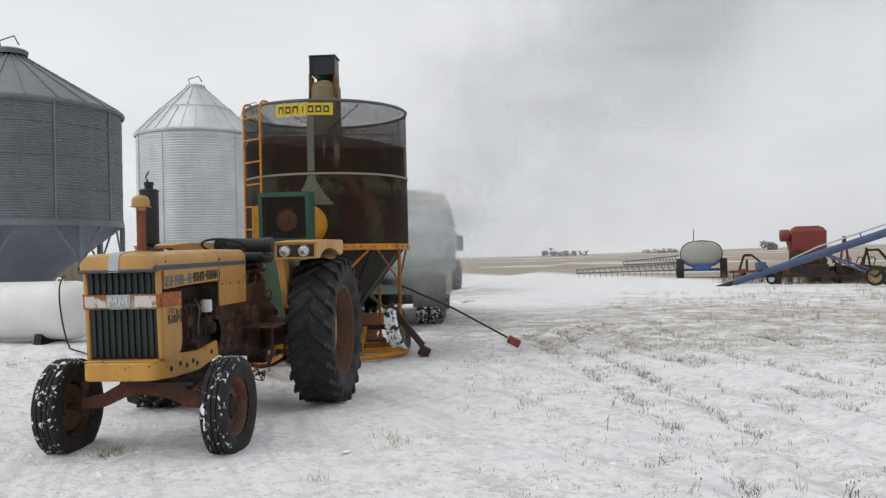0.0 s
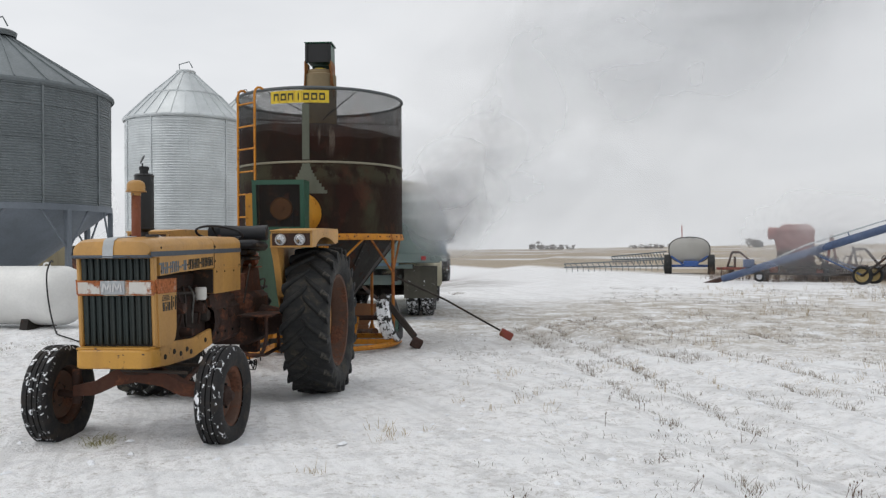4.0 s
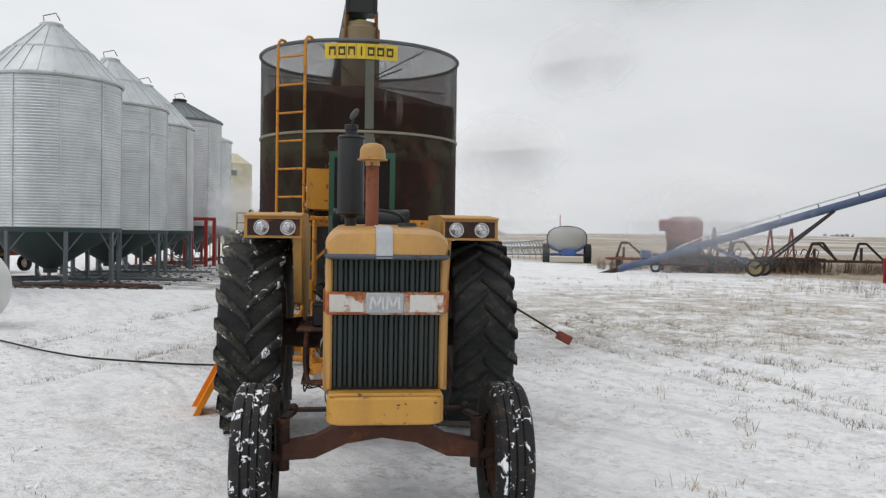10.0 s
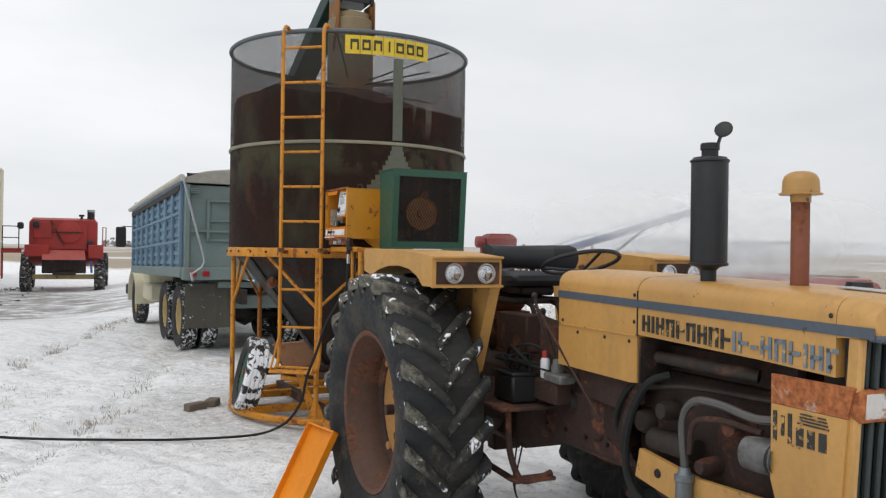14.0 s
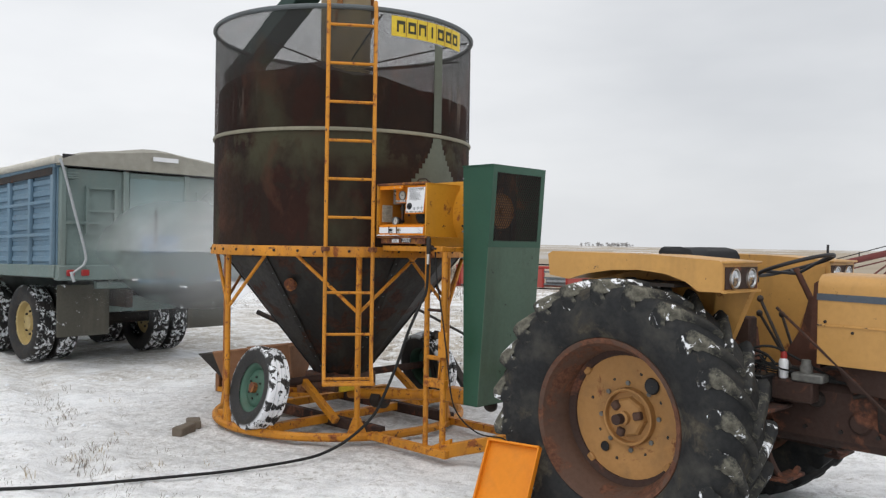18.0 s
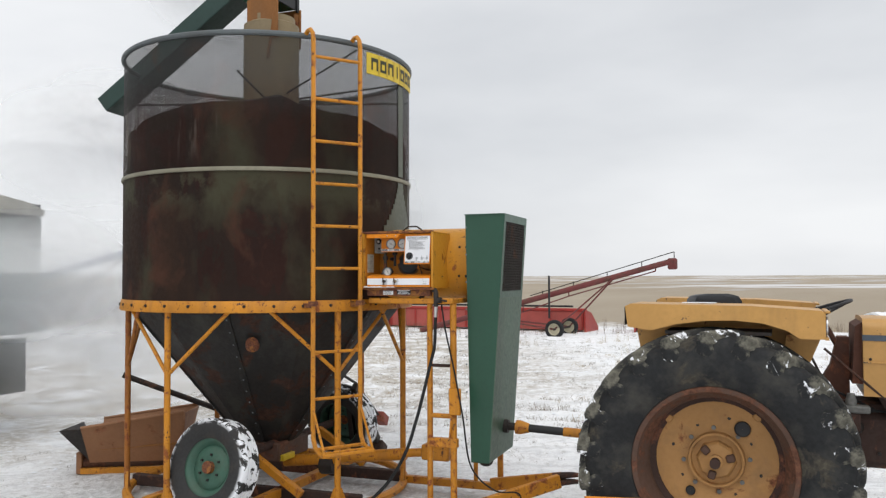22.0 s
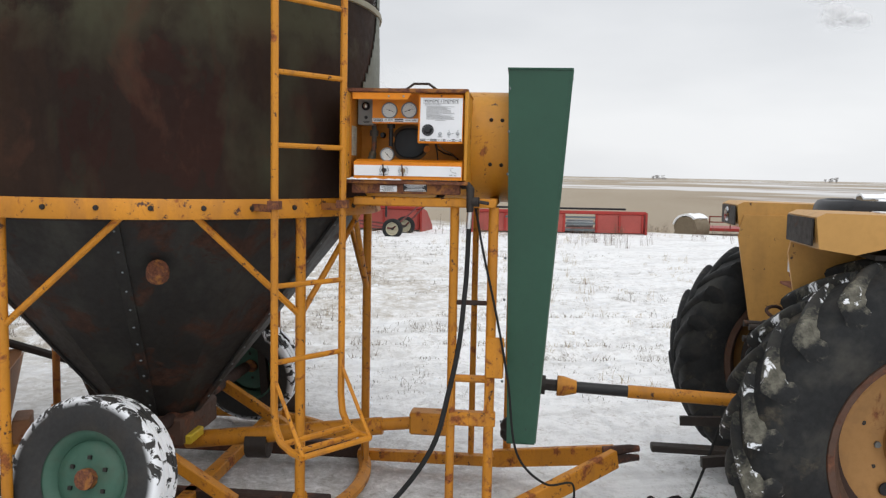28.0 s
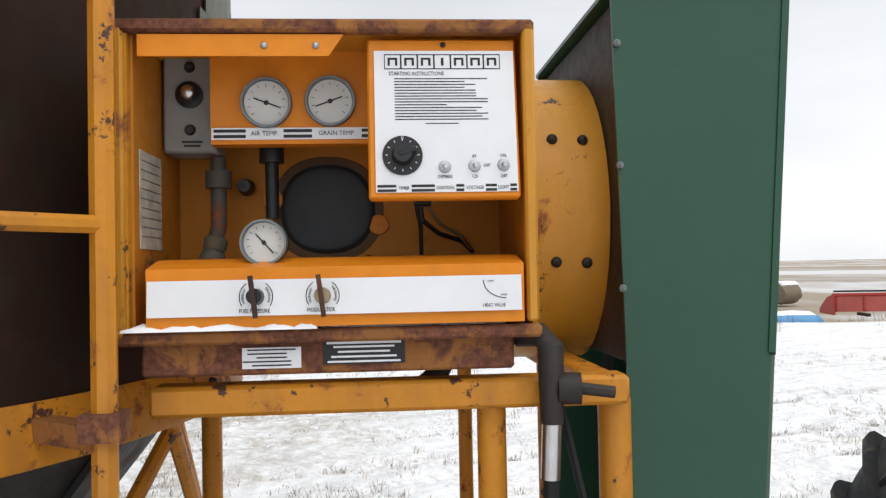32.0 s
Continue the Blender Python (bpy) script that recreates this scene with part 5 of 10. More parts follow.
for text, x in (("TIMER", -0.058), ("IGNITION", -0.003), ("VOLTAGE", 0.0365), ("LIGHT", 0.075)):
    words("lettering", text, 0.0066, U @ Matrix.Translation((x, -0.0925, 0)), M_ink, panel, 0.8)

# The lower valve panel.
LP = face(-0.617, -1.452, 1.7545, -4)
vp = part("valve_panel", G().prism([(-0.62, 1.716), (-0.62, 1.794), (-0.56, 1.806), (-0.50, 1.808), (-0.50, 1.716)], -1.70, -1.206, "y"), M_boxin, box, "orange sloping valve panel", smooth=0)
part("enamel_strip", G().box((0, 0, 0.006), (0.488, 0.047, 0.002), m=LP), M_label, vp, "white printed strip")
for x, text in ((-0.105, "FUEL PRESSURE"), (-0.019, "MODULATOR")):
    c = LP @ Matrix.Translation((x, 0.001, 0.0074))
    kn = part("valve_knob", G().lathe([(0.0005, 0.02), (0.010, 0.02), (0.011, 0.0)], 16, c), M_blackpaint if x < -0.05 else M_copper, vp, "valve stem with a steel T-handle")
    part("t_handle", G().bar((-0.004, 0.026, 0.024), (0.003, -0.028, 0.024), 0.006, 0.006, m=c), M_rust, kn)
    words("lettering", text, 0.0075, c @ Matrix.Translation((-0.002, -0.0185, 0)), M_ink, vp, 0.78)
    for s in (-1, 1):
        arc_pts = [(0.0215 * math.cos(radians(90 - s * (35 + 11 * i))), 0.0215 * math.sin(radians(90 - s * (35 + 11 * i))), 0.0) for i in range(9)]
        part("arrow_arc", G().tube(arc_pts, 0.0006, 5, m=c), M_ink, vp)
        for i, ch in enumerate("INCREASE" if s < 0 else "DECREASE"):
            a = 90 + 118 - i * 8.5 if s < 0 else 90 - 52 - i * 8.5
            words("lettering", ch, 0.0042, c @ pose(0, 0, 0, 0, 0, a - 90) @ Matrix.Translation((0, 0.0172, 0)), M_ink, vp)
hv = LP @ Matrix.Translation((0.207, 0.0, 0.0072))
words("lettering", "HEAT VALVE", 0.0068, hv @ Matrix.Translation((0.0, -0.0165, 0)), M_ink, vp, 0.8)
words("lettering", "LOW", 0.0036, hv @ Matrix.Translation((-0.004, 0.0155, 0)), M_ink, vp)
words("lettering", "HIGH", 0.0036, hv @ Matrix.Translation((0.013, -0.003, 0)), M_ink, vp)
part("scale_arc", G().tube([(-0.014 + 0.030 * (1 - math.cos(radians(9 * i))), 0.017 - 0.024 * math.sin(radians(9 * i)), 0) for i in range(11)], 0.0006, 5, m=hv), M_ink, vp)

# Underneath: a channel with two maker's plates, valve, hose and elbow.
ch = part("base_channel", G().box((-0.565, -1.44, 1.673), (0.05, 0.50, 0.046), bev=0.004), M_edge_rust, box, "rusty yellow base channel")
part("rating_plate", G().box((-0.592, -1.362, 1.673), (0.0015, 0.078, 0.028)), M_label, ch, "cream rating plate with small print")
for i in range(5):
    part("printed_line", G().box((-0.5932, -1.362 + (i % 2) * 0.006, 1.684 - i * 0.0052), (0.0006, 0.064 - (i % 3) * 0.012, 0.0018)), M_ink, ch)
part("dealer_plate", G().box((-0.592, -1.485, 1.679), (0.0015, 0.110, 0.034)), M_ink, ch, "black dealer plate with white print")
for i in range(5):
    part("printed_line", G().box((-0.5932, -1.485, 1.692 - i * 0.0066), (0.0006, (0.10, 0.082, 0.07, 0.088, 0.098)[i], 0.0055 if i == 0 else 0.0026)), M_label, ch)
part("paper_notice", G().box((-0.52, -1.1868, 1.89), (0.11, 0.001, 0.135)), M_paper, box, "yellowed paper notice")
for i in range(9):
    part("printed_line", G().box((-0.52, -1.1876, 1.944 - i * 0.013), (0.095, 0.0005, 0.0014)), M_galvold, box)
part("drain_elbow", G().tube([(-0.50, -1.60, 1.655), (-0.51, -1.585, 1.63), (-0.52, -1.565, 1.615)], 0.017, 10).tube([(-0.52, -1.567, 1.617), (-0.525, -1.556, 1.608)], 0.010, 6), M_grime, box)
r = random.Random(41)
for y, w in ((-1.20, 0.05), (-1.25, 0.06), (-1.31, 0.07), (-1.37, 0.05), (-1.41, 0.03)):
    part("snow_crust", G().loft([[(-0.612 + 0.016 * math.cos(radians(a)), y - w / 2 + w * i / 4, 1.712 + (0.004 + 0.006 * math.sin(math.pi * i / 4)) * r.uniform(0.6, 1.2) * math.sin(radians(a)) + 0.001) for a in range(0, 181, 45)] for i in range(5)]), M_snowcap, box, "thin crust of blown snow")
vx, vy = -0.60, -1.738
part("gas_valve", G().tube([(-0.56, -1.70, 1.690), (-0.59, -1.725, 1.695), (vx, vy, 1.68), (vx, vy, 1.575)], [0.014, 0.017, 0.019, 0.016], 12).tube([(vx, vy - 0.01, 1.622), (vx - 0.005, vy - 0.04, 1.622)], 0.022, 12).tube([(vx - 0.005, vy - 0.04, 1.622), (vx - 0.01, vy - 0.085, 1.616)], 0.0085, 8), M_grime, box, "black gas valve with a lever handle")
part("hose_ferrule", G().tube([(vx, vy, 1.585), (vx, vy + 0.004, 1.50)], 0.0135, 10), M_chrome, box)

# ---- hoses and loose things round the dryer ----
def on_dryer(x, y, z):
    return tuple(DRYER @ Vector((x, y, z)))


def curve_pts(ctrl, n=10):
    """A smooth path through points."""
    p = [Vector(q) for q in ctrl]
    p = [p[0] * 2 - p[1], *p, p[-1] * 2 - p[-2]]
    out = []
    for a, b, c, d in zip(p, p[1:], p[2:], p[3:]):
        for i in range(n):
            t = i / n
            out.append(0.5 * (2 * b + (c - a) * t + (2 * a - 5 * b + 4 * c - d) * t * t + (3 * b - a - 3 * c + d) * t ** 3))
    return out + [p[-2]]


hose_path = curve_pts([on_dryer(-0.60, -1.735, 1.51), on_dryer(-0.61, -1.73, 1.30), (-1.54, 8.42, 1.20), (-1.65, 8.42, 1.0), (-1.71, 8.45, 0.80), (-1.78, 8.50, 0.58), (-1.80, 8.64, 0.36), (-1.88, 8.84, 0.16), (-2.04, 8.93, 0.06), (-2.25, 8.94, 0.035), (-2.61, 8.97, 0.03), (-3.0, 9.04, 0.03), (-3.97, 9.38, 0.03), (-4.70, 9.90, 0.03), (-5.40, 10.55, 0.03), (-5.88, 11.0, 0.03), (-6.15, 11.33, 0.03)])
solid("gas_hose", G().tube(hose_path, 0.0115, 8), M_hose, Matrix(), "black rubber gas hose snaking over the snow", "hose")
solid("control_cable", G().tube(curve_pts([on_dryer(-0.55, -1.76, 1.60), on_dryer(-0.57, -1.80, 1.40), on_dryer(-0.575, -1.87, 1.10), on_dryer(-0.58, -1.93, 0.80), on_dryer(-0.55, -1.98, 0.45), on_dryer(-0.45, -2.12, 0.27), on_dryer(-0.30, -2.26, 0.22), on_dryer(-0.28, -2.27, 0.08)]), 0.006, 6), M_hose, Matrix(), "thin black cable hanging from the control box", "cable")
g = G()
g.box((0, 0, 0), (0.34, 0.62, 0.012), bev=0.004).box((0, 0.305, 0.02), (0.34, 0.012, 0.04)).box((0.165, 0, 0.02), (0.010, 0.62, 0.04)).box((-0.165, 0, 0.02), (0.010, 0.62, 0.04))
m_lid = Matrix.Translation((-2.06, 6.975, 0.21)) @ pose(0, 0, 0, 0, 0, -73) @ pose(0, 0, 0, 62, 0, 0)
solid("loose_cover_panel", g, M_boxin, m_lid, "bright orange steel cover leaning on the rear tyre", "cover")
solid("timber_block", G().box((0, 0, 0.04), (0.22, 0.10, 0.08), bev=0.01), M_wood, pose(-2.55, 10.35, 0.0, 0, 0, 35), "weathered timber block on the ground", "timber")
solid("timber_block", G().box((0, 0, 0.04), (0.20, 0.12, 0.07), bev=0.01), M_wood, pose(-2.38, 10.55, 0.0, 0, 0, 70), "weathered timber block on the ground", "timber")

# ---- the tractor: x to its right, y ahead, z up, from the ground under the rear axle ----
TRACTOR = pose(-0.750, 6.554, -0.05, 0, 0, 184.4)
tractor = thing("tractor", TRACTOR, "old yellow farm tractor with rusty frame, parked in snow", "tractor")
T = lambda name, g, mat, label="", parent=None, smooth=40, at=None: part(name, g, mat, parent or tractor, label, smooth, at)

# Rear wheels: bias-ply tyres with chevron lugs, rusty rims and dished yellow discs.
R_CARC, R_LUG = 0.748, 0.795
side_prof = [(0.455, 0.165), (0.475, 0.19), (0.56, 0.222), (0.64, 0.226), (0.70, 0.214), (0.738, 0.188), (0.757, 0.12), (0.762, 0.0)]
carcass_r, carcass_l = [G().lathe([(r - cut * max(0.0, (r - 0.56) / 0.2), -h) for r, h in side_prof] + [(r - cut * max(0.0, (r - 0.56) / 0.2), h) for r, h in side_prof[-2::-1]], 64).mesh("carcass") for cut in (0.0, 0.045)]


def lug_mesh(sign, worn=0.0, base_r=R_CARC):
    """One chevron lug about z: from the tread's middle out over the shoulder, its edges worn round."""
    rings = []
    for i in range(12):
        t = i / 11
        z = -0.015 + 0.242 * min(1.0, t / 0.82)
        ang = 0.30 * min(1.0, t / 0.82) ** 0.92
        base = base_r - 0.012 - 0.030 * max(0, t - 0.55) / 0.3
        top = R_LUG - worn - 0.016 * t * t - 0.010 * max(0.0, 0.15 - t) / 0.15
        half = 0.030 + 0.010 * t
        if t > 0.83:
            # The tail runs down the sidewall and thins out.
            u = (t - 0.83) / 0.17
            half *= 1.0 + 0.35 * math.sin(math.pi * u)
            r, out = 0.704 - worn * 0.6 - 0.088 * u, 0.242 - 0.022 * u
            edge = ((r - 0.004, -half * 1.25, 0.212), (r, -half * 0.95, out - 0.010), (r + 0.002, -half * 0.5, out), (r + 0.002, half * 0.5, out), (r, half * 0.95, out - 0.010), (r - 0.004, half * 1.25, 0.212))
        else:
            edge = ((base, -half * 1.3, z), (top - 0.011, -half * 0.95, z), (top, -half * 0.5, z), (top, half * 0.5, z), (top - 0.011, half * 0.95, z), (base, half * 1.3, z))
        ring = []
        for r, da, zz in edge:
            a = ang + da / R_LUG
            ring.append((r * math.cos(a), r * math.sin(a), sign * zz))
        rings.append(ring)
    return G().loft(rings).mesh("lug", 50)


lug_r, lug_l = (lug_mesh(1), lug_mesh(1, 0.056, 0.715)), (lug_mesh(-1), lug_mesh(-1, 0.056, 0.715))
N_LUG = 22
rear_rim = G().lathe([(0.462, -0.185), (0.468, -0.172), (0.445, -0.165), (0.44, -0.14), (0.425, -0.10), (0.40, -0.05), (0.40, 0.05), (0.425, 0.10), (0.44, 0.14), (0.445, 0.165), (0.468, 0.172), (0.462, 0.185), (0.435, 0.178),
                      (0.415, 0.12), (0.388, 0.07), (0.382, 0.02), (0.388, -0.07), (0.43, -0.178)], 48, close=True).mesh("rim")
g = G()
# The disc's two large round hand holes are flat black discs standing for shade.
disc_prof = [(0.385, 0.035), (0.372, 0.050), (0.33, 0.055), (0.24, 0.030), (0.17, 0.022), (0.10, 0.030), (0.001, 0.030)]
disc_me = G().lathe(disc_prof, 40).lathe([(0.385, 0.023), (0.33, 0.043), (0.24, 0.018), (0.001, 0.018)], 40).mesh("disc")
hub_me = G().lathe([(0.001, 0.085), (0.040, 0.083), (0.060, 0.078), (0.100, 0.070), (0.112, 0.058), (0.118, 0.030)], 8).lathe([(0.040, 0.080), (0.042, 0.115), (0.030, 0.122), (0.001, 0.122)], 18).mesh("hub", 25)
for x, turn, lug_mat in ((0.855, 90, M_tyresnow), (-0.825, -90, M_tyre)):
    wheel = T("rear_wheel", (carcass_r, carcass_l)[lug_mat == M_tyre], M_tyredust, "large weathered black tyre with chevron lugs and clinging snow", at=pose(x, 0.0 if turn > 0 else -0.05, 0.738, 0, turn, 0) @ pose(0, 0, 0, 0, 0, 84))
    for i in range(N_LUG):
        T("lug", lug_r[lug_mat == M_tyre], lug_mat, "", wheel, at=pose(0, 0, 0, 0, 0, i * 360 / N_LUG))
        T("lug", lug_l[lug_mat == M_tyre], lug_mat, "", wheel, at=pose(0, 0, 0, 0, 0, (i + 0.5) * 360 / N_LUG))
    T("rim", rear_rim if turn > 0 else rear_rim.copy(), M_rimrust if turn > 0 else M_rim, "rusty brown rim" if turn > 0 else "worn yellow rim", wheel)
    T("brake_plate", G().lathe([(0.001, -0.16), (0.30, -0.16), (0.36, -0.14), (0.36, -0.13)], 36), M_grime, "grimy inner wheel plate", wheel)
    deep = pose(0, 0, -0.095 if turn > 0 else -0.03)
    if turn > 0:
        T("rim_step", G().lathe([(0.392, 0.0), (0.384, -0.008), (0.366, -0.022), (0.352, -0.030), (0.348, -0.048)], 48), M_rust, "dark rusty step inside the rim", wheel)
    T("disc", disc_me, M_rim, "faded yellow wheel disc", wheel, at=deep)
    hub = T("hub", hub_me, M_rim, "rust-stained cast hub", wheel, at=deep)
    T("hub_ring", G().lathe([(0.142, 0.024), (0.146, 0.058), (0.152, 0.062), (0.160, 0.060), (0.166, 0.024)], 40), M_rim, "raised yellow cup ring", hub)
    for q in (20, 140, 260):
        T("clamp_block", G().box((0.085 * math.cos(radians(q)), 0.085 * math.sin(radians(q)), 0.075), (0.05, 0.045, 0.045), (0, 0, q), 0.008), M_rimrust, "", hub)
    T("axle_end", G().tube([(0, 0, 0.02), (0, 0, 0.075)], 0.030, 12), M_rust, "", wheel)
    for i in range(8):
        a = radians(i * 45 + 10)
        T("wheel_bolt", G().tube([(0.190 * math.cos(a), 0.190 * math.sin(a), -0.075), (0.190 * math.cos(a), 0.190 * math.sin(a), -0.058)], 0.014, 6), M_alloy, "", wheel)
        r = (0.226, 0.262)[i % 2]
        T("bolt_hole", G().lathe([(0.001, 0.003), (0.009, 0.003), (0.011, 0.0)], 12, Matrix.Translation((r * math.cos(a + 0.42), r * math.sin(a + 0.42), -0.069 + (r - 0.226) * 0.25))), M_ink, "", wheel)
        if i % 2:
            T("rim_lug", G().box((0.362 * math.cos(a), 0.362 * math.sin(a), -0.035), (0.05, 0.05, 0.03), (0, 0, math.degrees(a)), 0.006), M_rim, "", wheel)
    for a in (58, 238):
        c = (0.245 * math.cos(radians(a)), 0.245 * math.sin(radians(a)), -0.049)
        q = 1.0 if a == 58 else 0.62
        T("hand_hole", G().lathe([(0.001, 0.002), (0.038 * q, 0.002), (0.043 * q, 0.006), (0.047 * q, 0.0)], 24, Matrix.Translation(c)), M_ink, "", wheel)

# Front wheels: ribbed tyres caked with snow.
ftyre, frim = implement_tyre(0.372, 0.195, 0.222, 48, 4), disc_rim(0.222, 0.16, -0.015)
for x, turn in ((0.635, 90), (-0.645, -90)):
    wheel = T("front_wheel", G().lathe([(0.001, 0.075), (0.03, 0.07), (0.045, 0.045), (0.07, 0.03), (0.08, 0.0)], 18), M_rust, "rusty front hub", at=pose(x, 2.255, 0.368, 0, turn, 0))
    T("tyre", ftyre, M_tyresnowy, "ribbed front tyre caked with snow", wheel)
    T("rim", frim, M_rimrust, "rusty pressed front rim", wheel)
    for i in range(6):
        T("wheel_nut", G().tube([(0.085 * math.cos(i * 1.047), 0.085 * math.sin(i * 1.047), 0.0), (0.085 * math.cos(i * 1.047), 0.085 * math.sin(i * 1.047), 0.025)], 0.009, 6), M_bolt, "", wheel)
T("front_axle", G().loft([[(x, 2.255 + y, z + dz) for y, dz in ((-0.055, -h), (0.055, -h), (0.055, h), (-0.055, h))] for x, z, h in ((-0.50, 0.40, 0.04), (-0.34, 0.42, 0.05), (-0.18, 0.50, 0.058), (0.0, 0.535, 0.065), (0.18, 0.50, 0.058), (0.34, 0.42, 0.05), (0.50, 0.40, 0.04))]), M_axle, "rust-brown arched front axle")
for s in (-1, 1):
    T("spindle", G().tube([(s * 0.50, 2.255, 0.30), (s * 0.50, 2.255, 0.56)], 0.033, 12).tube([(s * 0.50, 2.255, 0.36), (s * 0.64, 2.255, 0.378)], 0.028, 10), M_rust)
    T("steering_arm", G().bar((s * 0.50, 2.255, 0.56), (s * 0.46, 2.08, 0.56), 0.035, 0.022).ball((s * 0.46, 2.08, 0.58), 0.026, 10, 6), M_grime)
T("tie_rod", G().tube([(-0.46, 2.08, 0.57), (0.46, 2.08, 0.57)], 0.014, 8), M_grime)
T("drag_link", G().tube([(-0.44, 2.42, 0.56), (0.10, 2.36, 0.57)], 0.013, 8), M_grime)
T("radius_rod", G().tube([(0.30, 2.27, 0.42), (0.10, 1.2, 0.50)], 0.02, 8).tube([(-0.30, 2.27, 0.42), (-0.10, 1.2, 0.50)], 0.02, 8), M_rust)
T("axle_pivot", G().box((0, 2.255, 0.60), (0.20, 0.22, 0.14), bev=0.02), M_rust)

# Nose: corrugated grille, worn band with badge, side covers, bumper.
H2 = 0.288
g = G()
for z0, z1, dy in ((0.785, 1.135, 0.0), (1.238, 1.405, 0.03)):
    n = 21
    for i in range(n):
        x0 = -0.252 + 0.504 * i / n
        d = 0.016 if i % 2 else 0.0
        g.box((x0 + 0.012, 2.595 + dy + d, (z0 + z1) / 2), (0.0215, 0.022, z1 - z0), (-3.5, 0, 0), 0.005)
T("grille", g, M_grille, "dark green fluted grille")
# Black sheet behind the flutes stands in for shade in their gaps.
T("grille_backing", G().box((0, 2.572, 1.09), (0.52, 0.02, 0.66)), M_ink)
for s in (-1, 1):
    T("nose_post", G().box((s * 0.270, 2.60, 1.09), (0.034, 0.055, 0.64), (-3.5, 0, 0), 0.01), M_hood, "yellow grille side post")
    T("side_cover", G().prism([(2.285, 1.14), (2.285, 0.87), (2.31, 0.80), (2.36, 0.765), (2.575, 0.765), (2.605, 1.14)], s * 0.288 - 0.008, s * 0.288 + 0.008, "x"), M_hood, "yellow lower side cover")
    T("band_side", G().prism([(2.285, 1.142), (2.605, 1.142), (2.63, 1.245), (2.285, 1.245)], s * 0.290 - 0.007, s * 0.290 + 0.007, "x"), M_bandrust, "rusted side band")
T("nose_band", G().box((0, 2.625, 1.187), (0.575, 0.05, 0.108), (-4, 0, 0), 0.012), M_bandrust, "chipped white band over rust")
for s in (-1, 1):
    T("reflector_patch", G().box((s * 0.188, 2.6505, 1.187), (0.16, 0.005, 0.082), (-4, 0, 0), 0.002), M_bandwhite, "worn white reflector paint")
badge = T("badge", G().box((0.009, 2.655, 1.190), (0.178, 0.014, 0.098), (-4, 0, 0), 0.004), M_alu, "scuffed aluminium badge plate")
for c in (-0.038, 0.038):
    for x0, x1, z0, z1 in ((-0.030, -0.024, -0.03, 0.03), (0.030, 0.024, -0.03, 0.03), (-0.022, 0.0, 0.03, -0.015), (0.022, 0.0, 0.03, -0.015)):
        T("badge_bar", G().bar((0.009 + c + x0, 2.664, 1.190 + z0), (0.009 + c + x1, 2.664, 1.190 + z1), 0.010, 0.012), M_chrome, "", badge)
def bumper_ring(z, inset):
    """A rounded outline of the front casting, seen from above."""
    w, y1, r = 0.276 - inset, 2.708 - inset, 0.075
    ring = [(-w, 2.52, z)]
    for cx, a0 in ((-w + r, 180), (w - r, 90)):
        ring += [(cx + r * math.cos(radians(a0 - i * 15)), y1 - r + r * math.sin(radians(a0 - i * 15)), z) for i in range(7)]
    return ring + [(w, 2.52, z)]


M_bumper = paint("bumper_yellow", (0.58, 0.305, 0.055), 0.4, rust=0.17, dirt=0.4, dirt_color=(0.25, 0.12, 0.04), chip=0.2, chip_color=(0.07, 0.04, 0.03), scale=1.4, spec=0.45)
T("bumper", G().loft([bumper_ring(0.625, 0.008), bumper_ring(0.634, 0.0), bumper_ring(0.744, 0.0), bumper_ring(0.755, 0.01)]).box((0, 2.60, 0.762), (0.53, 0.17, 0.016), bev=0.004), M_bumper, "yellow cast front bumper with worn paint")
for s in (-1, 1):
    T("frame_rail", G().prism([(2.62, 0.62), (2.62, 0.77), (2.30, 0.77), (1.85, 0.75), (1.47, 0.79), (1.44, 0.66), (1.85, 0.60), (2.30, 0.60)], s * 0.235 - 0.012, s * 0.235 + 0.012, "x"), M_tractor, "yellow frame rail with bolt holes")
    for y, z in ((2.48, 0.70), (2.38, 0.67), (2.22, 0.69), (2.10, 0.66), (1.98, 0.68), (1.90, 0.65), (1.60, 0.71)):
        T("rail_bolt", G().lathe([(0.001, 0.006), (0.018, 0.006), (0.021, 0.0)], 14, pose(s * 0.248, y, z, 0, s * 90, 0)), M_bolt)

# Hood: a long rounded cover with a slate stripe and a deeper rear section.
def hood_ring(y, top, side, w, n=6):
    pts = [(-w, y, side)]
    for i in range(n + 1):
        a = radians(180 - 90 * i / n)
        pts.append((-w + 0.07 + 0.07 * math.cos(a), y, top - 0.055 + 0.055 * math.sin(a) - 0.012 + 0.012 * i / n))
    pts.append((0, y, top + 0.008))
    for i in range(n + 1):
        a = radians(90 - 90 * i / n)
        pts.append((w - 0.07 + 0.07 * math.cos(a), y, top - 0.055 + 0.055 * math.sin(a) - 0.012 * i / n))
    pts.append((w, y, side))
    return pts


T("hood", G().loft([hood_ring(1.50, 1.560, 1.305, H2), hood_ring(2.20, 1.548, 1.285, H2), hood_ring(2.55, 1.535, 1.268, H2)]), M_hood, "faded yellow hood with chipped edges")
T("hood_nose", G().loft([hood_ring(2.554, 1.535, 1.40, H2 + 0.002), hood_ring(2.64, 1.528, 1.405, H2), hood_ring(2.685, 1.510, 1.410, H2 - 0.006), hood_ring(2.705, 1.46, 1.415, H2 - 0.02)]), M_hood, "yellow rounded hood nose")
T("nose_lip", G().box((0, 2.688, 1.408), (0.575, 0.05, 0.022), bev=0.008), M_stripe, "dark chipped lip over the grille")
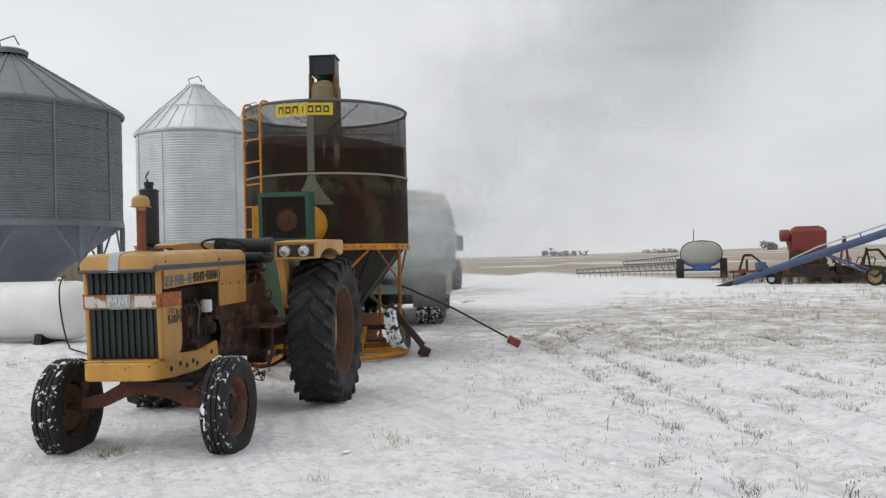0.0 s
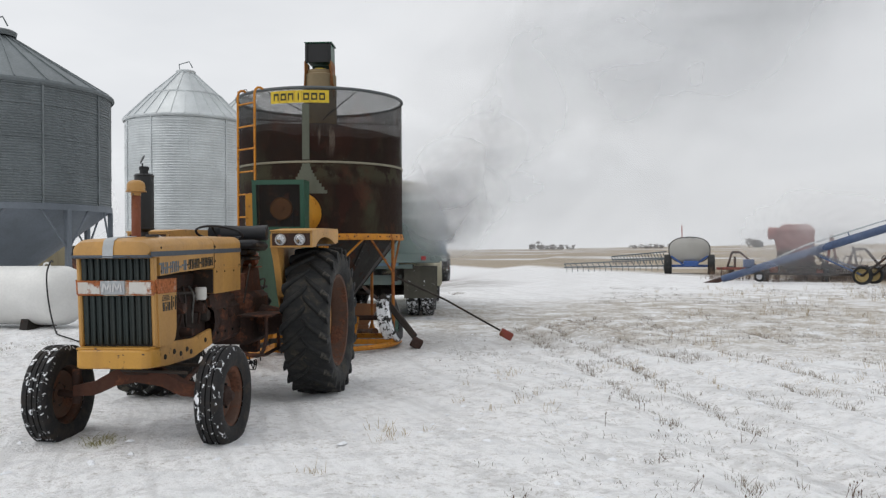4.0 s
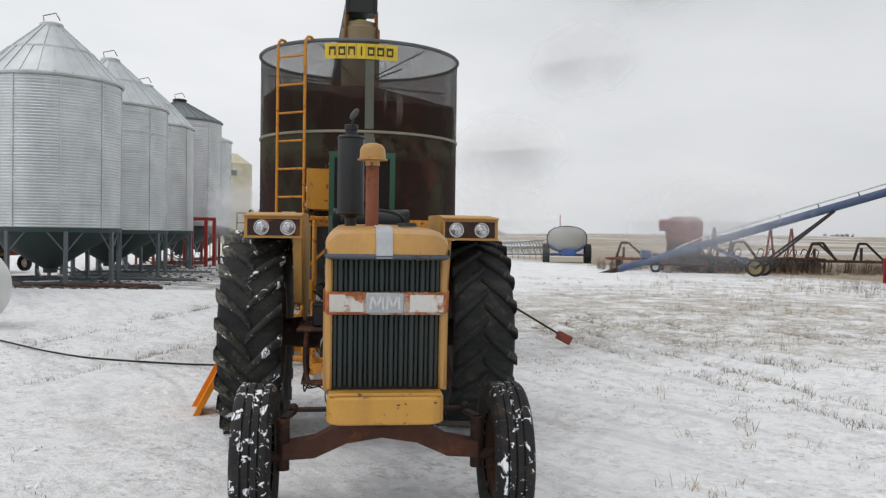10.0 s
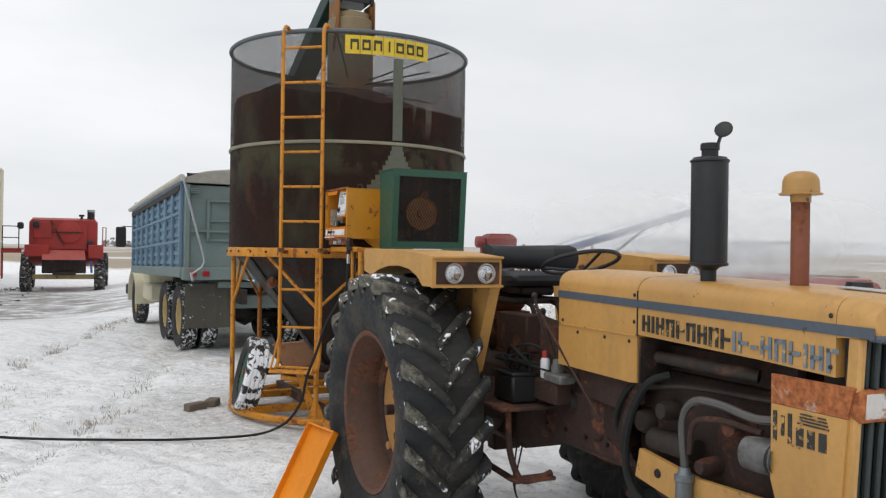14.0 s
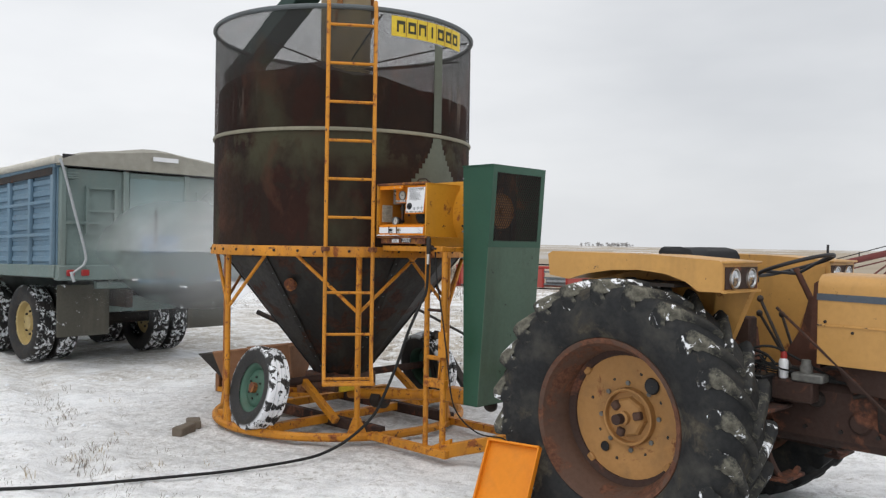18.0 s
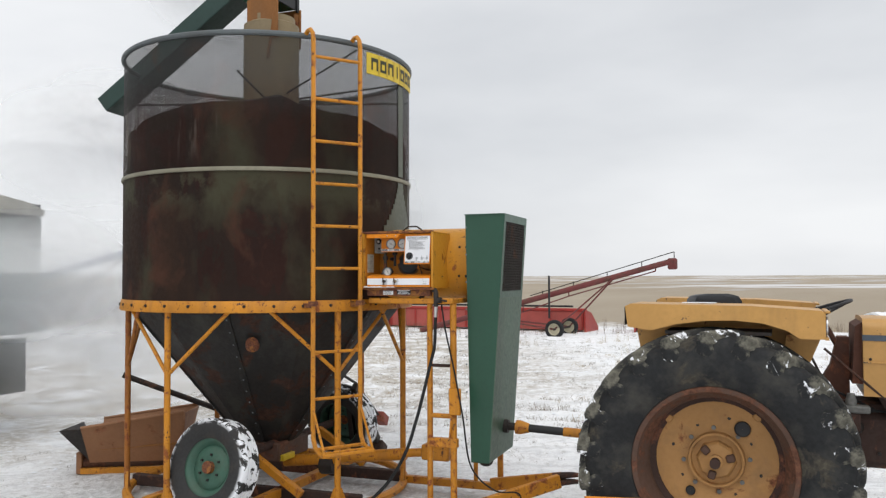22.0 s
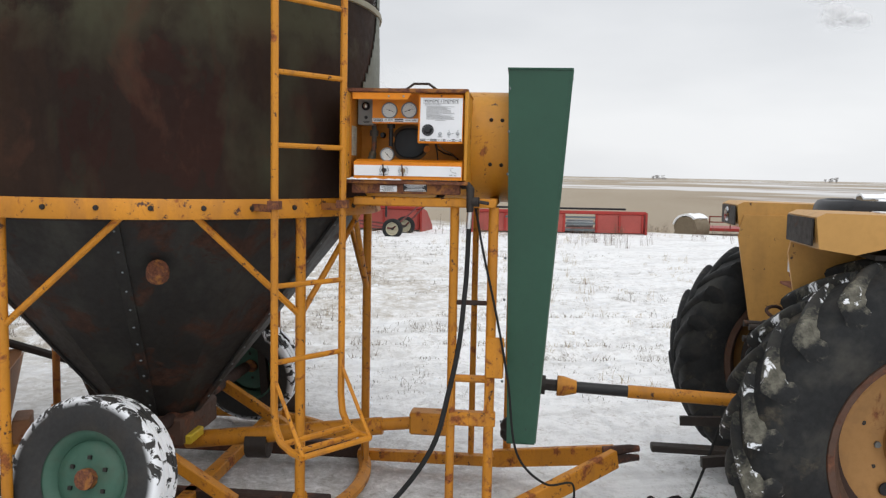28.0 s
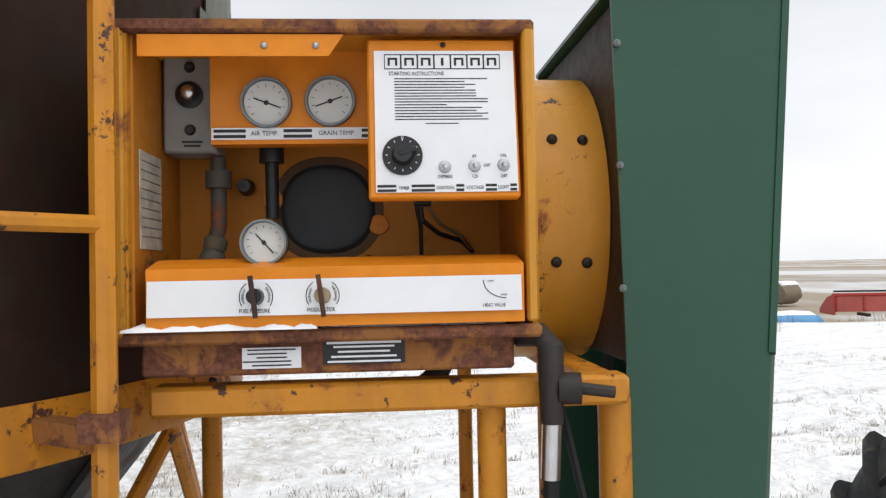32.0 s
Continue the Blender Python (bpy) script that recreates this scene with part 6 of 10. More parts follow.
# Added dark plate hides the cowl's yellow end where the bay is shaded.
T("cowl_bulkhead", G().box((0, 1.503, 1.19), (2 * H2 - 0.012, 0.012, 0.20), bev=0.004), M_grime, "added dark plate for the shaded engine bay")
T("rear_cowl", G().loft([hood_ring(0.84, 1.572, 1.09, H2), hood_ring(1.45, 1.562, 1.085, H2), hood_ring(1.495, 1.561, 1.09, H2)]), M_hood, "yellow rear cowl")
for s in (-1, 1):
    T("stripe", G().box((s * (H2 + 0.002), 1.765, 1.438), (0.004, 1.86, 0.036), (-0.9, 0, 0)), M_stripe, "slate-blue stripe, flaking")
    T("cowl_seam", G().box((s * (H2 + 0.001), 1.498, 1.40), (0.006, 0.006, 0.20)), M_ink)
    T("cowl_crease", G().box((s * (H2 + 0.002), 1.165, 1.30), (0.008, 0.65, 0.008)), M_tractor)
    for y, z in ((0.88, 1.32), (1.02, 1.27), (1.25, 1.27), (1.44, 1.27), (1.475, 1.48), (1.475, 1.36), (2.53, 1.30), (2.53, 1.47)):
        T("screw", G().ball((s * (H2 + 0.002), y, z), (0.005, 0.009, 0.009), 8, 6), M_bolt)
    # The maker's name along the hood and the model mark, drawn as plain blocks.
    u = 1.535
    for i, ch in enumerate((3, 1, 3, 3, 2, 3, 3, 3, 2, 1, 2, 0, 3, 3, 2, 1, 3, 2)):
        w = (0.035, 0.016, 0.050, 0.052)[ch]
        mat = M_letter if i < 9 else M_letterblue
        if ch == 0:
            T("name_block", G().box((s * (H2 + 0.003), u + w / 2, 1.352 - 0.040 * (u - 1.54)), (0.004, w, 0.014)), mat)
        else:
            hgt = 0.072 + 0.010 * (u - 1.5)
            zc = 1.360 - 0.040 * (u - 1.54)
            b = G().box((s * (H2 + 0.003), u + 0.008, zc), (0.004, 0.015, hgt))
            if ch > 1:
                b.box((s * (H2 + 0.003), u + w / 2, zc + (hgt / 2 - 0.008 if i % 2 else 0.0)), (0.004, w, 0.014))
            if ch > 2:
                b.box((s * (H2 + 0.003), u + w - 0.008, zc), (0.004, 0.015, hgt))
            T("name_block", b, mat)
        u += w + 0.0135
    for y, z, w, h in ((2.305, 1.065, 0.016, 0.105), (2.340, 1.070, 0.014, 0.070), (2.372, 1.065, 0.016, 0.105), (2.415, 1.045, 0.030, 0.062), (2.462, 1.045, 0.030, 0.062), (2.510, 1.045, 0.030, 0.062)):
        T("model_block", G().box((s * (H2 + 0.0095), y, z), (0.004, w, h)), M_letter)
    for i in range(4):
        T("model_bar", G().box((s * (H2 + 0.0095), 2.47, 1.092 + i * 0.011), (0.004, 0.13 - i * 0.008, 0.005)), M_letter)
T("tape_patch", G().loft([[(0.055, y, z), (-0.022, y, z), (-0.022, y, z + 0.004), (0.055, y, z + 0.004)] for y, z in ((2.35, 1.553), (2.55, 1.5435), (2.64, 1.537), (2.688, 1.519), (2.71, 1.465), (2.712, 1.40))]), M_tape, "strip of grey tape over the hood nose")
T("fuel_cap", G().lathe([(0.001, 0.02), (0.045, 0.018), (0.05, 0.0)], 18, Matrix.Translation((-0.12, 2.30, 1.552))), M_black)

# Exhaust muffler with rain flap, and the air stack with its mushroom cap.
ex = T("muffler", G().lathe([(0.032, 1.545), (0.032, 1.60), (0.045, 1.612), (0.073, 1.622), (0.075, 1.64), (0.075, 2.055), (0.068, 2.068), (0.034, 2.072), (0.034, 2.125), (0.028, 2.127)], 28, Matrix.Translation((0.17, 1.812, 0))), M_blackpaint, "tall satin-black muffler")
T("end_ring", G().lathe([(0.074, 2.046), (0.080, 2.050), (0.080, 2.056), (0.072, 2.062)], 28, Matrix.Translation((0.17, 1.812, 0))), M_blackpaint, "", ex)
T("end_ring", G().lathe([(0.072, 1.618), (0.080, 1.624), (0.080, 1.630), (0.074, 1.634)], 28, Matrix.Translation((0.17, 1.812, 0))), M_blackpaint, "", ex)
T("outlet_collar", G().lathe([(0.033, 2.098), (0.039, 2.100), (0.039, 2.124), (0.035, 2.128), (0.029, 2.128), (0.029, 2.098)], 24, Matrix.Translation((0.17, 1.812, 0))), M_blackpaint, "", ex)
T("flap_hinge", G().bar((0.165, 1.849, 2.112), (0.160, 1.861, 2.150), 0.012, 0.010), M_blackpaint, "", ex)
T("rain_flap", G().lathe([(0.001, 0.006), (0.028, 0.005), (0.037, 0.001), (0.037, -0.003), (0.001, -0.003)], 24, Matrix.Translation((0.155, 1.873, 2.180)) @ Vector((0.74, 0.52, 0.42)).to_track_quat("Z", "Y").to_matrix().to_4x4()), M_blackpaint, "round black rain flap, tipped open", ex)
st = T("intake_pipe", G().lathe([(0.034, 1.53), (0.034, 1.90), (0.030, 1.905)], 20, Matrix.Translation((0.06, 2.185, 0))), M_rustred, "rust-red air intake stack")
T("stack_collar", G().lathe([(0.034, 1.868), (0.038, 1.869), (0.038, 1.897)], 20, Matrix.Translation((0.06, 2.185, 0))), M_hood, "", st)
T("stack_cap", G().lathe([(0.001, 1.987), (0.030, 1.985), (0.048, 1.978), (0.060, 1.966), (0.066, 1.950), (0.068, 1.912), (0.069, 1.905), (0.079, 1.902), (0.079, 1.897), (0.034, 1.897)], 28, Matrix.Translation((0.06, 2.185, 0))), M_hood, "yellow mushroom cap", st)

# Engine, gearbox and underside: a heap of rusty castings, pipes and fittings.
T("engine_block", G().box((0, 1.80, 0.92), (0.30, 0.95, 0.44), bev=0.03).box((0, 1.80, 1.20), (0.22, 0.90, 0.14), bev=0.02), M_engine, "grimy dark brown engine block")
T("oil_pan", G().box((0, 1.80, 0.63), (0.26, 0.80, 0.18), bev=0.04), M_engine)
T("oil_filter", G().lathe([(0.001, 0.075), (0.040, 0.073), (0.048, 0.062), (0.048, -0.015), (0.040, -0.03), (0.001, -0.03)], 20, pose(-0.235, 1.66, 1.075)), M_dial, "white spin-on filter canister")
for i in range(7):
    y0 = 1.46 + 0.13 * i
    T("fuel_line", G().tube(curve_pts([(-0.16, y0, 1.16), (-0.20 - 0.01 * (i % 3), y0 + 0.05, 1.08), (-0.205, y0 + 0.02 * (i % 4), 0.96), (-0.17, y0 - 0.04, 0.86 - 0.02 * (i % 2))], 5), 0.008 + 0.003 * (i % 2), 6), (M_grime, M_rust, M_alloy)[i % 3])
T("radiator", G().box((0, 2.50, 1.06), (0.48, 0.09, 0.60), bev=0.01), M_grime)
T("rocker_cover", G().box((0.02, 1.80, 1.285), (0.16, 0.80, 0.07), bev=0.02), M_grime)
T("bell_housing", G().lathe([(0.25, 0.0), (0.26, 0.03), (0.23, 0.10), (0.20, 0.26)], 24, pose(0, 1.38, 0.85, 90, 0, 0)), M_engine, "cast bell housing")
T("gearbox", G().box((0, 0.85, 0.80), (0.34, 0.75, 0.36), bev=0.05).box((0, 0.85, 1.0), (0.28, 0.60, 0.08), bev=0.02), M_rust, "rusty cast gearbox")
T("rear_axle_housing", G().box((0, 0.05, 0.78), (0.46, 0.62, 0.52), bev=0.06).lathe([(0.17, 0.0), (0.13, 0.20), (0.105, 0.45), (0.12, 0.52)], 20, pose(0.20, 0, 0.738, 0, 90, 0)).lathe([(0.17, 0.0), (0.13, 0.20), (0.105, 0.45), (0.12, 0.52)], 20, pose(-0.20, 0, 0.738, 0, -90, 0)), M_rust, "rusty rear axle housing")
rnd = random.Random(11)
for s in (-1, 1):
    for y, z, r, d in ((2.02, 1.00, 0.050, 0.10), (1.60, 0.98, 0.042, 0.09), (1.42, 0.90, 0.055, 0.06), (1.86, 0.80, 0.035, 0.10), (1.20, 0.86, 0.05, 0.05), (1.03, 0.78, 0.06, 0.04), (0.80, 0.88, 0.045, 0.05)):
        T("casting_boss", G().lathe([(0.001, d), (r * 0.8, d), (r, d * 0.7), (r * 1.1, 0.0)], 16, pose(s * 0.15, y, z, 0, s * 90, 0)), M_rust if rnd.random() < 0.6 else M_grime)
    for i in range(9):
        y = 0.55 + i * 0.19
        T("flange_bolt", G().tube([(s * 0.155, y, 0.72), (s * 0.185, y, 0.72)], 0.012, 6), M_bolt)
    T("rail_pipe", G().tube(curve_pts([(s * 0.20, 1.0, 0.92), (s * 0.22, 1.3, 1.02), (s * 0.20, 1.7, 1.10), (s * 0.18, 2.2, 1.12)], 5), 0.012, 6), M_grime)
T("alternator", G().lathe([(0.001, 0.06), (0.03, 0.06), (0.06, 0.05), (0.066, 0.0), (0.066, -0.08), (0.05, -0.10), (0.001, -0.10)], 20, pose(0.255, 2.19, 0.93, 90, 0, 10)), plain("dull_cast_alloy", (0.13, 0.13, 0.125), 0.55, vary=0.5), "dull grey alternator")
T("alternator_pulley", G().lathe([(0.06, 0.0), (0.045, 0.012), (0.06, 0.024)], 20, pose(0.255, 2.27, 0.93, -90, 0, 0)), M_black)
fil = T("fuel_filter", G().lathe([(0.001, 0.0), (0.033, 0.003), (0.036, 0.02), (0.036, 0.13), (0.042, 0.135), (0.042, 0.155), (0.03, 0.16), (0.02, 0.19)], 18, Matrix.Translation((0.27, 1.80, 0.60))), M_galvold, "small steel fuel filter bowl")
T("filter_band", G().lathe([(0.0375, 0.055), (0.0375, 0.070)], 18, Matrix.Translation((0.27, 1.80, 0.60))), M_copper, "", fil)
T("radiator_hose", G().tube(curve_pts([(0.27, 1.80, 0.79), (0.275, 1.79, 0.98), (0.275, 1.86, 1.07), (0.27, 2.0, 1.08), (0.26, 2.2, 1.06), (0.22, 2.38, 1.10)], 6), 0.017, 8), paint("dull_pipe_steel", (0.12, 0.115, 0.11), 0.5, metal=0.3, rust=0.3, dirt=0.3), "grey coolant pipe")
T("radiator_hose", G().tube(curve_pts([(0.272, 1.83, 0.85), (0.275, 1.86, 0.98), (0.27, 2.0, 1.02), (0.25, 2.2, 1.01)], 6), 0.013, 8), M_rust)
T("rubber_hose", G().tube(curve_pts([(0.20, 1.62, 1.14), (0.26, 1.55, 1.10), (0.27, 1.46, 0.98), (0.27, 1.40, 0.80), (0.26, 1.42, 0.62), (0.24, 1.60, 0.52), (0.20, 1.9, 0.50)], 6), 0.018, 8), M_hose, "sagging black hose")
T("rubber_hose", G().tube(curve_pts([(0.19, 1.45, 1.10), (0.24, 1.38, 1.05), (0.25, 1.30, 0.92), (0.2, 1.25, 0.8)], 6), 0.014, 8), M_hose)
T("starter", G().tube([(0.19, 1.50, 0.84), (0.19, 1.78, 0.84)], 0.05, 16), M_grime)
T("manifold", G().tube(curve_pts([(0.17, 1.50, 1.20), (0.21, 1.6, 1.21), (0.21, 2.0, 1.21), (0.17, 2.1, 1.20)], 4), 0.028, 10), M_grime)
T("belt_pulley", G().lathe([(0.001, 0.03), (0.09, 0.03), (0.10, 0.015), (0.09, 0.0)], 24, pose(0, 2.36, 0.95, -90, 0, 0)), M_grime)
for x0 in (0.20, -0.23):
    T("side_plate", G().prism([(0.92, 1.08), (1.46, 1.08), (1.44, 0.98), (1.30, 0.93), (1.0, 0.95)], x0, x0 + 0.03, "x"), M_rust)

# Driver's place: platform, battery, pedestal, seat, wheel, levers.
for s in (-1, 1):
    T("platform", G().box((s * 0.36, 0.42, 0.83), (0.34, 0.52, 0.02), bev=0.006), M_rust, "rusty foot platform")
    T("step_hanger", G().tube(curve_pts([(s * 0.46, 0.62, 0.83), (s * 0.47, 0.66, 0.62), (s * 0.44, 0.72, 0.48), (s * 0.36, 0.74, 0.47), (s * 0.26, 0.74, 0.50)], 5), 0.017, 8), M_rust)
    T("step_bar", G().box((s * 0.37, 0.73, 0.475), (0.24, 0.09, 0.02), bev=0.004), M_rust)
    T("step_hanger", G().bar((s * 0.47, 0.24, 0.83), (s * 0.47, 0.27, 0.49), 0.03, 0.012).bar((s * 0.47, 0.26, 0.49), (s * 0.47, 0.72, 0.47), 0.045, 0.012), M_rust)
bat = T("battery", G().box((0.34, 0.49, 0.92), (0.17, 0.22, 0.15), bev=0.012).box((0.34, 0.49, 1.0), (0.175, 0.225, 0.02), bev=0.004), M_blackpaint, "black battery with cables")
T("battery_cable", G().tube(curve_pts([(0.33, 0.48, 1.08), (0.35, 0.50, 1.14), (0.30, 0.60, 1.16), (0.22, 0.70, 1.10), (0.18, 0.9, 1.0)], 5), 0.008, 6).tube(curve_pts([(0.36, 0.64, 1.08), (0.40, 0.60, 1.13), (0.36, 0.45, 1.14), (0.30, 0.30, 1.05)], 5), 0.008, 6), M_hose, "", bat)
r = random.Random(44)
for i in range(7):
    y0, x0 = 0.40 + 0.03 * i, 0.30 + 0.08 * r.random()
    pts = [(x0, y0, 1.01), (x0 + r.uniform(-0.05, 0.08), y0 + r.uniform(-0.05, 0.08), 1.075 + 0.04 * r.random()), (0.36 + 0.06 * r.random(), y0 + r.uniform(-0.1, 0.12), 1.05 + 0.04 * r.random()), (0.24, y0 + r.uniform(0.02, 0.2), 1.02 + 0.05 * r.random()), (0.17, 0.84 + 0.03 * i, 0.98)]
    T("tangled_wire", G().tube(curve_pts(pts, 5), 0.0055, 5), M_hose, "", bat)
T("valve_bracket", G().box((0.24, 0.70, 0.925), (0.10, 0.24, 0.118), bev=0.01), M_rust, "rusty bracket beside the battery")
valve = T("control_valve", G().box((0.25, 0.79, 1.005), (0.10, 0.17, 0.045), bev=0.008), M_alloy, "dull grey valve casting")
T("valve_stem", G().lathe([(0.032, 1.025), (0.034, 1.06), (0.026, 1.075), (0.024, 1.10), (0.001, 1.10)], 16, Matrix.Translation((0.25, 0.77, 0))), M_alloy, "", valve)
T("pedestal", G().prism([(-0.22, 0.98), (0.34, 0.98), (0.31, 1.22), (-0.12, 1.27)], -0.15, 0.15, "x"), M_axle, "brown rusted seat pedestal")
T("tool_box", G().box((0.21, 0.28, 1.20), (0.10, 0.34, 0.22), bev=0.01), M_rust)
T("seat_suspension", G().box((0, -0.02, 1.43), (0.24, 0.30, 0.06), bev=0.015).box((0, -0.02, 1.37), (0.30, 0.34, 0.04), bev=0.01), M_grime)
for x in (-0.09, 0.09):
    T("seat_arm", G().tube(curve_pts([(x, 0.26, 1.20), (x, 0.22, 1.34), (x, 0.06, 1.37), (x, -0.08, 1.40)], 5), 0.016, 8), M_grime)
seat = T("seat", G().box((0, 0.06, 1.50), (0.50, 0.44, 0.09), (3, 0, 0), 0.03), M_seat, "black vinyl tractor seat")
T("backrest", G().loft([[(x, y0 + 0.046 * q * math.cos(radians(30 * n)), 1.63 + 0.08 * q * math.copysign(abs(math.sin(radians(30 * n))) ** 0.7, math.sin(radians(30 * n)))) for n in range(12)] for x, y0, q in ((-0.298, 0.09, 0.55), (-0.296, 0.07, 0.85), (-0.29, 0.02, 1.0), (-0.24, -0.12, 1.0), (-0.12, -0.185, 0.97), (0.0, -0.20, 0.93), (0.12, -0.185, 0.97), (0.24, -0.12, 1.0), (0.29, 0.02, 1.0), (0.296, 0.07, 0.85), (0.298, 0.09, 0.55))]), M_seat, "curved black padded backrest", seat)
T("back_strut", G().bar((0.14, -0.17, 1.44), (0.14, -0.20, 1.60), 0.03, 0.015).bar((-0.14, -0.17, 1.44), (-0.14, -0.20, 1.60), 0.03, 0.015), M_grime, "", seat)
sw_m = Matrix.Translation((0, 0.595, 1.610)) @ pose(0, 0, 0, 18, 0, 0)
sw_ = T("steering_wheel", G().tube([tuple(sw_m @ Vector(p)) for p in arc((0, 0, 0), 0.215, 0, 355, 47)], 0.0115, 8, closed=True), M_black, "black steering wheel")
for a in (90, 210, 330):
    T("spoke", G().tube([tuple(sw_m @ Vector((0.215 * math.cos(radians(a)), 0.215 * math.sin(radians(a)), 0))), tuple(sw_m @ Vector((0, 0, -0.05)))], 0.009, 6), M_black, "", sw_)
T("column", G().tube([tuple(sw_m @ Vector((0, 0, -0.02))), (0, 0.72, 1.36), (0, 0.80, 1.20)], 0.018, 10), M_axle, "rusty brown steering shaft", sw_)
T("column_housing", G().prism([(0.71, 1.44), (0.775, 1.44), (0.778, 0.93), (0.53, 0.93), (0.60, 1.14), (0.665, 1.25)], -0.075, 0.075, "x"), M_axle, "rust-brown steering column housing")
T("dash", G().prism([(0.78, 1.16), (0.845, 1.16), (0.845, 1.55), (0.80, 1.52)], -0.24, 0.24, "x"), M_axle, "rust-brown dashboard")
for y, x, y2, z2, x2 in ((0.72, 0.22, 0.50, 1.42, 0.24), (0.70, 0.15, 0.46, 1.33, 0.16), (0.55, -0.22, 0.42, 1.30, -0.24)):
    T("lever", G().tube([(x, y, 0.95), (x2, y2, z2)], 0.009, 6).ball((x2, y2, z2), 0.02, 8, 6), M_grime)
T("long_rod", G().tube([(0.30, 0.62, 1.38), (0.27, 1.20, 0.86)], 0.008, 6), M_rust)
for i in range(2):
    T("loose_wire", G().tube(curve_pts([(0.25 + 0.02 * i, 0.35 + 0.1 * i, 0.60), (0.30 + 0.03 * i, 0.40 + 0.07 * i, 0.35), (0.28 + 0.02 * i, 0.48 + 0.05 * i, 0.20 + 0.03 * i), (0.33 - 0.03 * i, 0.36 + 0.1 * i, 0.16)], 6), 0.005, 5), M_hose)

# Fenders with twin headlamps in their front faces.
for s in (-1, 1):
    x0, x1 = s * 0.505, s * 0.905
    f = T("fender", G().prism([(-0.50, 1.53), (-0.515, 1.655), (-0.48, 1.672), (0.20, 1.664), (0.585, 1.640), (0.605, 1.628), (0.605, 1.478), (0.47, 1.478), (0.40, 1.525), (0.28, 1.562), (0.12, 1.578), (-0.06, 1.572), (-0.22, 1.548), (-0.33, 1.518), (-0.36, 1.51)], min(x0, x1), max(x0, x1), "x"), M_fender, "flat yellow fender with twin headlamps")
    # Dark sheet fills the space under the fender.
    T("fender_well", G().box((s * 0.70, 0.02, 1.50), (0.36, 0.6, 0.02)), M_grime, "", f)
    T("inner_fender", G().prism([(-0.48, 1.60), (0.58, 1.60), (0.575, 1.48), (0.46, 1.30), (0.36, 1.02), (0.28, 0.86), (0.05, 0.82), (-0.20, 0.84), (-0.40, 0.96), (-0.425, 1.02), (-0.505, 1.48)], s * 0.497 - 0.008, s * 0.497 + 0.008, "x"), M_fender, "yellow inner fender panel with chipped paint", f)
    T("fender_stay", G().prism([(0.40, 1.48), (0.60, 1.48), (0.40, 1.0), (0.36, 0.98), (0.34, 1.02)], min(s * 0.506, s * 0.566), max(s * 0.506, s * 0.566), "x"), M_fender, "yellow fender support", f)
    T("lamp_panel", G().box((s * 0.70, 0.607, 1.55), (0.365, 0.006, 0.115), bev=0.002), M_rust, "brown lamp panel", f)
    T("fender_lip", G().box((s * 0.705, 0.615, 1.632), (0.41, 0.03, 0.014), bev=0.004).box((s * 0.705, 0.612, 1.480), (0.41, 0.02, 0.012)), M_fender, "", f)
    for x in (0.600, 0.785):
        T("headlamp", G().lathe([(0.044, 0.0), (0.048, 0.012), (0.053, 0.012), (0.055, 0.0)], 28, pose(s * x, 0.608, 1.548, -90, 0, 0)), M_chrome, "round sealed-beam headlamp", f)
        T("lens", G().lathe([(0.001, 0.018), (0.022, 0.016), (0.038, 0.010), (0.046, 0.004)], 24, pose(s * x, 0.608, 1.548, -90, 0, 0)), M_lens, "fluted glass lens", f)
    # This dark plate is laid on to paint the shaded rear hollow.
    T("rear_panel", G().box((s * 0.70, -0.519, 1.595), (0.36, 0.008, 0.11), bev=0.003), M_grime, "dark plate for the shaded rear fender opening", f)
T("rear_lens", G().lathe([(0.001, 0.012), (0.035, 0.010), (0.045, 0.0)], 20, pose(-0.72, -0.524, 1.595, 90, 0, 0)), M_lens, "round rear work lamp lens")
T("chipped_patch", G().box((-0.487, -0.12, 1.28), (0.004, 0.16, 0.035), rot=(12, 0, 0)), M_rust, "patch of bare rust")
T("fender_top_snow", G().box((0.64, -0.1, 1.672), (0.1, 0.2, 0.004)), M_snowcap)

# Rear: hitch arms, hydraulic couplers, drawbar, PTO shield.
T("drawbar", G().box((0, -0.62, 0.40), (0.075, 0.75, 0.035), bev=0.006), M_grime, "steel drawbar")
T("drawbar_hanger", G().box((0, -0.28, 0.46), (0.20, 0.10, 0.16), bev=0.01), M_rust)
T("pto_shield", G().lathe([(0.05, 0.0), (0.09, 0.05), (0.10, 0.10)], 20, pose(0, -0.42, 0.62, -90, 0, 0)), M_rimyellow, "yellow PTO shield cone")
T("remote_block", G().box((0, -0.30, 1.02), (0.24, 0.10, 0.12), bev=0.01), M_grime)
for x in (-0.10, 0.02):
    for z in (0.975, 1.055):
        T("coupler", G().tube([(x, -0.34, z), (x, -0.44, z), (x, -0.45, z), (x, -0.54, z)], [0.022, 0.022, 0.015, 0.017], 12), M_grime, "grimy hydraulic coupler")
T("hydraulic_hose", G().tube(curve_pts([(-0.1, -0.35, 0.99), (-0.16, -0.48, 0.90), (-0.05, -0.50, 0.84), (0.06, -0.40, 0.86)], 5), 0.018, 8), M_hose)
T("hydraulic_hose", G().tube(curve_pts([(0.02, -0.36, 1.06), (-0.06, -0.44, 1.13), (-0.14, -0.36, 1.14), (-0.16, -0.26, 1.05)], 5), 0.009, 8), M_rust)
T("tail_box", G().box((0.06, -0.25, 1.365), (0.30, 0.18, 0.16), bev=0.03).box((0.06, -0.26, 1.275), (0.34, 0.22, 0.015), bev=0.004), M_rustred, "rust-red tail box with a white label")
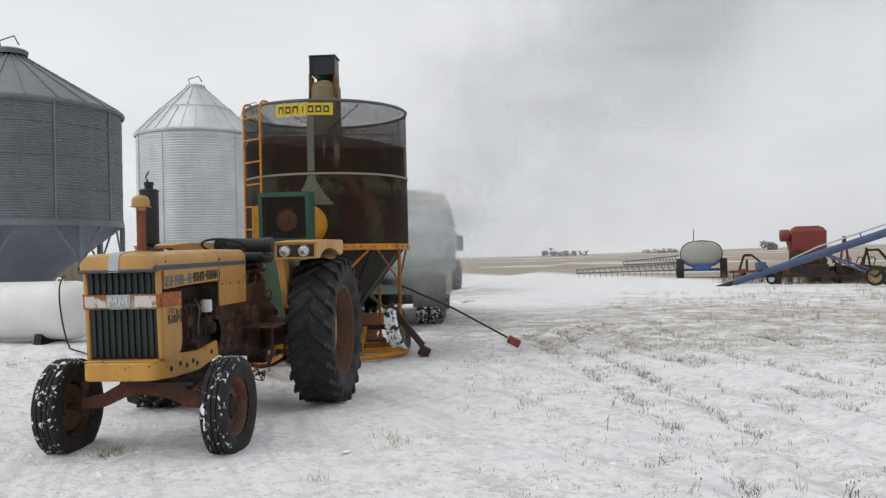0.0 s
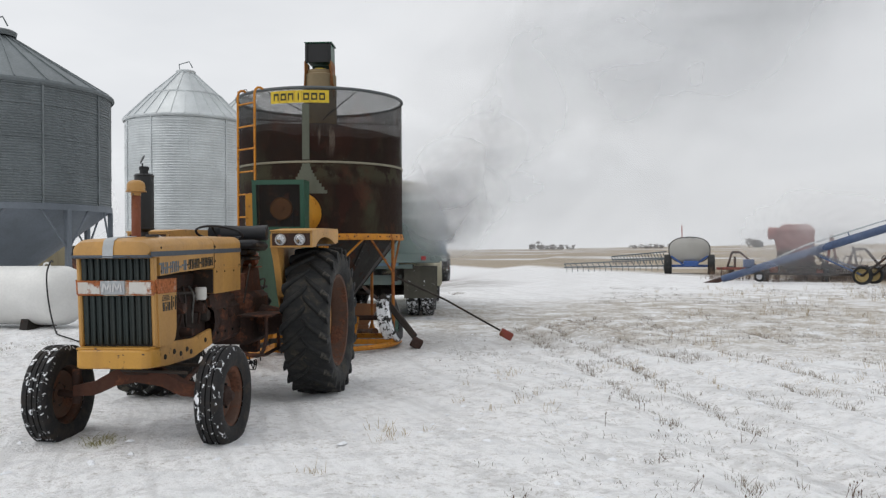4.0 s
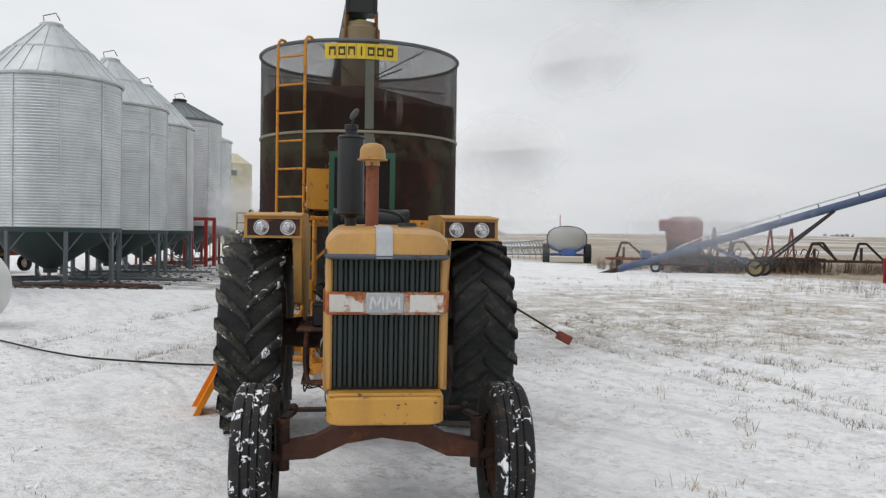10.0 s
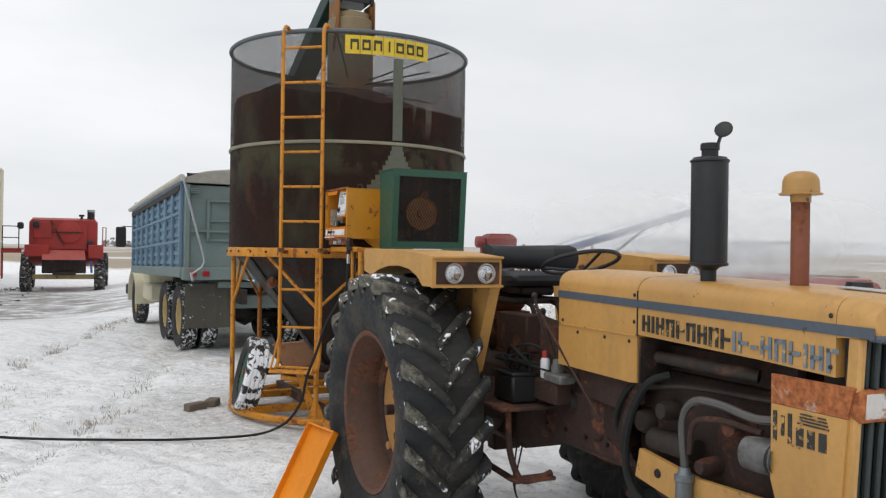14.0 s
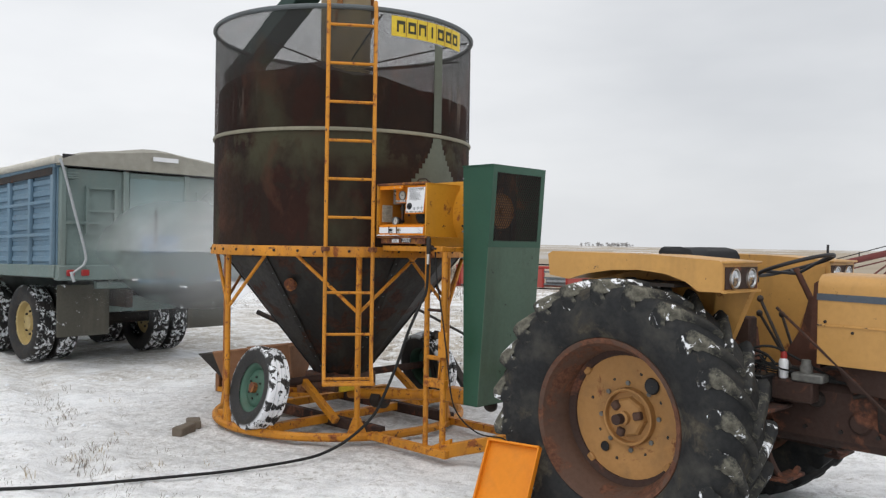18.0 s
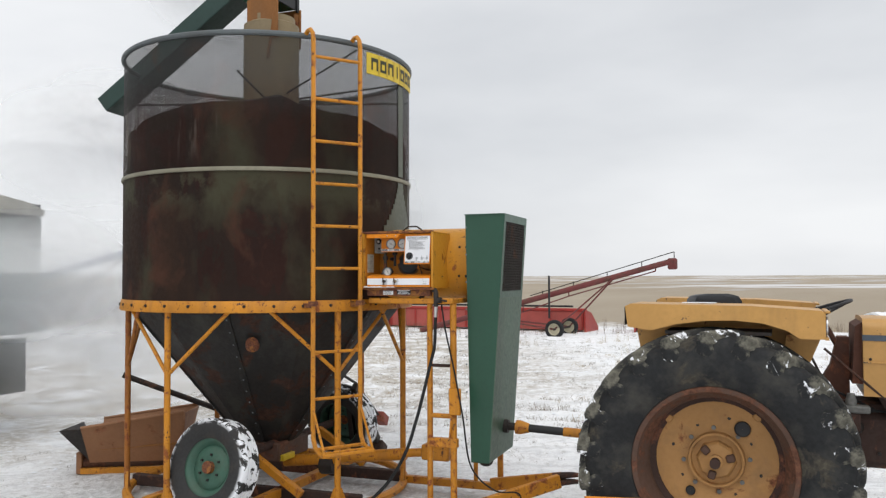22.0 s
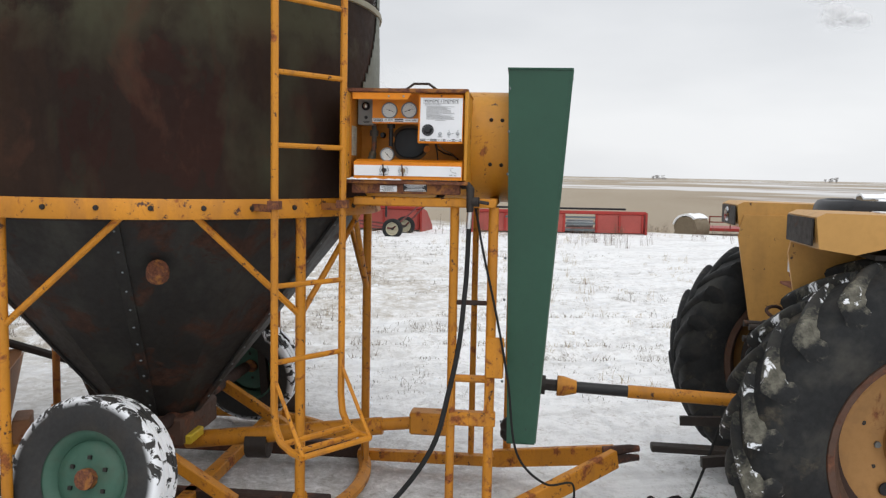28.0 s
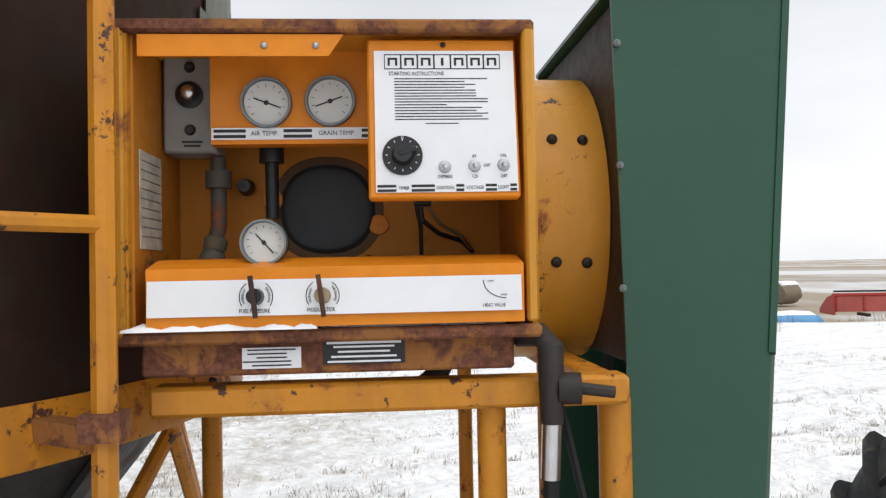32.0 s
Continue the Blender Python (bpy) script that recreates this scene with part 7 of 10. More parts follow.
T("lift_cover", G().box((0.05, -0.22, 1.16), (0.30, 0.20, 0.22), bev=0.03), M_rust, "rust-red hydraulic lift cover")
T("tail_label", G().box((-0.02, -0.3425, 1.38), (0.12, 0.003, 0.09)), M_label)
for s in (-1, 1):
    T("lift_arm", G().bar((s * 0.24, -0.20, 0.50), (s * 0.34, -0.80, 0.45), 0.03, 0.05), M_grime)

# The PTO shaft from tractor to dryer.
a, b = Vector(TRACTOR @ Vector((0, -0.40, 0.665))), Vector(on_dryer(-0.06, -2.10, 0.658))
d = (b - a).normalized()
shaft = thing("pto_shaft", Matrix(), "yellow-shielded drive shaft between tractor and dryer", "drive shaft")
part("tube", G().tube([a, a + d * 0.05, a + (b - a) * 0.62], [0.05, 0.034, 0.034], 14), M_dryer, shaft, "yellow shaft shield")
part("bell", G().tube([a - d * 0.02, a + d * 0.03, a + d * 0.13, a + d * 0.16], [0.075, 0.078, 0.05, 0.036], 18), M_dryer, shaft, "yellow guard bell")
part("inner_tube", G().tube([a + (b - a) * 0.60, a + (b - a) * 0.86], 0.030, 14), M_blackpaint, shaft, "black telescoping tube")
part("end_collar", G().tube([a + (b - a) * 0.845, a + (b - a) * 0.90, a + (b - a) * 0.93], [0.034, 0.052, 0.054], 14), M_dryer, shaft)
part("universal_joint", G().tube([a + (b - a) * 0.93, b + d * 0.03], 0.03, 8), M_grime, shaft)
bottle = thing("spray_bottle", TRACTOR @ pose(0.25, 0.645, 0.985), "small white bottle with a red cap on the tractor", "bottle")
part("body", G().lathe([(0.001, 0.0), (0.024, 0.002), (0.026, 0.01), (0.026, 0.095), (0.018, 0.11)], 16), M_label, bottle)
part("cap", G().lathe([(0.018, 0.108), (0.018, 0.145), (0.014, 0.15), (0.001, 0.15)], 14), M_red, bottle, "red cap")

# ---- wheels shared by the farm machines ----
WHEEL_NUT = G().tube([(0, 0, -0.02), (0, 0, 0.02)], 0.016, 6).mesh("wheel_nut")


def road_wheel(parent, x, y, z, R, w, side, tyre_mat, rim_mat, rim_share=0.58, name="wheel"):
    """A wheel with tyre, rim and hub, its axle along x; side is the sign of the outer face."""
    hub = part(name, implement_tyre(R, w, R * rim_share, 36), tyre_mat, parent, at=pose(x, y, z) @ TURN_X)
    hub.name = "tyre"
    rim = G().lathe([(R * rim_share, w * 0.34), (R * rim_share * 0.93, w * 0.30), (R * rim_share * 0.86, w * 0.02), (R * 0.22, w * 0.05), (R * 0.18, w * 0.2), (0.001, w * 0.2)], 28)
    part("rim", rim, rim_mat, hub, at=pose(0, 0, 0, 0, 0 if side > 0 else 180, 0))
    for i in range(8):
        a = radians(45 * i)
        part("wheel_nut", WHEEL_NUT, M_bolt, hub, at=pose(0, 0, 0, 0, 0 if side > 0 else 180, 0) @ pose(R * 0.3 * math.cos(a), R * 0.3 * math.sin(a), w * 0.05))
    return hub


# ---- the grain truck ----
TRUCK = pose(-1.33, 14.35, 0.0, 0, 0, 8.3)
truck = thing("grain_truck", TRUCK, "old grain truck with a blue ribbed box and rolled tan tarp", "truck")
XL, XR, YF, ZB, ZT = -1.25, 1.27, 5.3, 1.20, 2.57
M_flap = paint("muddy_rubber_flap", (0.075, 0.072, 0.058), 0.8, dirt=0.4, dirt_color=(0.14, 0.125, 0.1), snow=0.05)
M_plate = plain("dull_reflector", (0.32, 0.02, 0.02), 0.3)
for x in (XL, XR):
    s = 1 if x > 0 else -1
    wall = part("box_side", G().box((x - s * 0.02, YF / 2, (ZB + ZT) / 2), (0.04, YF, ZT - ZB)), M_boxblue, truck, "faded blue ribbed steel side")
    top = G().box((x + s * 0.012, YF / 2, ZT - 0.03), (0.07, YF, 0.07), bev=0.012)
    part("top_rail", top, M_boxblue, wall)
    # A dark strip stands in for the shaded gap between side and tarp.
    part("top_board", G().box((x + s * 0.046, YF / 2, ZT - 0.115), (0.03, YF - 0.06, 0.10), bev=0.006), M_grime, wall, "dark strip for the shaded gap under the tarp")
    for z in (1.62, 2.06):
        part("side_rail", G().box((x + s * 0.03, YF / 2, z), (0.05, YF - 0.04, 0.05), bev=0.01), M_boxblue, wall)
    part("sill_rail", G().box((x + s * 0.008, YF / 2, ZB - 0.07), (0.09, YF + 0.05, 0.17), bev=0.012), M_boxgrey, truck, "grey-green sill beam")
    n = 8
    for i in range(n + 1):
        part("side_post", G().box((x + s * 0.028, 0.06 + (YF - 0.12) * i / n, (ZB + ZT) / 2), (0.056, 0.07, ZT - ZB - 0.02), bev=0.012), M_boxblue, wall)
    ribs = G()
    for i in range(n):
        y0, y1 = 0.10 + (YF - 0.12) * i / n, (YF - 0.12) * (i + 1) / n + 0.02
        for j in range(9):
            z = ZB + 0.09 + j * (ZT - ZB - 0.18) / 8.0
            ribs.box((x + s * 0.003, (y0 + y1) / 2, z), (0.034, y1 - y0, 0.085), bev=0.016)
    tagged(part("pressed_ribs", ribs, M_boxblue, wall), kind="stuff")
part("box_front", G().box(((XL + XR) / 2, YF + 0.01, (ZB + ZT) / 2 + 0.1), (XR - XL, 0.05, ZT - ZB + 0.2)), M_boxblue, truck)
part("box_floor", G().box(((XL + XR) / 2, YF / 2, ZB - 0.05), (XR - XL - 0.12, YF - 0.08, 0.06)), M_boxgrey, truck)
gate = part("tailgate", G().box(((XL + XR) / 2, -0.02, (1.06 + 2.50) / 2), (XR - XL - 0.02, 0.045, 1.44), bev=0.008), M_boxgrey, truck, "grey-green steel tailgate with welded ladder frames")
for x in (XL + 0.04, -0.42, 0.44, XR - 0.04):
    part("gate_post", G().box((x, -0.06, 1.80), (0.075, 0.055, 1.42), bev=0.012), M_boxgrey, gate)
for x, w in ((-0.74, 0.36), (0.78, 0.36)):
    g = G()
    for dx in (-w / 2, w / 2):
        g.bar((x + dx, -0.07, 1.62), (x + dx, -0.07, 2.28), 0.035)
    for z in (1.64, 1.95, 2.26):
        g.bar((x - w / 2, -0.07, z), (x + w / 2, -0.07, z), 0.035)
    part("step_frame", g, M_boxgrey, gate)
g = G().box((0.02, -0.05, 1.90), (0.78, 0.02, 1.05), bev=0.006)
part("centre_panel", g, paint("gate_panel_paint", (0.17, 0.245, 0.25), 0.5, dirt=0.3, dirt_color=(0.2, 0.21, 0.19)), gate, "faded blue-green middle panel")
part("chute_door", G().box((0.06, -0.075, 1.50), (0.54, 0.025, 0.26), bev=0.008), paint("chute_blue", (0.10, 0.20, 0.33), 0.5, dirt=0.25), gate, "blue grain chute door")
part("chute_lever", G().tube([(-0.02, -0.10, 2.00), (-0.02, -0.10, 1.42)], 0.012, 8), M_bolt, gate)
part("cross_bar", G().bar((XL + 0.06, -0.075, 1.78), (-0.40, -0.075, 1.78), 0.035), M_boxgrey, gate)
for x in (XL + 0.14, XR - 0.14):
    g = G()
    for i in range(3):
        g.box((x, -0.10, 2.37 + i * 0.03), (0.13, 0.05, 0.018), bev=0.004)
    part("hinge", g, M_boxgrey, gate)
part("rear_sill", G().box(((XL + XR) / 2, -0.04, 1.11), (XR - XL + 0.05, 0.12, 0.20), bev=0.015), M_boxgrey, truck, "rear sill with lamp recesses")
for x in (XL + 0.12, XL + 0.30, XR - 0.30, XR - 0.12):
    part("tail_lamp", G().box((x, -0.112, 1.11), (0.10, 0.03, 0.085), bev=0.012), M_plate if abs(x) < 1.1 or x < 0 else M_boxgrey, truck, "dull red tail lamp")
part("valance", G().box((0.12, -0.06, 0.995), (0.72, 0.02, 0.10), bev=0.004), M_boxblue, truck, "blue plate under the gate")
for x in (0.04, 0.22):
    part("marker_lamp", G().tube([(x, -0.075, 1.08), (x, -0.115, 1.08)], 0.026, 12), M_plate, truck, "small red marker lamp")
for x in (-0.87, 0.90):
    part("mud_flap", G().box((x, 0.10, 0.76), (0.66, 0.02, 0.64), bev=0.004), M_flap, truck, "mud-caked rubber flap")
# Tarp: a shallow mound over hoops, its edge rolled along one side.
rings = []
for y in (-0.10, 0.02, 1.3, 2.7, 4.0, 5.25, 5.36):
    h = 0.25 if 0 < y < 5.3 else 0.20
    rings.append([(XL - 0.03 + (XR - XL + 0.06) * i / 16, y, 2.60 + h * math.sin(math.pi * i / 16) ** 0.8 + 0.015 * math.sin(y * 5 + i)) for i in range(17)] + [(XR + 0.02, y, 2.53), (XL - 0.02, y, 2.53)])
M_tarpedge = plain("pale_tarp_roll", (0.52, 0.50, 0.44), 0.8, scale=10)
part("tarp", G().loft(rings), M_tarp, truck, "tan canvas tarp stretched over hoops")
part("tarp_roll", G().tube([(XL - 0.06, -0.16, 2.60), (XL - 0.06, 2.5, 2.615), (XL - 0.06, YF + 0.15, 2.60)], 0.05, 12), M_tarpedge, truck, "cream tarp rolled on its pipe")
part("tarp_end", G().box(((XL + XR) / 2, -0.075, 2.60), (XR - XL - 0.05, 0.02, 0.16)), M_black, truck, "dark end flap")
part("tarp_label", G().box((0.10, -0.115, 2.715), (0.36, 0.008, 0.06)), M_label, truck, "small white maker's patch")
g = G().tube(curve_pts([(XL - 0.06, -0.20, 2.60), (XL - 0.02, -0.22, 2.45), (XL + 0.12, -0.24, 1.85), (XL + 0.24, -0.24, 1.36), (XL + 0.22, -0.24, 1.22)], 6), 0.016, 8)
g.tube([(XL + 0.22, -0.24, 1.22), (XL + 0.06, -0.26, 1.10)], 0.014, 8).tube([(XL + 0.06, -0.26, 1.13), (XL + 0.08, -0.30, 1.00)], 0.018, 8)
part("crank_arm", g, M_alu, truck, "bent steel tarp crank arm")
# Frame, axles, cab and bonnet.
for x in (-0.42, 0.42):
    part("frame_rail", G().box((x, 3.4, 0.90), (0.09, 7.2, 0.22), bev=0.01), M_grime, truck)
part("rear_beam", G().box((0, 0.35, 0.80), (1.0, 0.12, 0.20), bev=0.01), M_boxgrey, truck)
part("bumper_bar", G().box((0.0, 0.05, 0.93), (1.5, 0.08, 0.10), bev=0.01), M_boxgrey, truck)
for y in (1.45, 2.78):
    part("axle", G().tube([(-1.0, y, 0.51), (-0.2, y, 0.51), (0, y, 0.53), (0.2, y, 0.51), (1.0, y, 0.51)], [0.07, 0.08, 0.2, 0.08, 0.07], 12), M_grime, truck)
    for x, s in ((-0.95, -1), (-0.64, -1), (0.68, 1), (0.99, 1)):
        road_wheel(truck, x, y, 0.51, 0.51, 0.26, s, M_trucktyre, M_rimyellow)
for x, s in ((-0.98, -1), (0.98, 1)):
    road_wheel(truck, x, 6.35, 0.49, 0.49, 0.24, s, M_trucktyre, M_rimyellow)
part("front_axle", G().tube([(-0.9, 6.35, 0.49), (0.9, 6.35, 0.49)], 0.07, 10), M_grime, truck)
cab = []
for z, xw, y0, y1 in ((0.85, 0.98, 5.50, 6.75), (1.35, 1.02, 5.48, 6.80), (1.62, 1.0, 5.48, 6.74), (2.20, 0.86, 5.56, 6.38), (2.32, 0.70, 5.70, 6.25)):
    cab.append([(-xw, y0 + 0.1, z), (-xw + 0.1, y0, z), (xw - 0.1, y0, z), (xw, y0 + 0.1, z), (xw, y1 - 0.12, z), (xw - 0.15, y1, z), (-xw + 0.15, y1, z), (-xw, y1 - 0.12, z)])
part("cab", G().loft(cab), M_cream, truck, "cream steel cab", smooth=60)
part("rear_window", G().box((0, 5.515, 1.93), (1.1, 0.03, 0.36), rot=(7, 0, 0), bev=0.01), M_glass, truck)
for s in (-1, 1):
    part("side_window", G().sheet([(s * 0.985, 5.75, 1.66), (s * 0.985, 6.55, 1.66), (s * 0.885, 6.30, 2.14), (s * 0.885, 5.78, 2.14)], 0.02), M_glass, truck)
    part("fender", G().loft([[(s * (0.80 + 0.36 * c), 6.35 + 0.66 * math.cos(a), 0.52 + 0.60 * math.sin(a)) for c in (0, 1)] + [(s * (0.80 + 0.36 * c), 6.35 + 0.60 * math.cos(a), 0.52 + 0.54 * math.sin(a)) for c in (1, 0)] for a in [radians(-8 + 19.6 * i) for i in range(11)]]), M_cream, truck, "round cream fender")
    part("step_tank", G().box((s * 0.86, 4.95, 0.72), (0.42, 0.95, 0.34), bev=0.05), M_cream if s < 0 else M_grime, truck)
    part("mirror", G().box((s * 1.42, 6.05, 1.80), (0.20, 0.05, 0.42), bev=0.02), M_black, truck, "black door mirror")
    part("mirror_arm", G().tube([(s * 0.98, 6.3, 1.60), (s * 1.38, 6.08, 1.62), (s * 1.38, 6.08, 2.02), (s * 0.9, 6.2, 2.02)], 0.012, 6), M_black, truck)
hood = []
for y, xw, top in ((6.70, 0.72, 1.60), (7.5, 0.64, 1.54), (8.05, 0.55, 1.42), (8.15, 0.5, 1.30)):
    hood.append([(-xw, y, 0.75), (-xw, y, top - 0.18), (-xw * 0.75, y, top), (xw * 0.75, y, top), (xw, y, top - 0.18), (xw, y, 0.75)])
part("bonnet", G().loft(hood), M_cream, truck, "cream bonnet", smooth=50)
part("front_bumper", G().box((0, 8.28, 0.62), (2.1, 0.14, 0.24), bev=0.03), M_grime, truck)

# The box stands a little nose-down on its frame and its top rail sags towards the cab.
LOW = ("frame_rail", "rear_beam", "axle", "tyre", "rim", "wheel_nut", "front_axle", "cab", "rear_window", "side_window", "fender", "step_tank", "mirror", "mirror_arm", "bonnet", "front_bumper", "mud_flap")
for ob in truck.children_recursive:
    if ob.name.split(".")[0] in LOW:
        continue
    for v in ob.data.vertices:
        f = (v.co.z - 1.045) / (2.57 - 1.045)
        ahead = max(0.0, v.co.y)
        v.co.z = (1.175 - 0.016 * ahead) * (1 - f) + (2.565 - 0.046 * ahead) * f

# ---- the row of grain bins ----
def corrugated(R, z0, z1, pitch=0.10, depth=0.012, seg=96):
    prof, n = [], int(round((z1 - z0) / pitch))
    for i in range(n):
        for j, d in ((0, -depth), (1, 0), (2, depth), (3, 0)):
            prof.append((R + d, z0 + (z1 - z0) * (i + j / 4) / n))
    return G().lathe(prof + [(R, z1)], seg)


def hopper_bin(x, y, R, base, cyl, eave, ring, apex, mats, label, legs=8, turn=10.0, lid=M_galv, leg_mat=M_legs, ribs=28, pitch=0.10, tip=0.5):
    """A hopper-bottomed bin: ribbed cone roof, corrugated wall, hopper, legs and braces."""
    wall_m, roof_m, hop_m = mats
    b = thing("grain_bin", pose(x, y, base), label, "grain bin", "row of grain bins")
    z = lambda v: v - base
    part("wall", corrugated(R, z(cyl), z(eave), pitch), wall_m, b, smooth=70)
    for k2 in range(1, int((eave - cyl) / 0.82) + 1):
        part("sheet_seam", G().lathe([(R + 0.014, z(cyl) + k2 * 0.82 - 0.012), (R + 0.020, z(cyl) + k2 * 0.82), (R + 0.014, z(cyl) + k2 * 0.82 + 0.012)], 72), wall_m, b)
    for k2 in range(10):
        a = radians(36 * k2 + turn)
        g = G().box(((R + 0.012) * math.cos(a), (R + 0.012) * math.sin(a), z((cyl + eave) / 2)), (0.03, 0.05, eave - cyl - 0.02), rot=(0, 0, math.degrees(a)))
        part("lap_strip", g, wall_m, b)
    r_ring = R * 0.60 if ring else R * 0.08
    z_ring = z(ring) if ring else z(apex) - 0.12
    roof = [(R + 0.07, z(eave) - 0.03), (R + 0.07, z(eave)), (r_ring, z_ring)]
    if ring:
        roof += [(r_ring - 0.02, z_ring + 0.02), (R * 0.16, z(apex) - 0.16)]
    part("roof", G().lathe(roof, 64), roof_m, b, "ribbed cone roof")
    g = G()
    for i in range(ribs):
        a = radians(360 * i / ribs)
        c, s = math.cos(a), math.sin(a)
        g.bar(((R + 0.06) * c, (R + 0.06) * s, z(eave) + 0.015), (r_ring * c, r_ring * s, z_ring + 0.015), 0.035, 0.045)
        if ring and i % 2 == 0:
            g.bar((r_ring * c, r_ring * s, z_ring + 0.02), (R * 0.16 * c, R * 0.16 * s, z(apex) - 0.14), 0.035, 0.045)
    tagged(part("roof_ribs", g, roof_m, b), kind="stuff")
    if ring:
        part("roof_ring", G().lathe([(r_ring + 0.03, z_ring - 0.04), (r_ring + 0.03, z_ring + 0.03), (r_ring - 0.03, z_ring + 0.04)], 56), roof_m, b)
    part("eave_ring", G().lathe([(R + 0.05, z(eave) - 0.10), (R + 0.10, z(eave) - 0.04), (R + 0.09, z(eave) + 0.01)], 72), roof_m, b)
    part("fill_lid", G().lathe([(R * 0.16, z(apex) - 0.18), (R * 0.17, z(apex) - 0.06), (R * 0.15, z(apex) - 0.02), (0.001, z(apex))], 24), lid, b, "round fill lid")
    part("lid_handle", G().tube([(-0.25, 0, z(apex) - 0.04), (-0.30, 0, z(apex) + 0.26), (0.15, 0, z(apex) + 0.36), (0.30, 0, z(apex) + 0.10)], 0.022, 6), M_legs, b)
    part("bottom_ring", G().lathe([(R + 0.03, z(cyl) - 0.14), (R + 0.03, z(cyl) + 0.02), (R, z(cyl) + 0.02)], 72), hop_m, b)
    part("hopper", G().lathe([(R - 0.01, z(cyl) - 0.10), (0.24, z(tip)), (0.24, z(tip) - 0.16), (0.001, z(tip) - 0.16)], 48), hop_m, b, "steel hopper cone", smooth=30)
    part("foot_ring", G().lathe([(R * 0.62, 0.05), (R * 0.66, 0.05), (R * 0.66, 0.17), (R * 0.62, 0.17)], 40, close=True), leg_mat, b)
    for i in range(legs):
        a = radians(360 * (i + 0.5) / legs + turn)
        c, s = math.cos(a), math.sin(a)
        leg = part("leg", G().box(((R - 0.02) * c, (R - 0.02) * s, z(cyl) / 2 - 0.10), (0.13, 0.13, z(cyl) - 0.02), rot=(0, 0, math.degrees(a)), bev=0.01), leg_mat, b)
        part("foot_plate", G().box(((R - 0.02) * c, (R - 0.02) * s, 0.02), (0.26, 0.26, 0.03), rot=(0, 0, math.degrees(a))), leg_mat, leg)
        part("radial_brace", G().tube([((R - 0.05) * c, (R - 0.05) * s, 0.45), (R * 0.63 * c, R * 0.63 * s, 0.12)], 0.035, 6), leg_mat, leg)
        for d in (-1, 1):
            a2 = a + d * radians(180 / legs * 0.62)
            part("knee_brace", G().tube([((R - 0.02) * c, (R - 0.02) * s, z(cyl) * 0.58), ((R - 0.04) * math.cos(a2), (R - 0.04) * math.sin(a2), z(cyl) - 0.14)], 0.028, 6), leg_mat, leg)
    return b


GALV, DARK = (M_galv, M_galv, M_hopgreen), (M_galvold, M_galvold, M_hopper)
hopper_bin(-12.8, 18.5, 2.82, -0.15, 2.60, 5.65, None, 7.4, DARK, "dull weathered corrugated hopper bin with a cone roof", 8, 4.0, M_galvold, M_hopper, 24, 0.068)
hopper_bin(-13.45, 30.5, 2.39, -0.53, 1.50, 6.75, 7.8, 8.9, GALV, "bright galvanised hopper bin on a dark teal hopper", 8, 12.0, tip=0.05)
hopper_bin(-13.5, 36.5, 2.39, -0.53, 1.45, 6.75, 7.8, 8.9, GALV, "bright galvanised hopper bin on a dark teal hopper", 8, 7.0, tip=0.05)
hopper_bin(-14.0, 42.8, 2.39, -0.53, 1.45, 6.75, 7.8, 8.9, GALV, "bright galvanised hopper bin on a dark teal hopper", 8, 20.0, tip=0.05)
hopper_bin(-14.1, 49.5, 2.40, -0.53, 1.75, 7.9, None, 9.25, (M_galv, M_galvold, M_hopgreen), "galvanised bin with a dark lid on red legs", 8, 3.0, M_black, M_redrust, tip=0.2)
hopper_bin(-14.7, 56.5, 2.10, -0.53, 1.70, 7.55, None, 8.4, GALV, "slim galvanised hopper bin with a dark lid", 8, 3.0, M_black, tip=0.2)

b = thing("smooth_wall_bin", pose(-14.2, 64.0, -0.48), "cream smooth-walled hopper bin with a side ladder", "grain bin", "row of grain bins")
part("wall", G().lathe([(1.6, 2.35), (1.6, 7.1), (0.5, 7.9), (0.001, 7.95)], 40), M_cream, b)
part("hopper", G().lathe([(1.6, 2.35), (0.25, 0.75), (0.25, 0.6), (0.001, 0.6)], 40), M_cream, b)
for i in range(6):
    a = radians(60 * i + 20)
    part("leg", G().tube([(1.5 * math.cos(a), 1.5 * math.sin(a), -0.05), (1.5 * math.cos(a), 1.5 * math.sin(a), 2.5)], 0.06, 10), M_cream, b)
lad = part("ladder", G().bar((-0.90, -1.78, 0.6), (-0.90, -1.78, 7.0), 0.04).bar((-0.50, -1.78, 0.6), (-0.50, -1.78, 7.0), 0.04), M_rust, b, "dark steel ladder")
for i in range(18):
    part("rung", G().bar((-0.90, -1.78, 0.9 + i * 0.34), (-0.50, -1.78, 0.9 + i * 0.34), 0.025), M_rust, lad)
for z in (2.6, 5.2):
    part("ladder_bracket", G().bar((-0.70, -1.76, z), (-0.62, -1.45, z), 0.035), M_rust, lad)
part("name_mark", G().lathe([(1.605, 6.15), (1.61, 6.15), (1.61, 6.55), (1.605, 6.55)], 5, a0=-78, a1=-62, close=True), M_boxgrey, b, "faded grey lettering block")


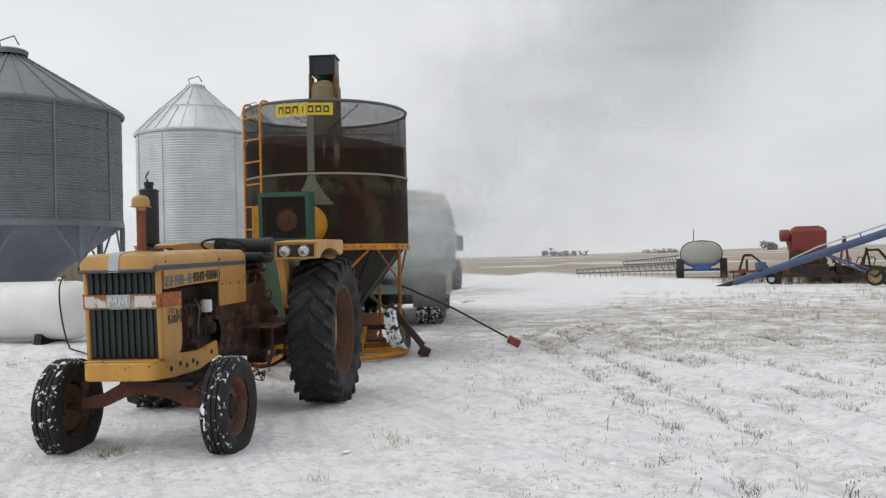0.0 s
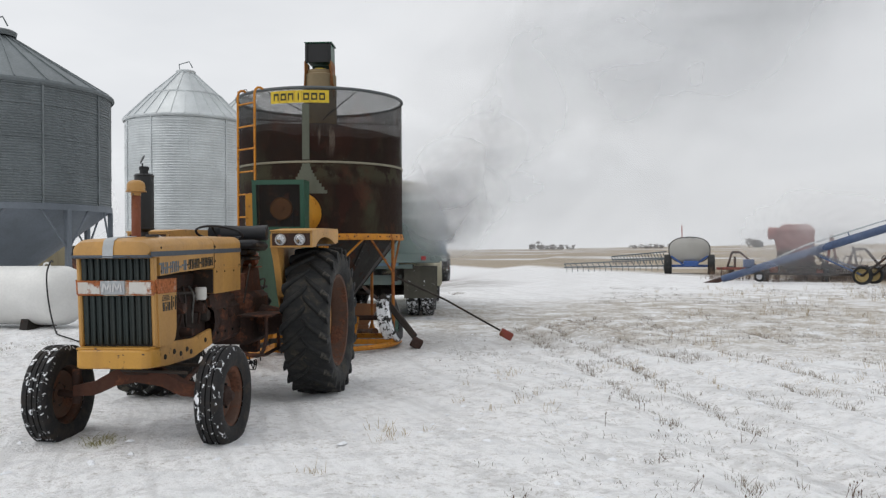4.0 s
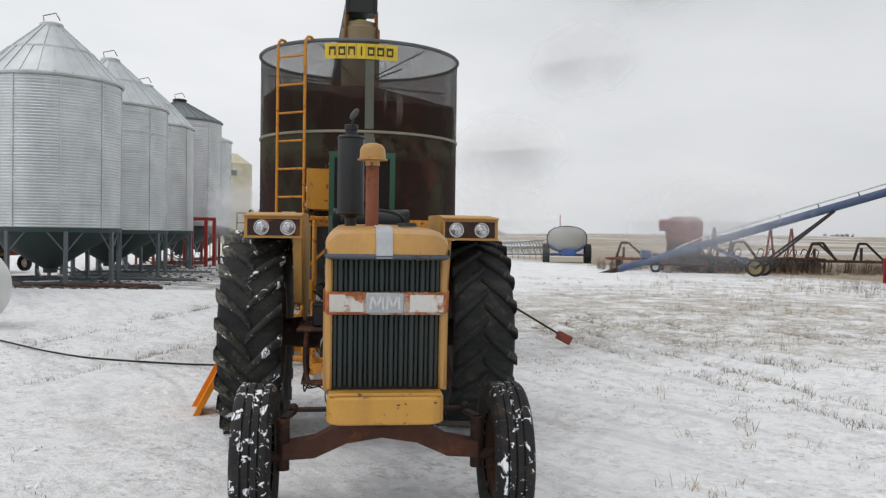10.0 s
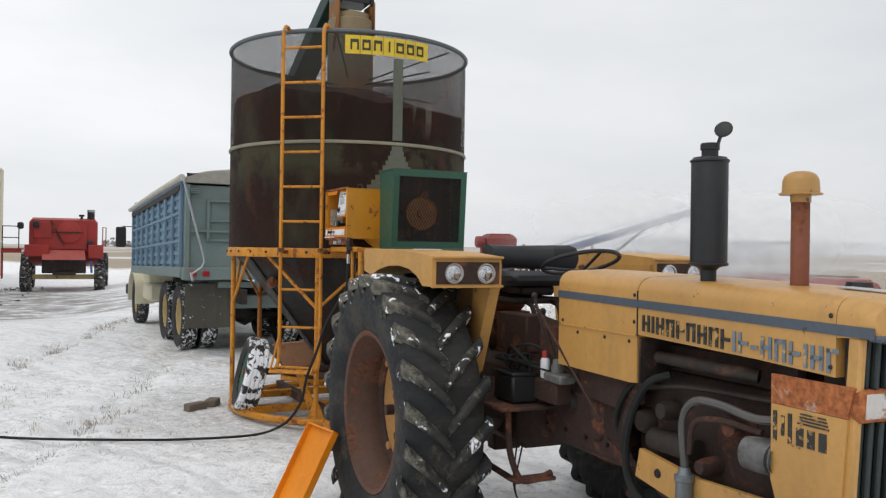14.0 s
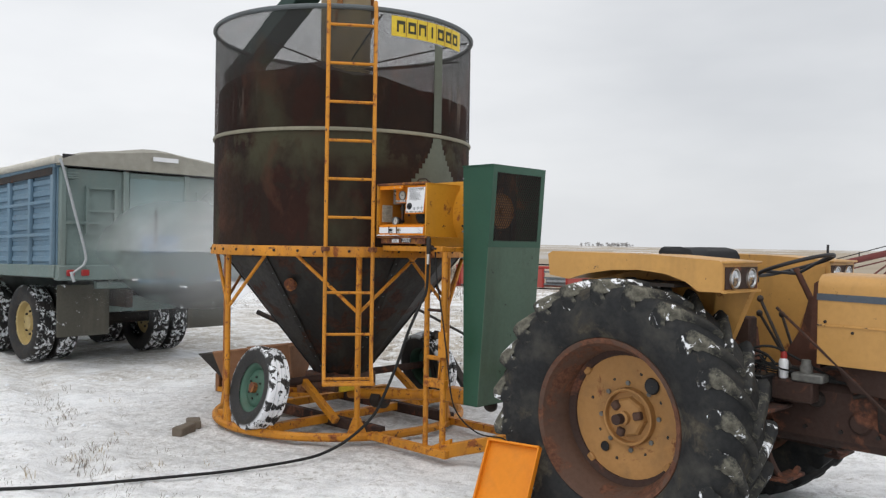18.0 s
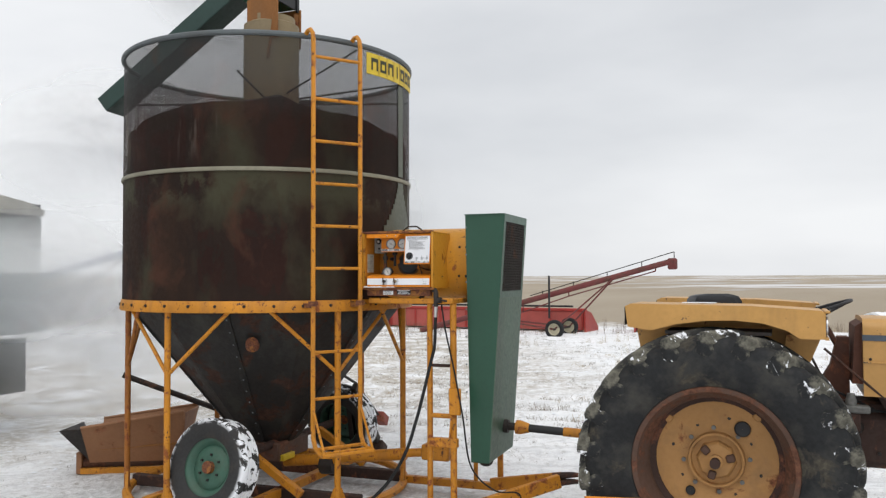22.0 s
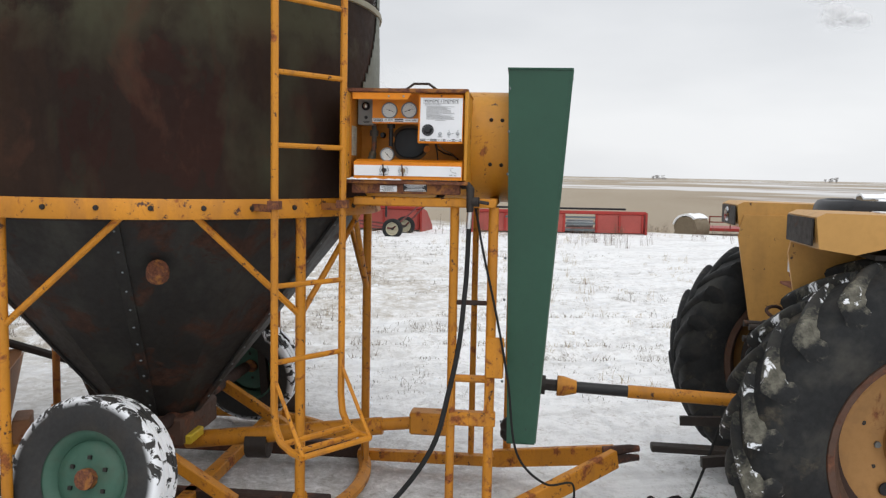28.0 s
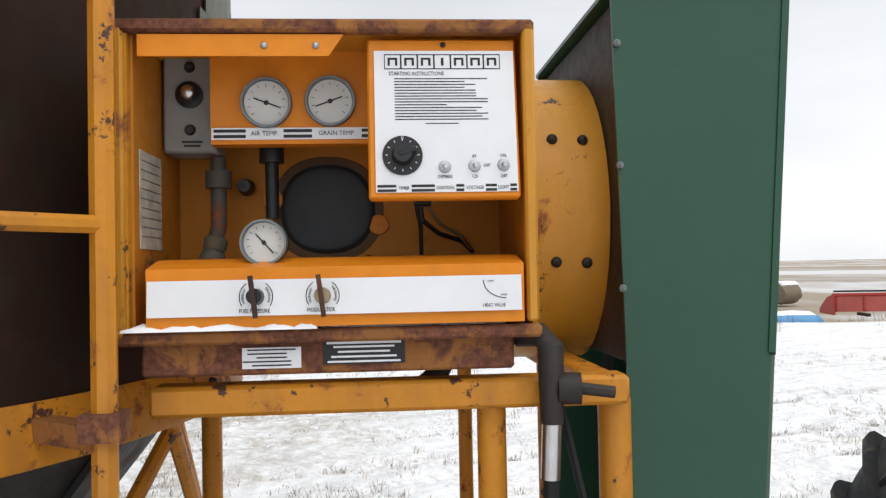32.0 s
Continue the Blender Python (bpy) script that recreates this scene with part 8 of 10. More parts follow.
def aeration_fan(x, y, z, turn=0.0):
    m = pose(x, y, -0.5, 0, 0, turn)
    f = thing("aeration_fan", m, "blue drum fan on a thin stand beside a bin", "fan", "aeration fans")
    part("drum", G().lathe([(0.40, -0.22), (0.44, -0.22), (0.44, 0.22), (0.40, 0.22), (0.36, 0.20), (0.36, -0.20)], 28, close=True, m=pose(0, 0, z + 0.5) @ TURN_Y), M_bluefan, f)
    part("motor", G().lathe([(0.001, -0.16), (0.15, -0.16), (0.15, 0.16), (0.001, 0.16)], 18, m=pose(0, 0, z + 0.5) @ TURN_Y), M_blackpaint, f)
    part("guard", G().tube([(-0.40, -0.24, z + 0.5), (0.40, -0.24, z + 0.5)], 0.012, 6).tube([(0, -0.24, z + 0.1), (0, -0.24, z + 0.9)], 0.012, 6), M_bluefan, f)
    part("transition", G().loft([[(-0.34, 0.2, z + 0.16), (0.34, 0.2, z + 0.16), (0.34, 0.2, z + 0.84), (-0.34, 0.2, z + 0.84)], [(-0.22, 0.9, z + 0.3), (0.22, 0.9, z + 0.3), (0.22, 0.9, z + 0.7), (-0.22, 0.9, z + 0.7)]]), M_bluefan, f)
    for dx in (-0.36, 0.36):
        part("stand_leg", G().tube([(dx, 0, 0), (-dx * 0.7, 0, z + 0.14)], 0.022, 6), M_alu, f)
    return f


M_bluefan = paint("fan_blue", (0.025, 0.11, 0.42), 0.4, dirt=0.2)
aeration_fan(-14.1, 39.6, 1.10, turn=20)
aeration_fan(-13.5, 46.0, 1.20, turn=12)
aeration_fan(-13.8, 52.6, 1.15, turn=8)
for x, y in ((-14.1, 45.6), (-14.5, 52.6)):
    g = G().tube([(0, 0, 0), (0, 0, 1.25)], 0.07, 10).box((0, 0, 1.35), (0.42, 0.3, 0.55), bev=0.03)
    solid("red_drive_box", g, M_redrust, pose(x, y, -0.48), "red unload drive box on a post by the bins", "machine part")
fr = thing("red_leg_frame", pose(-12.35, 46.5, -0.50), "tall dark red steel frame under a bin", "frame")
for dx, dy in ((-0.58, 0), (0.58, 0), (-0.40, 0.75), (0.86, 0.75)):
    part("post", G().box((dx, dy, 1.30), (0.18, 0.18, 2.6), bev=0.015), M_red, fr)
for dx, dy in ((0.0, 0), (0.23, 0.75)):
    part("beam", G().box((dx, dy, 2.66), (1.44, 0.18, 0.18), bev=0.05), M_red, fr)

# ---- among the bins: an old tan truck, a red machine, pipes and mud clods ----
tt = thing("old_tan_truck", pose(-20.6, 33.4, -0.35, 0, 0, 82), "derelict drab tan truck parked behind the bins", "truck")
part("cab", G().loft([[(-0.9, -0.7, z), (0.9, -0.7, z), (w, y1, z), (-w, y1, z)] for z, w, y1 in ((0.6, 0.95, 0.8), (1.4, 0.95, 0.85), (1.9, 0.85, 0.5), (2.05, 0.7, 0.4))]), M_tan, tt, smooth=60)
part("windscreen", G().box((0, 0.74, 1.68), (1.4, 0.04, 0.38), rot=(-25, 0, 0)), M_glass, tt)
part("bonnet", G().loft([[(-0.75, y, 0.75), (0.75, y, 0.75), (0.75, y, t - 0.15), (0.55, y, t), (-0.55, y, t), (-0.75, y, t - 0.15)] for y, t in ((0.8, 1.5), (1.7, 1.42), (1.9, 1.3))]), M_tan, tt, smooth=50)
part("load_bed", G().box((0, -2.3, 1.15), (2.1, 3.0, 0.7), bev=0.03), M_rust, tt, "rusty brown load bed")
for s in (-1, 1):
    part("fender", G().loft([[(s * (0.62 + 0.36 * c), 1.35 + r * math.cos(a), 0.42 + r * math.sin(a)) for c, r in ((0, 0.56), (1, 0.56), (1, 0.50), (0, 0.50))] for a in [radians(18 * i) for i in range(11)]]), M_tan, tt)
    for y in (1.35, -2.6):
        road_wheel(tt, s * 0.82, y, 0.40, 0.42, 0.22, s, M_tyre, M_tan)
rm = thing("old_red_swather", pose(-19.6, 38.2, -0.45, 0, 0, 70), "old red field machine with a cream front wheel", "farm machine")
part("body", G().box((0, -0.3, 1.15), (1.5, 1.9, 0.9), bev=0.06), M_redrust, rm)
part("platform", G().box((0, 1.1, 0.75), (1.7, 1.0, 0.12), bev=0.02), M_redrust, rm)
for dx in (-0.6, 0.6):
    part("roof_post", G().bar((dx, 0.4, 1.5), (dx, 0.4, 2.25), 0.07), M_redrust, rm)
part("roof_frame", G().box((0, 0.3, 2.27), (1.4, 1.0, 0.06)), M_redrust, rm)
for s in (-1, 1):
    road_wheel(rm, s * 1.1, 0.7, 0.70, 0.70, 0.34, s, M_tyre, M_cream, 0.66)
    road_wheel(rm, s * 0.8, -1.4, 0.35, 0.36, 0.2, s, M_tyre, M_cream, 0.6)
rng = random.Random(5)
for i, (x, y, l, a) in enumerate(((-11.0, 27.6, 4.5, 8), (-11.6, 33.2, 5.5, -4), (-11.4, 28.8, 3.8, 14), (-12.6, 33.6, 5.0, 3), (-11.9, 39.4, 4.2, 6), (-15.5, 33.8, 4.0, 20), (-9.8, 26.6, 3.2, -8))):
    solid("loose_pipe", G().tube([(-l / 2, 0, 0.06), (0, 0, 0.075), (l / 2, 0, 0.06)], 0.05 + 0.02 * (i % 2), 8), (M_rust, M_legs, M_grime)[i % 3], pose(x, y, ground_z(x, y) + 0.005, 0, 0, a), "dark steel pipe lying under the bins", "pipe", "pipes under the bins")
g = G()
for i in range(900):
    x, y = rng.uniform(-13.5, -7.5), rng.uniform(22.0, 47.0)
    if rng.random() < smooth(-11, -7.5, x) * 0.9:
        continue
    s = rng.choice((0.03, 0.04, 0.06, 0.08))
    g.box((x, y, ground_z(x, y) + s * 0.2), (s * rng.uniform(0.8, 2.4), s * rng.uniform(0.7, 1.6), s * 0.8), (rng.uniform(-15, 15), rng.uniform(-15, 15), rng.uniform(0, 180)), bev=s * 0.2)
solid("mud_clods", g, M_mud, Matrix(), "frozen mud clods and straw over the trodden yard", "mud", kind="stuff")
solid("wooden_post", G().tube([(0, 0, -0.2), (0.03, 0.02, 0.9), (0.05, 0.0, 1.62)], [0.16, 0.15, 0.13], 10), M_wood, pose(-9.9, 43.8, -0.53), "weathered round wooden post by the bins", "post")

# ---- the propane tank ----
pt = thing("propane_tank", pose(-6.35, 12.35, 0.0, 0, 0, -4), "white horizontal propane tank with a gas hose", "tank")
R = 0.545
prof = [(0.001, -5.0)] + [(R * math.sin(radians(10 * i)), -4.62 - 0.38 * math.cos(radians(10 * i))) for i in range(1, 10)]
prof += [(R * math.cos(radians(10 * i)), -0.38 + 0.38 * math.sin(radians(10 * i))) for i in range(0, 9)] + [(0.001, 0.0)]
part("shell", G().lathe(prof, 48, m=pose(0, 0, 0.60) @ TURN_X), M_white, pt, smooth=60)
part("dome_lid", G().lathe([(0.26, 1.11), (0.26, 1.24), (0.20, 1.30), (0.001, 1.31)], 24, m=pose(-2.5, 0, 0)), M_white, pt)
part("lifting_lug", G().tube(arc((-0.72, 0, 1.13), 0.07, 0, 180, 8, "y"), 0.018, 8), M_white, pt)
for x in (-0.9, -4.1):
    part("saddle", G().prism([(-0.42, -0.06), (0.42, -0.06), (0.34, 0.26), (-0.34, 0.26)], x - 0.08, x + 0.08), M_grime, pt)
for x in (-1.7, -3.4):
    part("seam", G().lathe([(R + 0.004, x - 0.012), (R + 0.005, x), (R + 0.004, x + 0.012)], 40, m=pose(0, 0, 0.60) @ TURN_X), M_white, pt)
solid("tank_hose", G().tube(curve_pts([(-6.92, 12.36, 1.22), (-6.86, 12.24, 1.24), (-6.74, 12.02, 1.20), (-6.66, 11.82, 1.02), (-6.62, 11.775, 0.70), (-6.57, 11.79, 0.32), (-6.40, 11.66, 0.06), (-6.15, 11.35, 0.035)]), 0.014, 8), M_hose, Matrix(), "thin black hose draped over the white tank", "hose")

# ---- the red combine ----
cb = thing("red_combine", pose(-6.9, 43.5, -0.53, 0, 0, 4) @ Matrix.Scale(1.09, 4), "weathered red combine harvester seen from behind", "combine")
M_combine = paint("combine_red", (0.34, 0.030, 0.024), 0.5, dirt=0.35, rust=0.12, scale=0.6)
part("body", G().loft([[(-1.32, y, z0), (1.32, y, z0), (1.32, y, z1 - 0.15), (1.2, y, z1), (-1.2, y, z1), (-1.32, y, z1 - 0.15)] for y, z0, z1 in ((0.0, 1.72, 3.02), (0.5, 1.3, 3.12), (3.6, 1.0, 3.12), (4.2, 1.1, 2.6))]), M_combine, cb)
part("hood_panel", G().loft([[(x, -0.03 - d, z) for x, z in ((-1.05, 1.80), (0.9, 1.80), (0.9, 2.95), (-1.05, 3.0))] for d in (0, 0.06)]), M_combine, cb)
part("screen_disc", G().lathe([(0.46, -0.03), (0.46, 0.05), (0.40, 0.07), (0.001, 0.08)], 28, m=pose(0.22, -0.10, 2.52) @ TURN_Y @ pose(0, 0, 0, 180)), M_red, cb, "round rotary screen")
part("screen_bar", G().bar((-0.45, -0.22, 2.50), (0.75, -0.22, 2.50), 0.05).bar((-0.5, -0.16, 3.0), (0.02, -0.16, 1.95), 0.05), M_rust, cb)
part("panel_upper", G().box((-0.80, -0.10, 2.60), (0.70, 0.06, 0.72), bev=0.02), M_combine, cb)
part("panel_lower", G().box((-1.0, -0.30, 1.72), (0.92, 0.35, 0.50), bev=0.03), M_combine, cb)
part("panel_side", G().box((1.25, -0.25, 1.70), (0.60, 0.40, 0.58), bev=0.03), M_combine, cb)
part("straw_hood", G().loft([[(-0.75, -0.30, 1.72), (0.82, -0.30, 1.72), (0.82, -0.25, 1.75), (-0.75, -0.25, 1.75)], [(-0.80, -0.75, 1.35), (0.86, -0.75, 1.35), (0.86, -0.72, 1.38), (-0.80, -0.72, 1.38)]]), M_redpink, cb)
part("chopper_housing", G().box((0.03, 0.3, 1.15), (1.7, 1.0, 0.75), bev=0.03), M_grime, cb)
part("rear_axle", G().box((0, 0.15, 0.62), (2.4, 0.22, 0.20), bev=0.02), M_rimyellow, cb, "yellow rear axle beam")
part("chaff_spreader", G().box((0.05, -0.25, 0.78), (0.9, 0.5, 0.14), bev=0.02), M_grime, cb)
for s in (-1, 1):
    road_wheel(cb, s * 1.42, 0.15, 0.58, 0.58, 0.44, s, M_tyresnow, M_combine, 0.5)
    road_wheel(cb, s * 1.55, 3.6, 0.82, 0.82, 0.55, s, M_tyresnow, M_combine, 0.5)
part("exhaust_stack", G().tube([(1.05, 0.5, 3.0), (1.05, 0.5, 3.45)], 0.15, 14), M_blackpaint, cb)
part("stack_cap", G().tube([(1.05, 0.5, 3.40), (1.05, 0.5, 3.50)], 0.16, 14), M_alu, cb)
part("pre_cleaner", G().tube([(0.68, 0.4, 3.05), (0.68, 0.4, 3.28)], 0.05, 10).tube([(0.68, 0.4, 3.2), (0.68, 0.4, 3.28)], 0.11, 10), M_blackpaint, cb)
for x, z in ((-1.05, 2.82), (1.02, 2.02), (-1.62, 2.75)):
    part("work_lamp", G().box((x, -0.22, z), (0.24, 0.16, 0.28), bev=0.05), M_blackpaint, cb)
rail = part("side_platform", G().box((-1.95, 0.4, 1.78), (0.75, 1.3, 0.06)).box((-1.95, -0.2, 1.70), (0.75, 0.10, 0.16)), M_combine, cb, "side platform with railings")
for x in (-2.28, -1.68):
    part("railing_post", G().tube([(x, -0.2, 1.80), (x, -0.2, 2.72)], 0.022, 6), M_rust, rail)
for z in (2.25, 2.72):
    part("railing_bar", G().tube([(-2.28, -0.2, z), (-1.68, -0.2, z)], 0.02, 6), M_rust, rail)
part("platform_ladder", G().bar((-2.30, -0.2, 0.55), (-2.30, -0.2, 1.75), 0.04).bar((-2.30, 0.25, 0.55), (-2.30, 0.25, 1.75), 0.04).bar((-2.30, -0.2, 0.9), (-2.30, 0.25, 0.9), 0.03).bar((-2.30, -0.2, 1.3), (-2.30, 0.25, 1.3), 0.03), M_combine, cb)
part("handrail", G().tube([(1.52, 0, 1.9), (1.52, 0, 2.75), (1.66, 0.5, 2.75), (1.66, 0.5, 1.9)], 0.022, 6), M_redpink, cb)
part("blue_hose_guard", G().tube([(1.06, -0.35, 1.30), (1.1, -0.35, 0.8)], 0.05, 8), M_blue, cb)
part("hitch_rope", G().tube([(-0.25, -0.3, 0.70), (-0.2, -0.3, 0.55)], 0.03, 6), M_hay, cb)

# ---- machines across the yard ----
# Blue grain auger.
FOOT, HEAD, AXLE = Vector((8.4, 35.2, 0.02)), Vector((17.35, 28.26, 3.5)), Vector((13.35, 31.95, 0.34))
au = thing("grain_auger", Matrix(), "long blue grain auger raised on a wheeled frame", "auger")
along = (HEAD - FOOT).normalized()
flat = Vector((-along.y, along.x, 0)).normalized()
lift = along.cross(flat) * -1
lift = lift if lift.z > 0 else -lift
spot_at = lambda s: FOOT.lerp(HEAD, s)
M_augblue = paint("auger_blue", (0.065, 0.098, 0.185), 0.45, dirt=0.3, dirt_color=(0.2, 0.22, 0.25), scale=0.6)
part("tube", G().tube([spot_at(0.02), spot_at(0.5), spot_at(1.0)], 0.15, 16), M_augblue, au, "faded blue auger tube")
part("flighting", G().tube([spot_at(-0.06), spot_at(0.03)], 0.10, 10), M_rust, au)
part("truss_pipe", G().tube([spot_at(0.24) + lift * 0.17, spot_at(0.34) + lift * 0.30, spot_at(0.96) + lift * 0.30, spot_at(1.0) + lift * 0.17], 0.03, 8), M_galv, au, "pale truss pipe")
for i in range(6):
    s = 0.36 + i * 0.12
    part("truss_stay", G().tube([spot_at(s) + lift * 0.14, spot_at(s) + lift * 0.30], 0.025, 6), M_augblue, au)
part("spout", G().tube([spot_at(1.0), spot_at(1.0) + Vector((0.10, -0.08, -0.14)), spot_at(1.0) + Vector((0.12, -0.09, -0.75))], [0.16, 0.17, 0.14], 12), M_galvold, au, "hanging discharge spout")
part("head_cap", G().box(tuple(spot_at(1.0)), (0.36, 0.36, 0.40), bev=0.05), M_galvold, au)
part("axle", G().tube([AXLE + flat * 0.66, AXLE - flat * 0.66], 0.05, 8), M_grime, au)
for s in (1, -1):
    c = AXLE + flat * 0.56 * s
    m = Matrix.Translation(c) @ pose(0, 0, 0, 0, 0, math.degrees(math.atan2(flat.y, flat.x))) @ TURN_X
    w = part("tyre", implement_tyre(0.35, 0.20, 0.25, 32), M_tyre, au, at=m)
    part("rim", disc_rim(0.25, 0.17, 0.02), M_rimyellow, w, "tan-yellow wheel disc")
    part("lift_arm", G().tube([c, spot_at(0.76) + flat * 0.1 * s - lift * 0.13], 0.045, 8), M_grime, au)
    part("draft_arm", G().tube([c, spot_at(0.36) + flat * 0.12 * s - lift * 0.12], 0.04, 8), M_augblue, au)
part("hitch_bar", G().bar(tuple(AXLE), (9.6, 34.4, 0.34), 0.09), M_grime, au)
jack = part("jack_tyre", implement_tyre(0.22, 0.14, 0.13, 24), M_tyre, au, at=pose(9.9, 34.2, 0.22, 0, 0, -38) @ TURN_Y)
part("rim", disc_rim(0.13, 0.12, 0.01), M_label, jack)
part("motor_mount", G().box(tuple(spot_at(0.13) + lift * 0.3), (0.4, 0.35, 0.34), bev=0.03), M_augblue, au)

# Red seed hopper on a folded drill.
M_seedred = paint("drill_red", (0.22, 0.045, 0.036), 0.55, dirt=0.5, dirt_color=(0.12, 0.06, 0.05), rust=0.15, scale=0.7)
sd = thing("seed_drill", pose(11.85, 36.6, -0.1, 0, 0, -6), "red seed drill hopper on a rusty folded frame", "seed drill")
hop = [[(-0.62 * k2 - 0.1, -0.7 * k2, z), (0.66 * k2 + 0.1, -0.7 * k2, z), (0.66 * k2 + 0.1, 0.7 * k2, z), (-0.62 * k2 - 0.1, 0.7 * k2, z)] for z, k2 in ((1.05, 0.55), (1.30, 0.82), (1.60, 0.90), (2.28, 0.92), (2.46, 0.70))]
part("hopper", G().loft(hop), M_seedred, sd, "tall red steel hopper")
part("hopper_lid", G().box((0, -0.05, 2.48), (0.95, 0.9, 0.05), bev=0.02), M_redpink, sd)
part("fan_duct", G().tube([(-0.80, -0.3, 2.10), (-0.72, -0.3, 1.75), (-0.60, -0.35, 1.20)], 0.13, 10), M_seedred, sd)
part("fan_housing", G().lathe([(0.001, -0.2), (0.22, -0.2), (0.26, -0.15), (0.26, 0.15), (0.22, 0.2), (0.001, 0.2)], 20, m=pose(-0.92, -0.3, 2.12) @ TURN_X), M_seedred, sd, "round fan housing")
part("lower_bin", G().loft([[(-0.5, -0.5, 0.40), (0.55, -0.5, 0.40), (0.55, 0.5, 0.40), (-0.5, 0.5, 0.40)], [(-0.62, -0.6, 1.2), (0.65, -0.6, 1.2), (0.65, 0.6, 1.2), (-0.62, 0.6, 1.2)]]), M_rust, sd, "rusty metering bin")
part("meter_box", G().box((0.0, -0.6, 0.62), (1.5, 0.35, 0.5), bev=0.04), M_grime, sd)
part("engine_box", G().box((-0.50, -0.70, 1.20), (0.6, 0.4, 0.45), bev=0.05), M_rust, sd)
for x in (-0.7, 0.7):
    part("leg", G().bar((x, -0.4, 0.35), (x * 0.8, -0.4, 1.4), 0.10).bar((x, 0.4, 0.35), (x * 0.8, 0.4, 1.4), 0.10), M_redrust, sd)
for x in (-1.2, 1.2):
    road_wheel(sd, x, 0.0, 0.42, 0.44, 0.25, 1 if x > 0 else -1, M_tyre, M_seedred)
part("main_beam", G().box((0, 0, 0.45), (2.6, 0.16, 0.16), bev=0.01), M_redrust, sd)

# Folded cultivator frames with arched arms.
def cultivator(x, y, turn, wide, seed, mats, label):
    r = random.Random(seed)
    c = thing("cultivator", pose(x, y, ground_z(x, y), 0, 0, turn), label, "cultivator", "folded cultivators")
    for dy in (-0.5, 0.0, 0.5):
        part("tool_bar", G().box((0, dy, 0.55), (wide, 0.10, 0.10), bev=0.01), mats[0], c)
    for i in range(4):
        part("cross_member", G().box((-wide / 2 + wide * (i + 0.5) / 4, 0, 0.58), (0.10, 1.3, 0.08)), mats[0], c)
    n = int(wide / 0.30)
    for i in range(n):
        xx = -wide / 2 + wide * (i + 0.5) / n
        dy = (-0.5, 0.0, 0.5)[i % 3]
        shank = curve_pts([(xx, dy, 0.55), (xx, dy - 0.22, 0.62), (xx, dy - 0.34, 0.40), (xx, dy - 0.20, 0.12), (xx, dy - 0.02, 0.02)], 3)
        part("shank", G().tube(shank, 0.022, 5), mats[1], c)
    for i in range(max(1, int(wide / 2.2))):
        xx = -wide / 2 + 0.8 + i * 2.1
        h = r.uniform(1.25, 1.65)
        if r.random() < 0.45:
            part("mast", G().bar((xx - 0.16, 0, 0.55), (xx, 0, h + 0.25), 0.07).bar((xx + 0.16, 0, 0.55), (xx, 0, h + 0.25), 0.07), mats[1], c)
        else:
            part("lift_arch", G().bar((xx - 0.35, 0, 0.55), (xx - 0.12, 0, h), 0.10).bar((xx - 0.12, 0, h), (xx + 0.22, 0, h), 0.12).bar((xx + 0.22, 0, h), (xx + 1.0, 0, 0.62), 0.09).bar((xx, 0, 0.6), (xx, 0, h - 0.2), 0.10), mats[1], c)
    for xx in (-wide * 0.3, wide * 0.3):
        road_wheel(c, xx, 0.75, 0.32, 0.33, 0.2, 1, M_tyre, mats[0])
    return c


cultivator(10.6, 38.6, -6, 3.4, 1, (M_redrust, M_rust), "rusty red cultivator section folded beside the drill")
cultivator(14.8, 38.8, -8, 5.6, 2, (M_rust, M_grime), "dark rusty cultivator frame with arched lift arms")
cultivator(20.6, 38.0, -10, 5.4, 3, (M_rust, M_grime), "dark rusty cultivator frame with arched lift arms")
cultivator(26.0, 36.2, -16, 4.6, 4, (M_redrust, M_rust), "rusty red cultivator frame with masts")

# A disc harrow stands among the folded frames, its wings tipped up.
DISC = G().lathe([(0.001, 0.0), (0.12, 0.012), (0.23, 0.045), (0.30, 0.085), (0.29, 0.075), (0.22, 0.035), (0.12, 0.0)], 18).mesh("disc_blade")


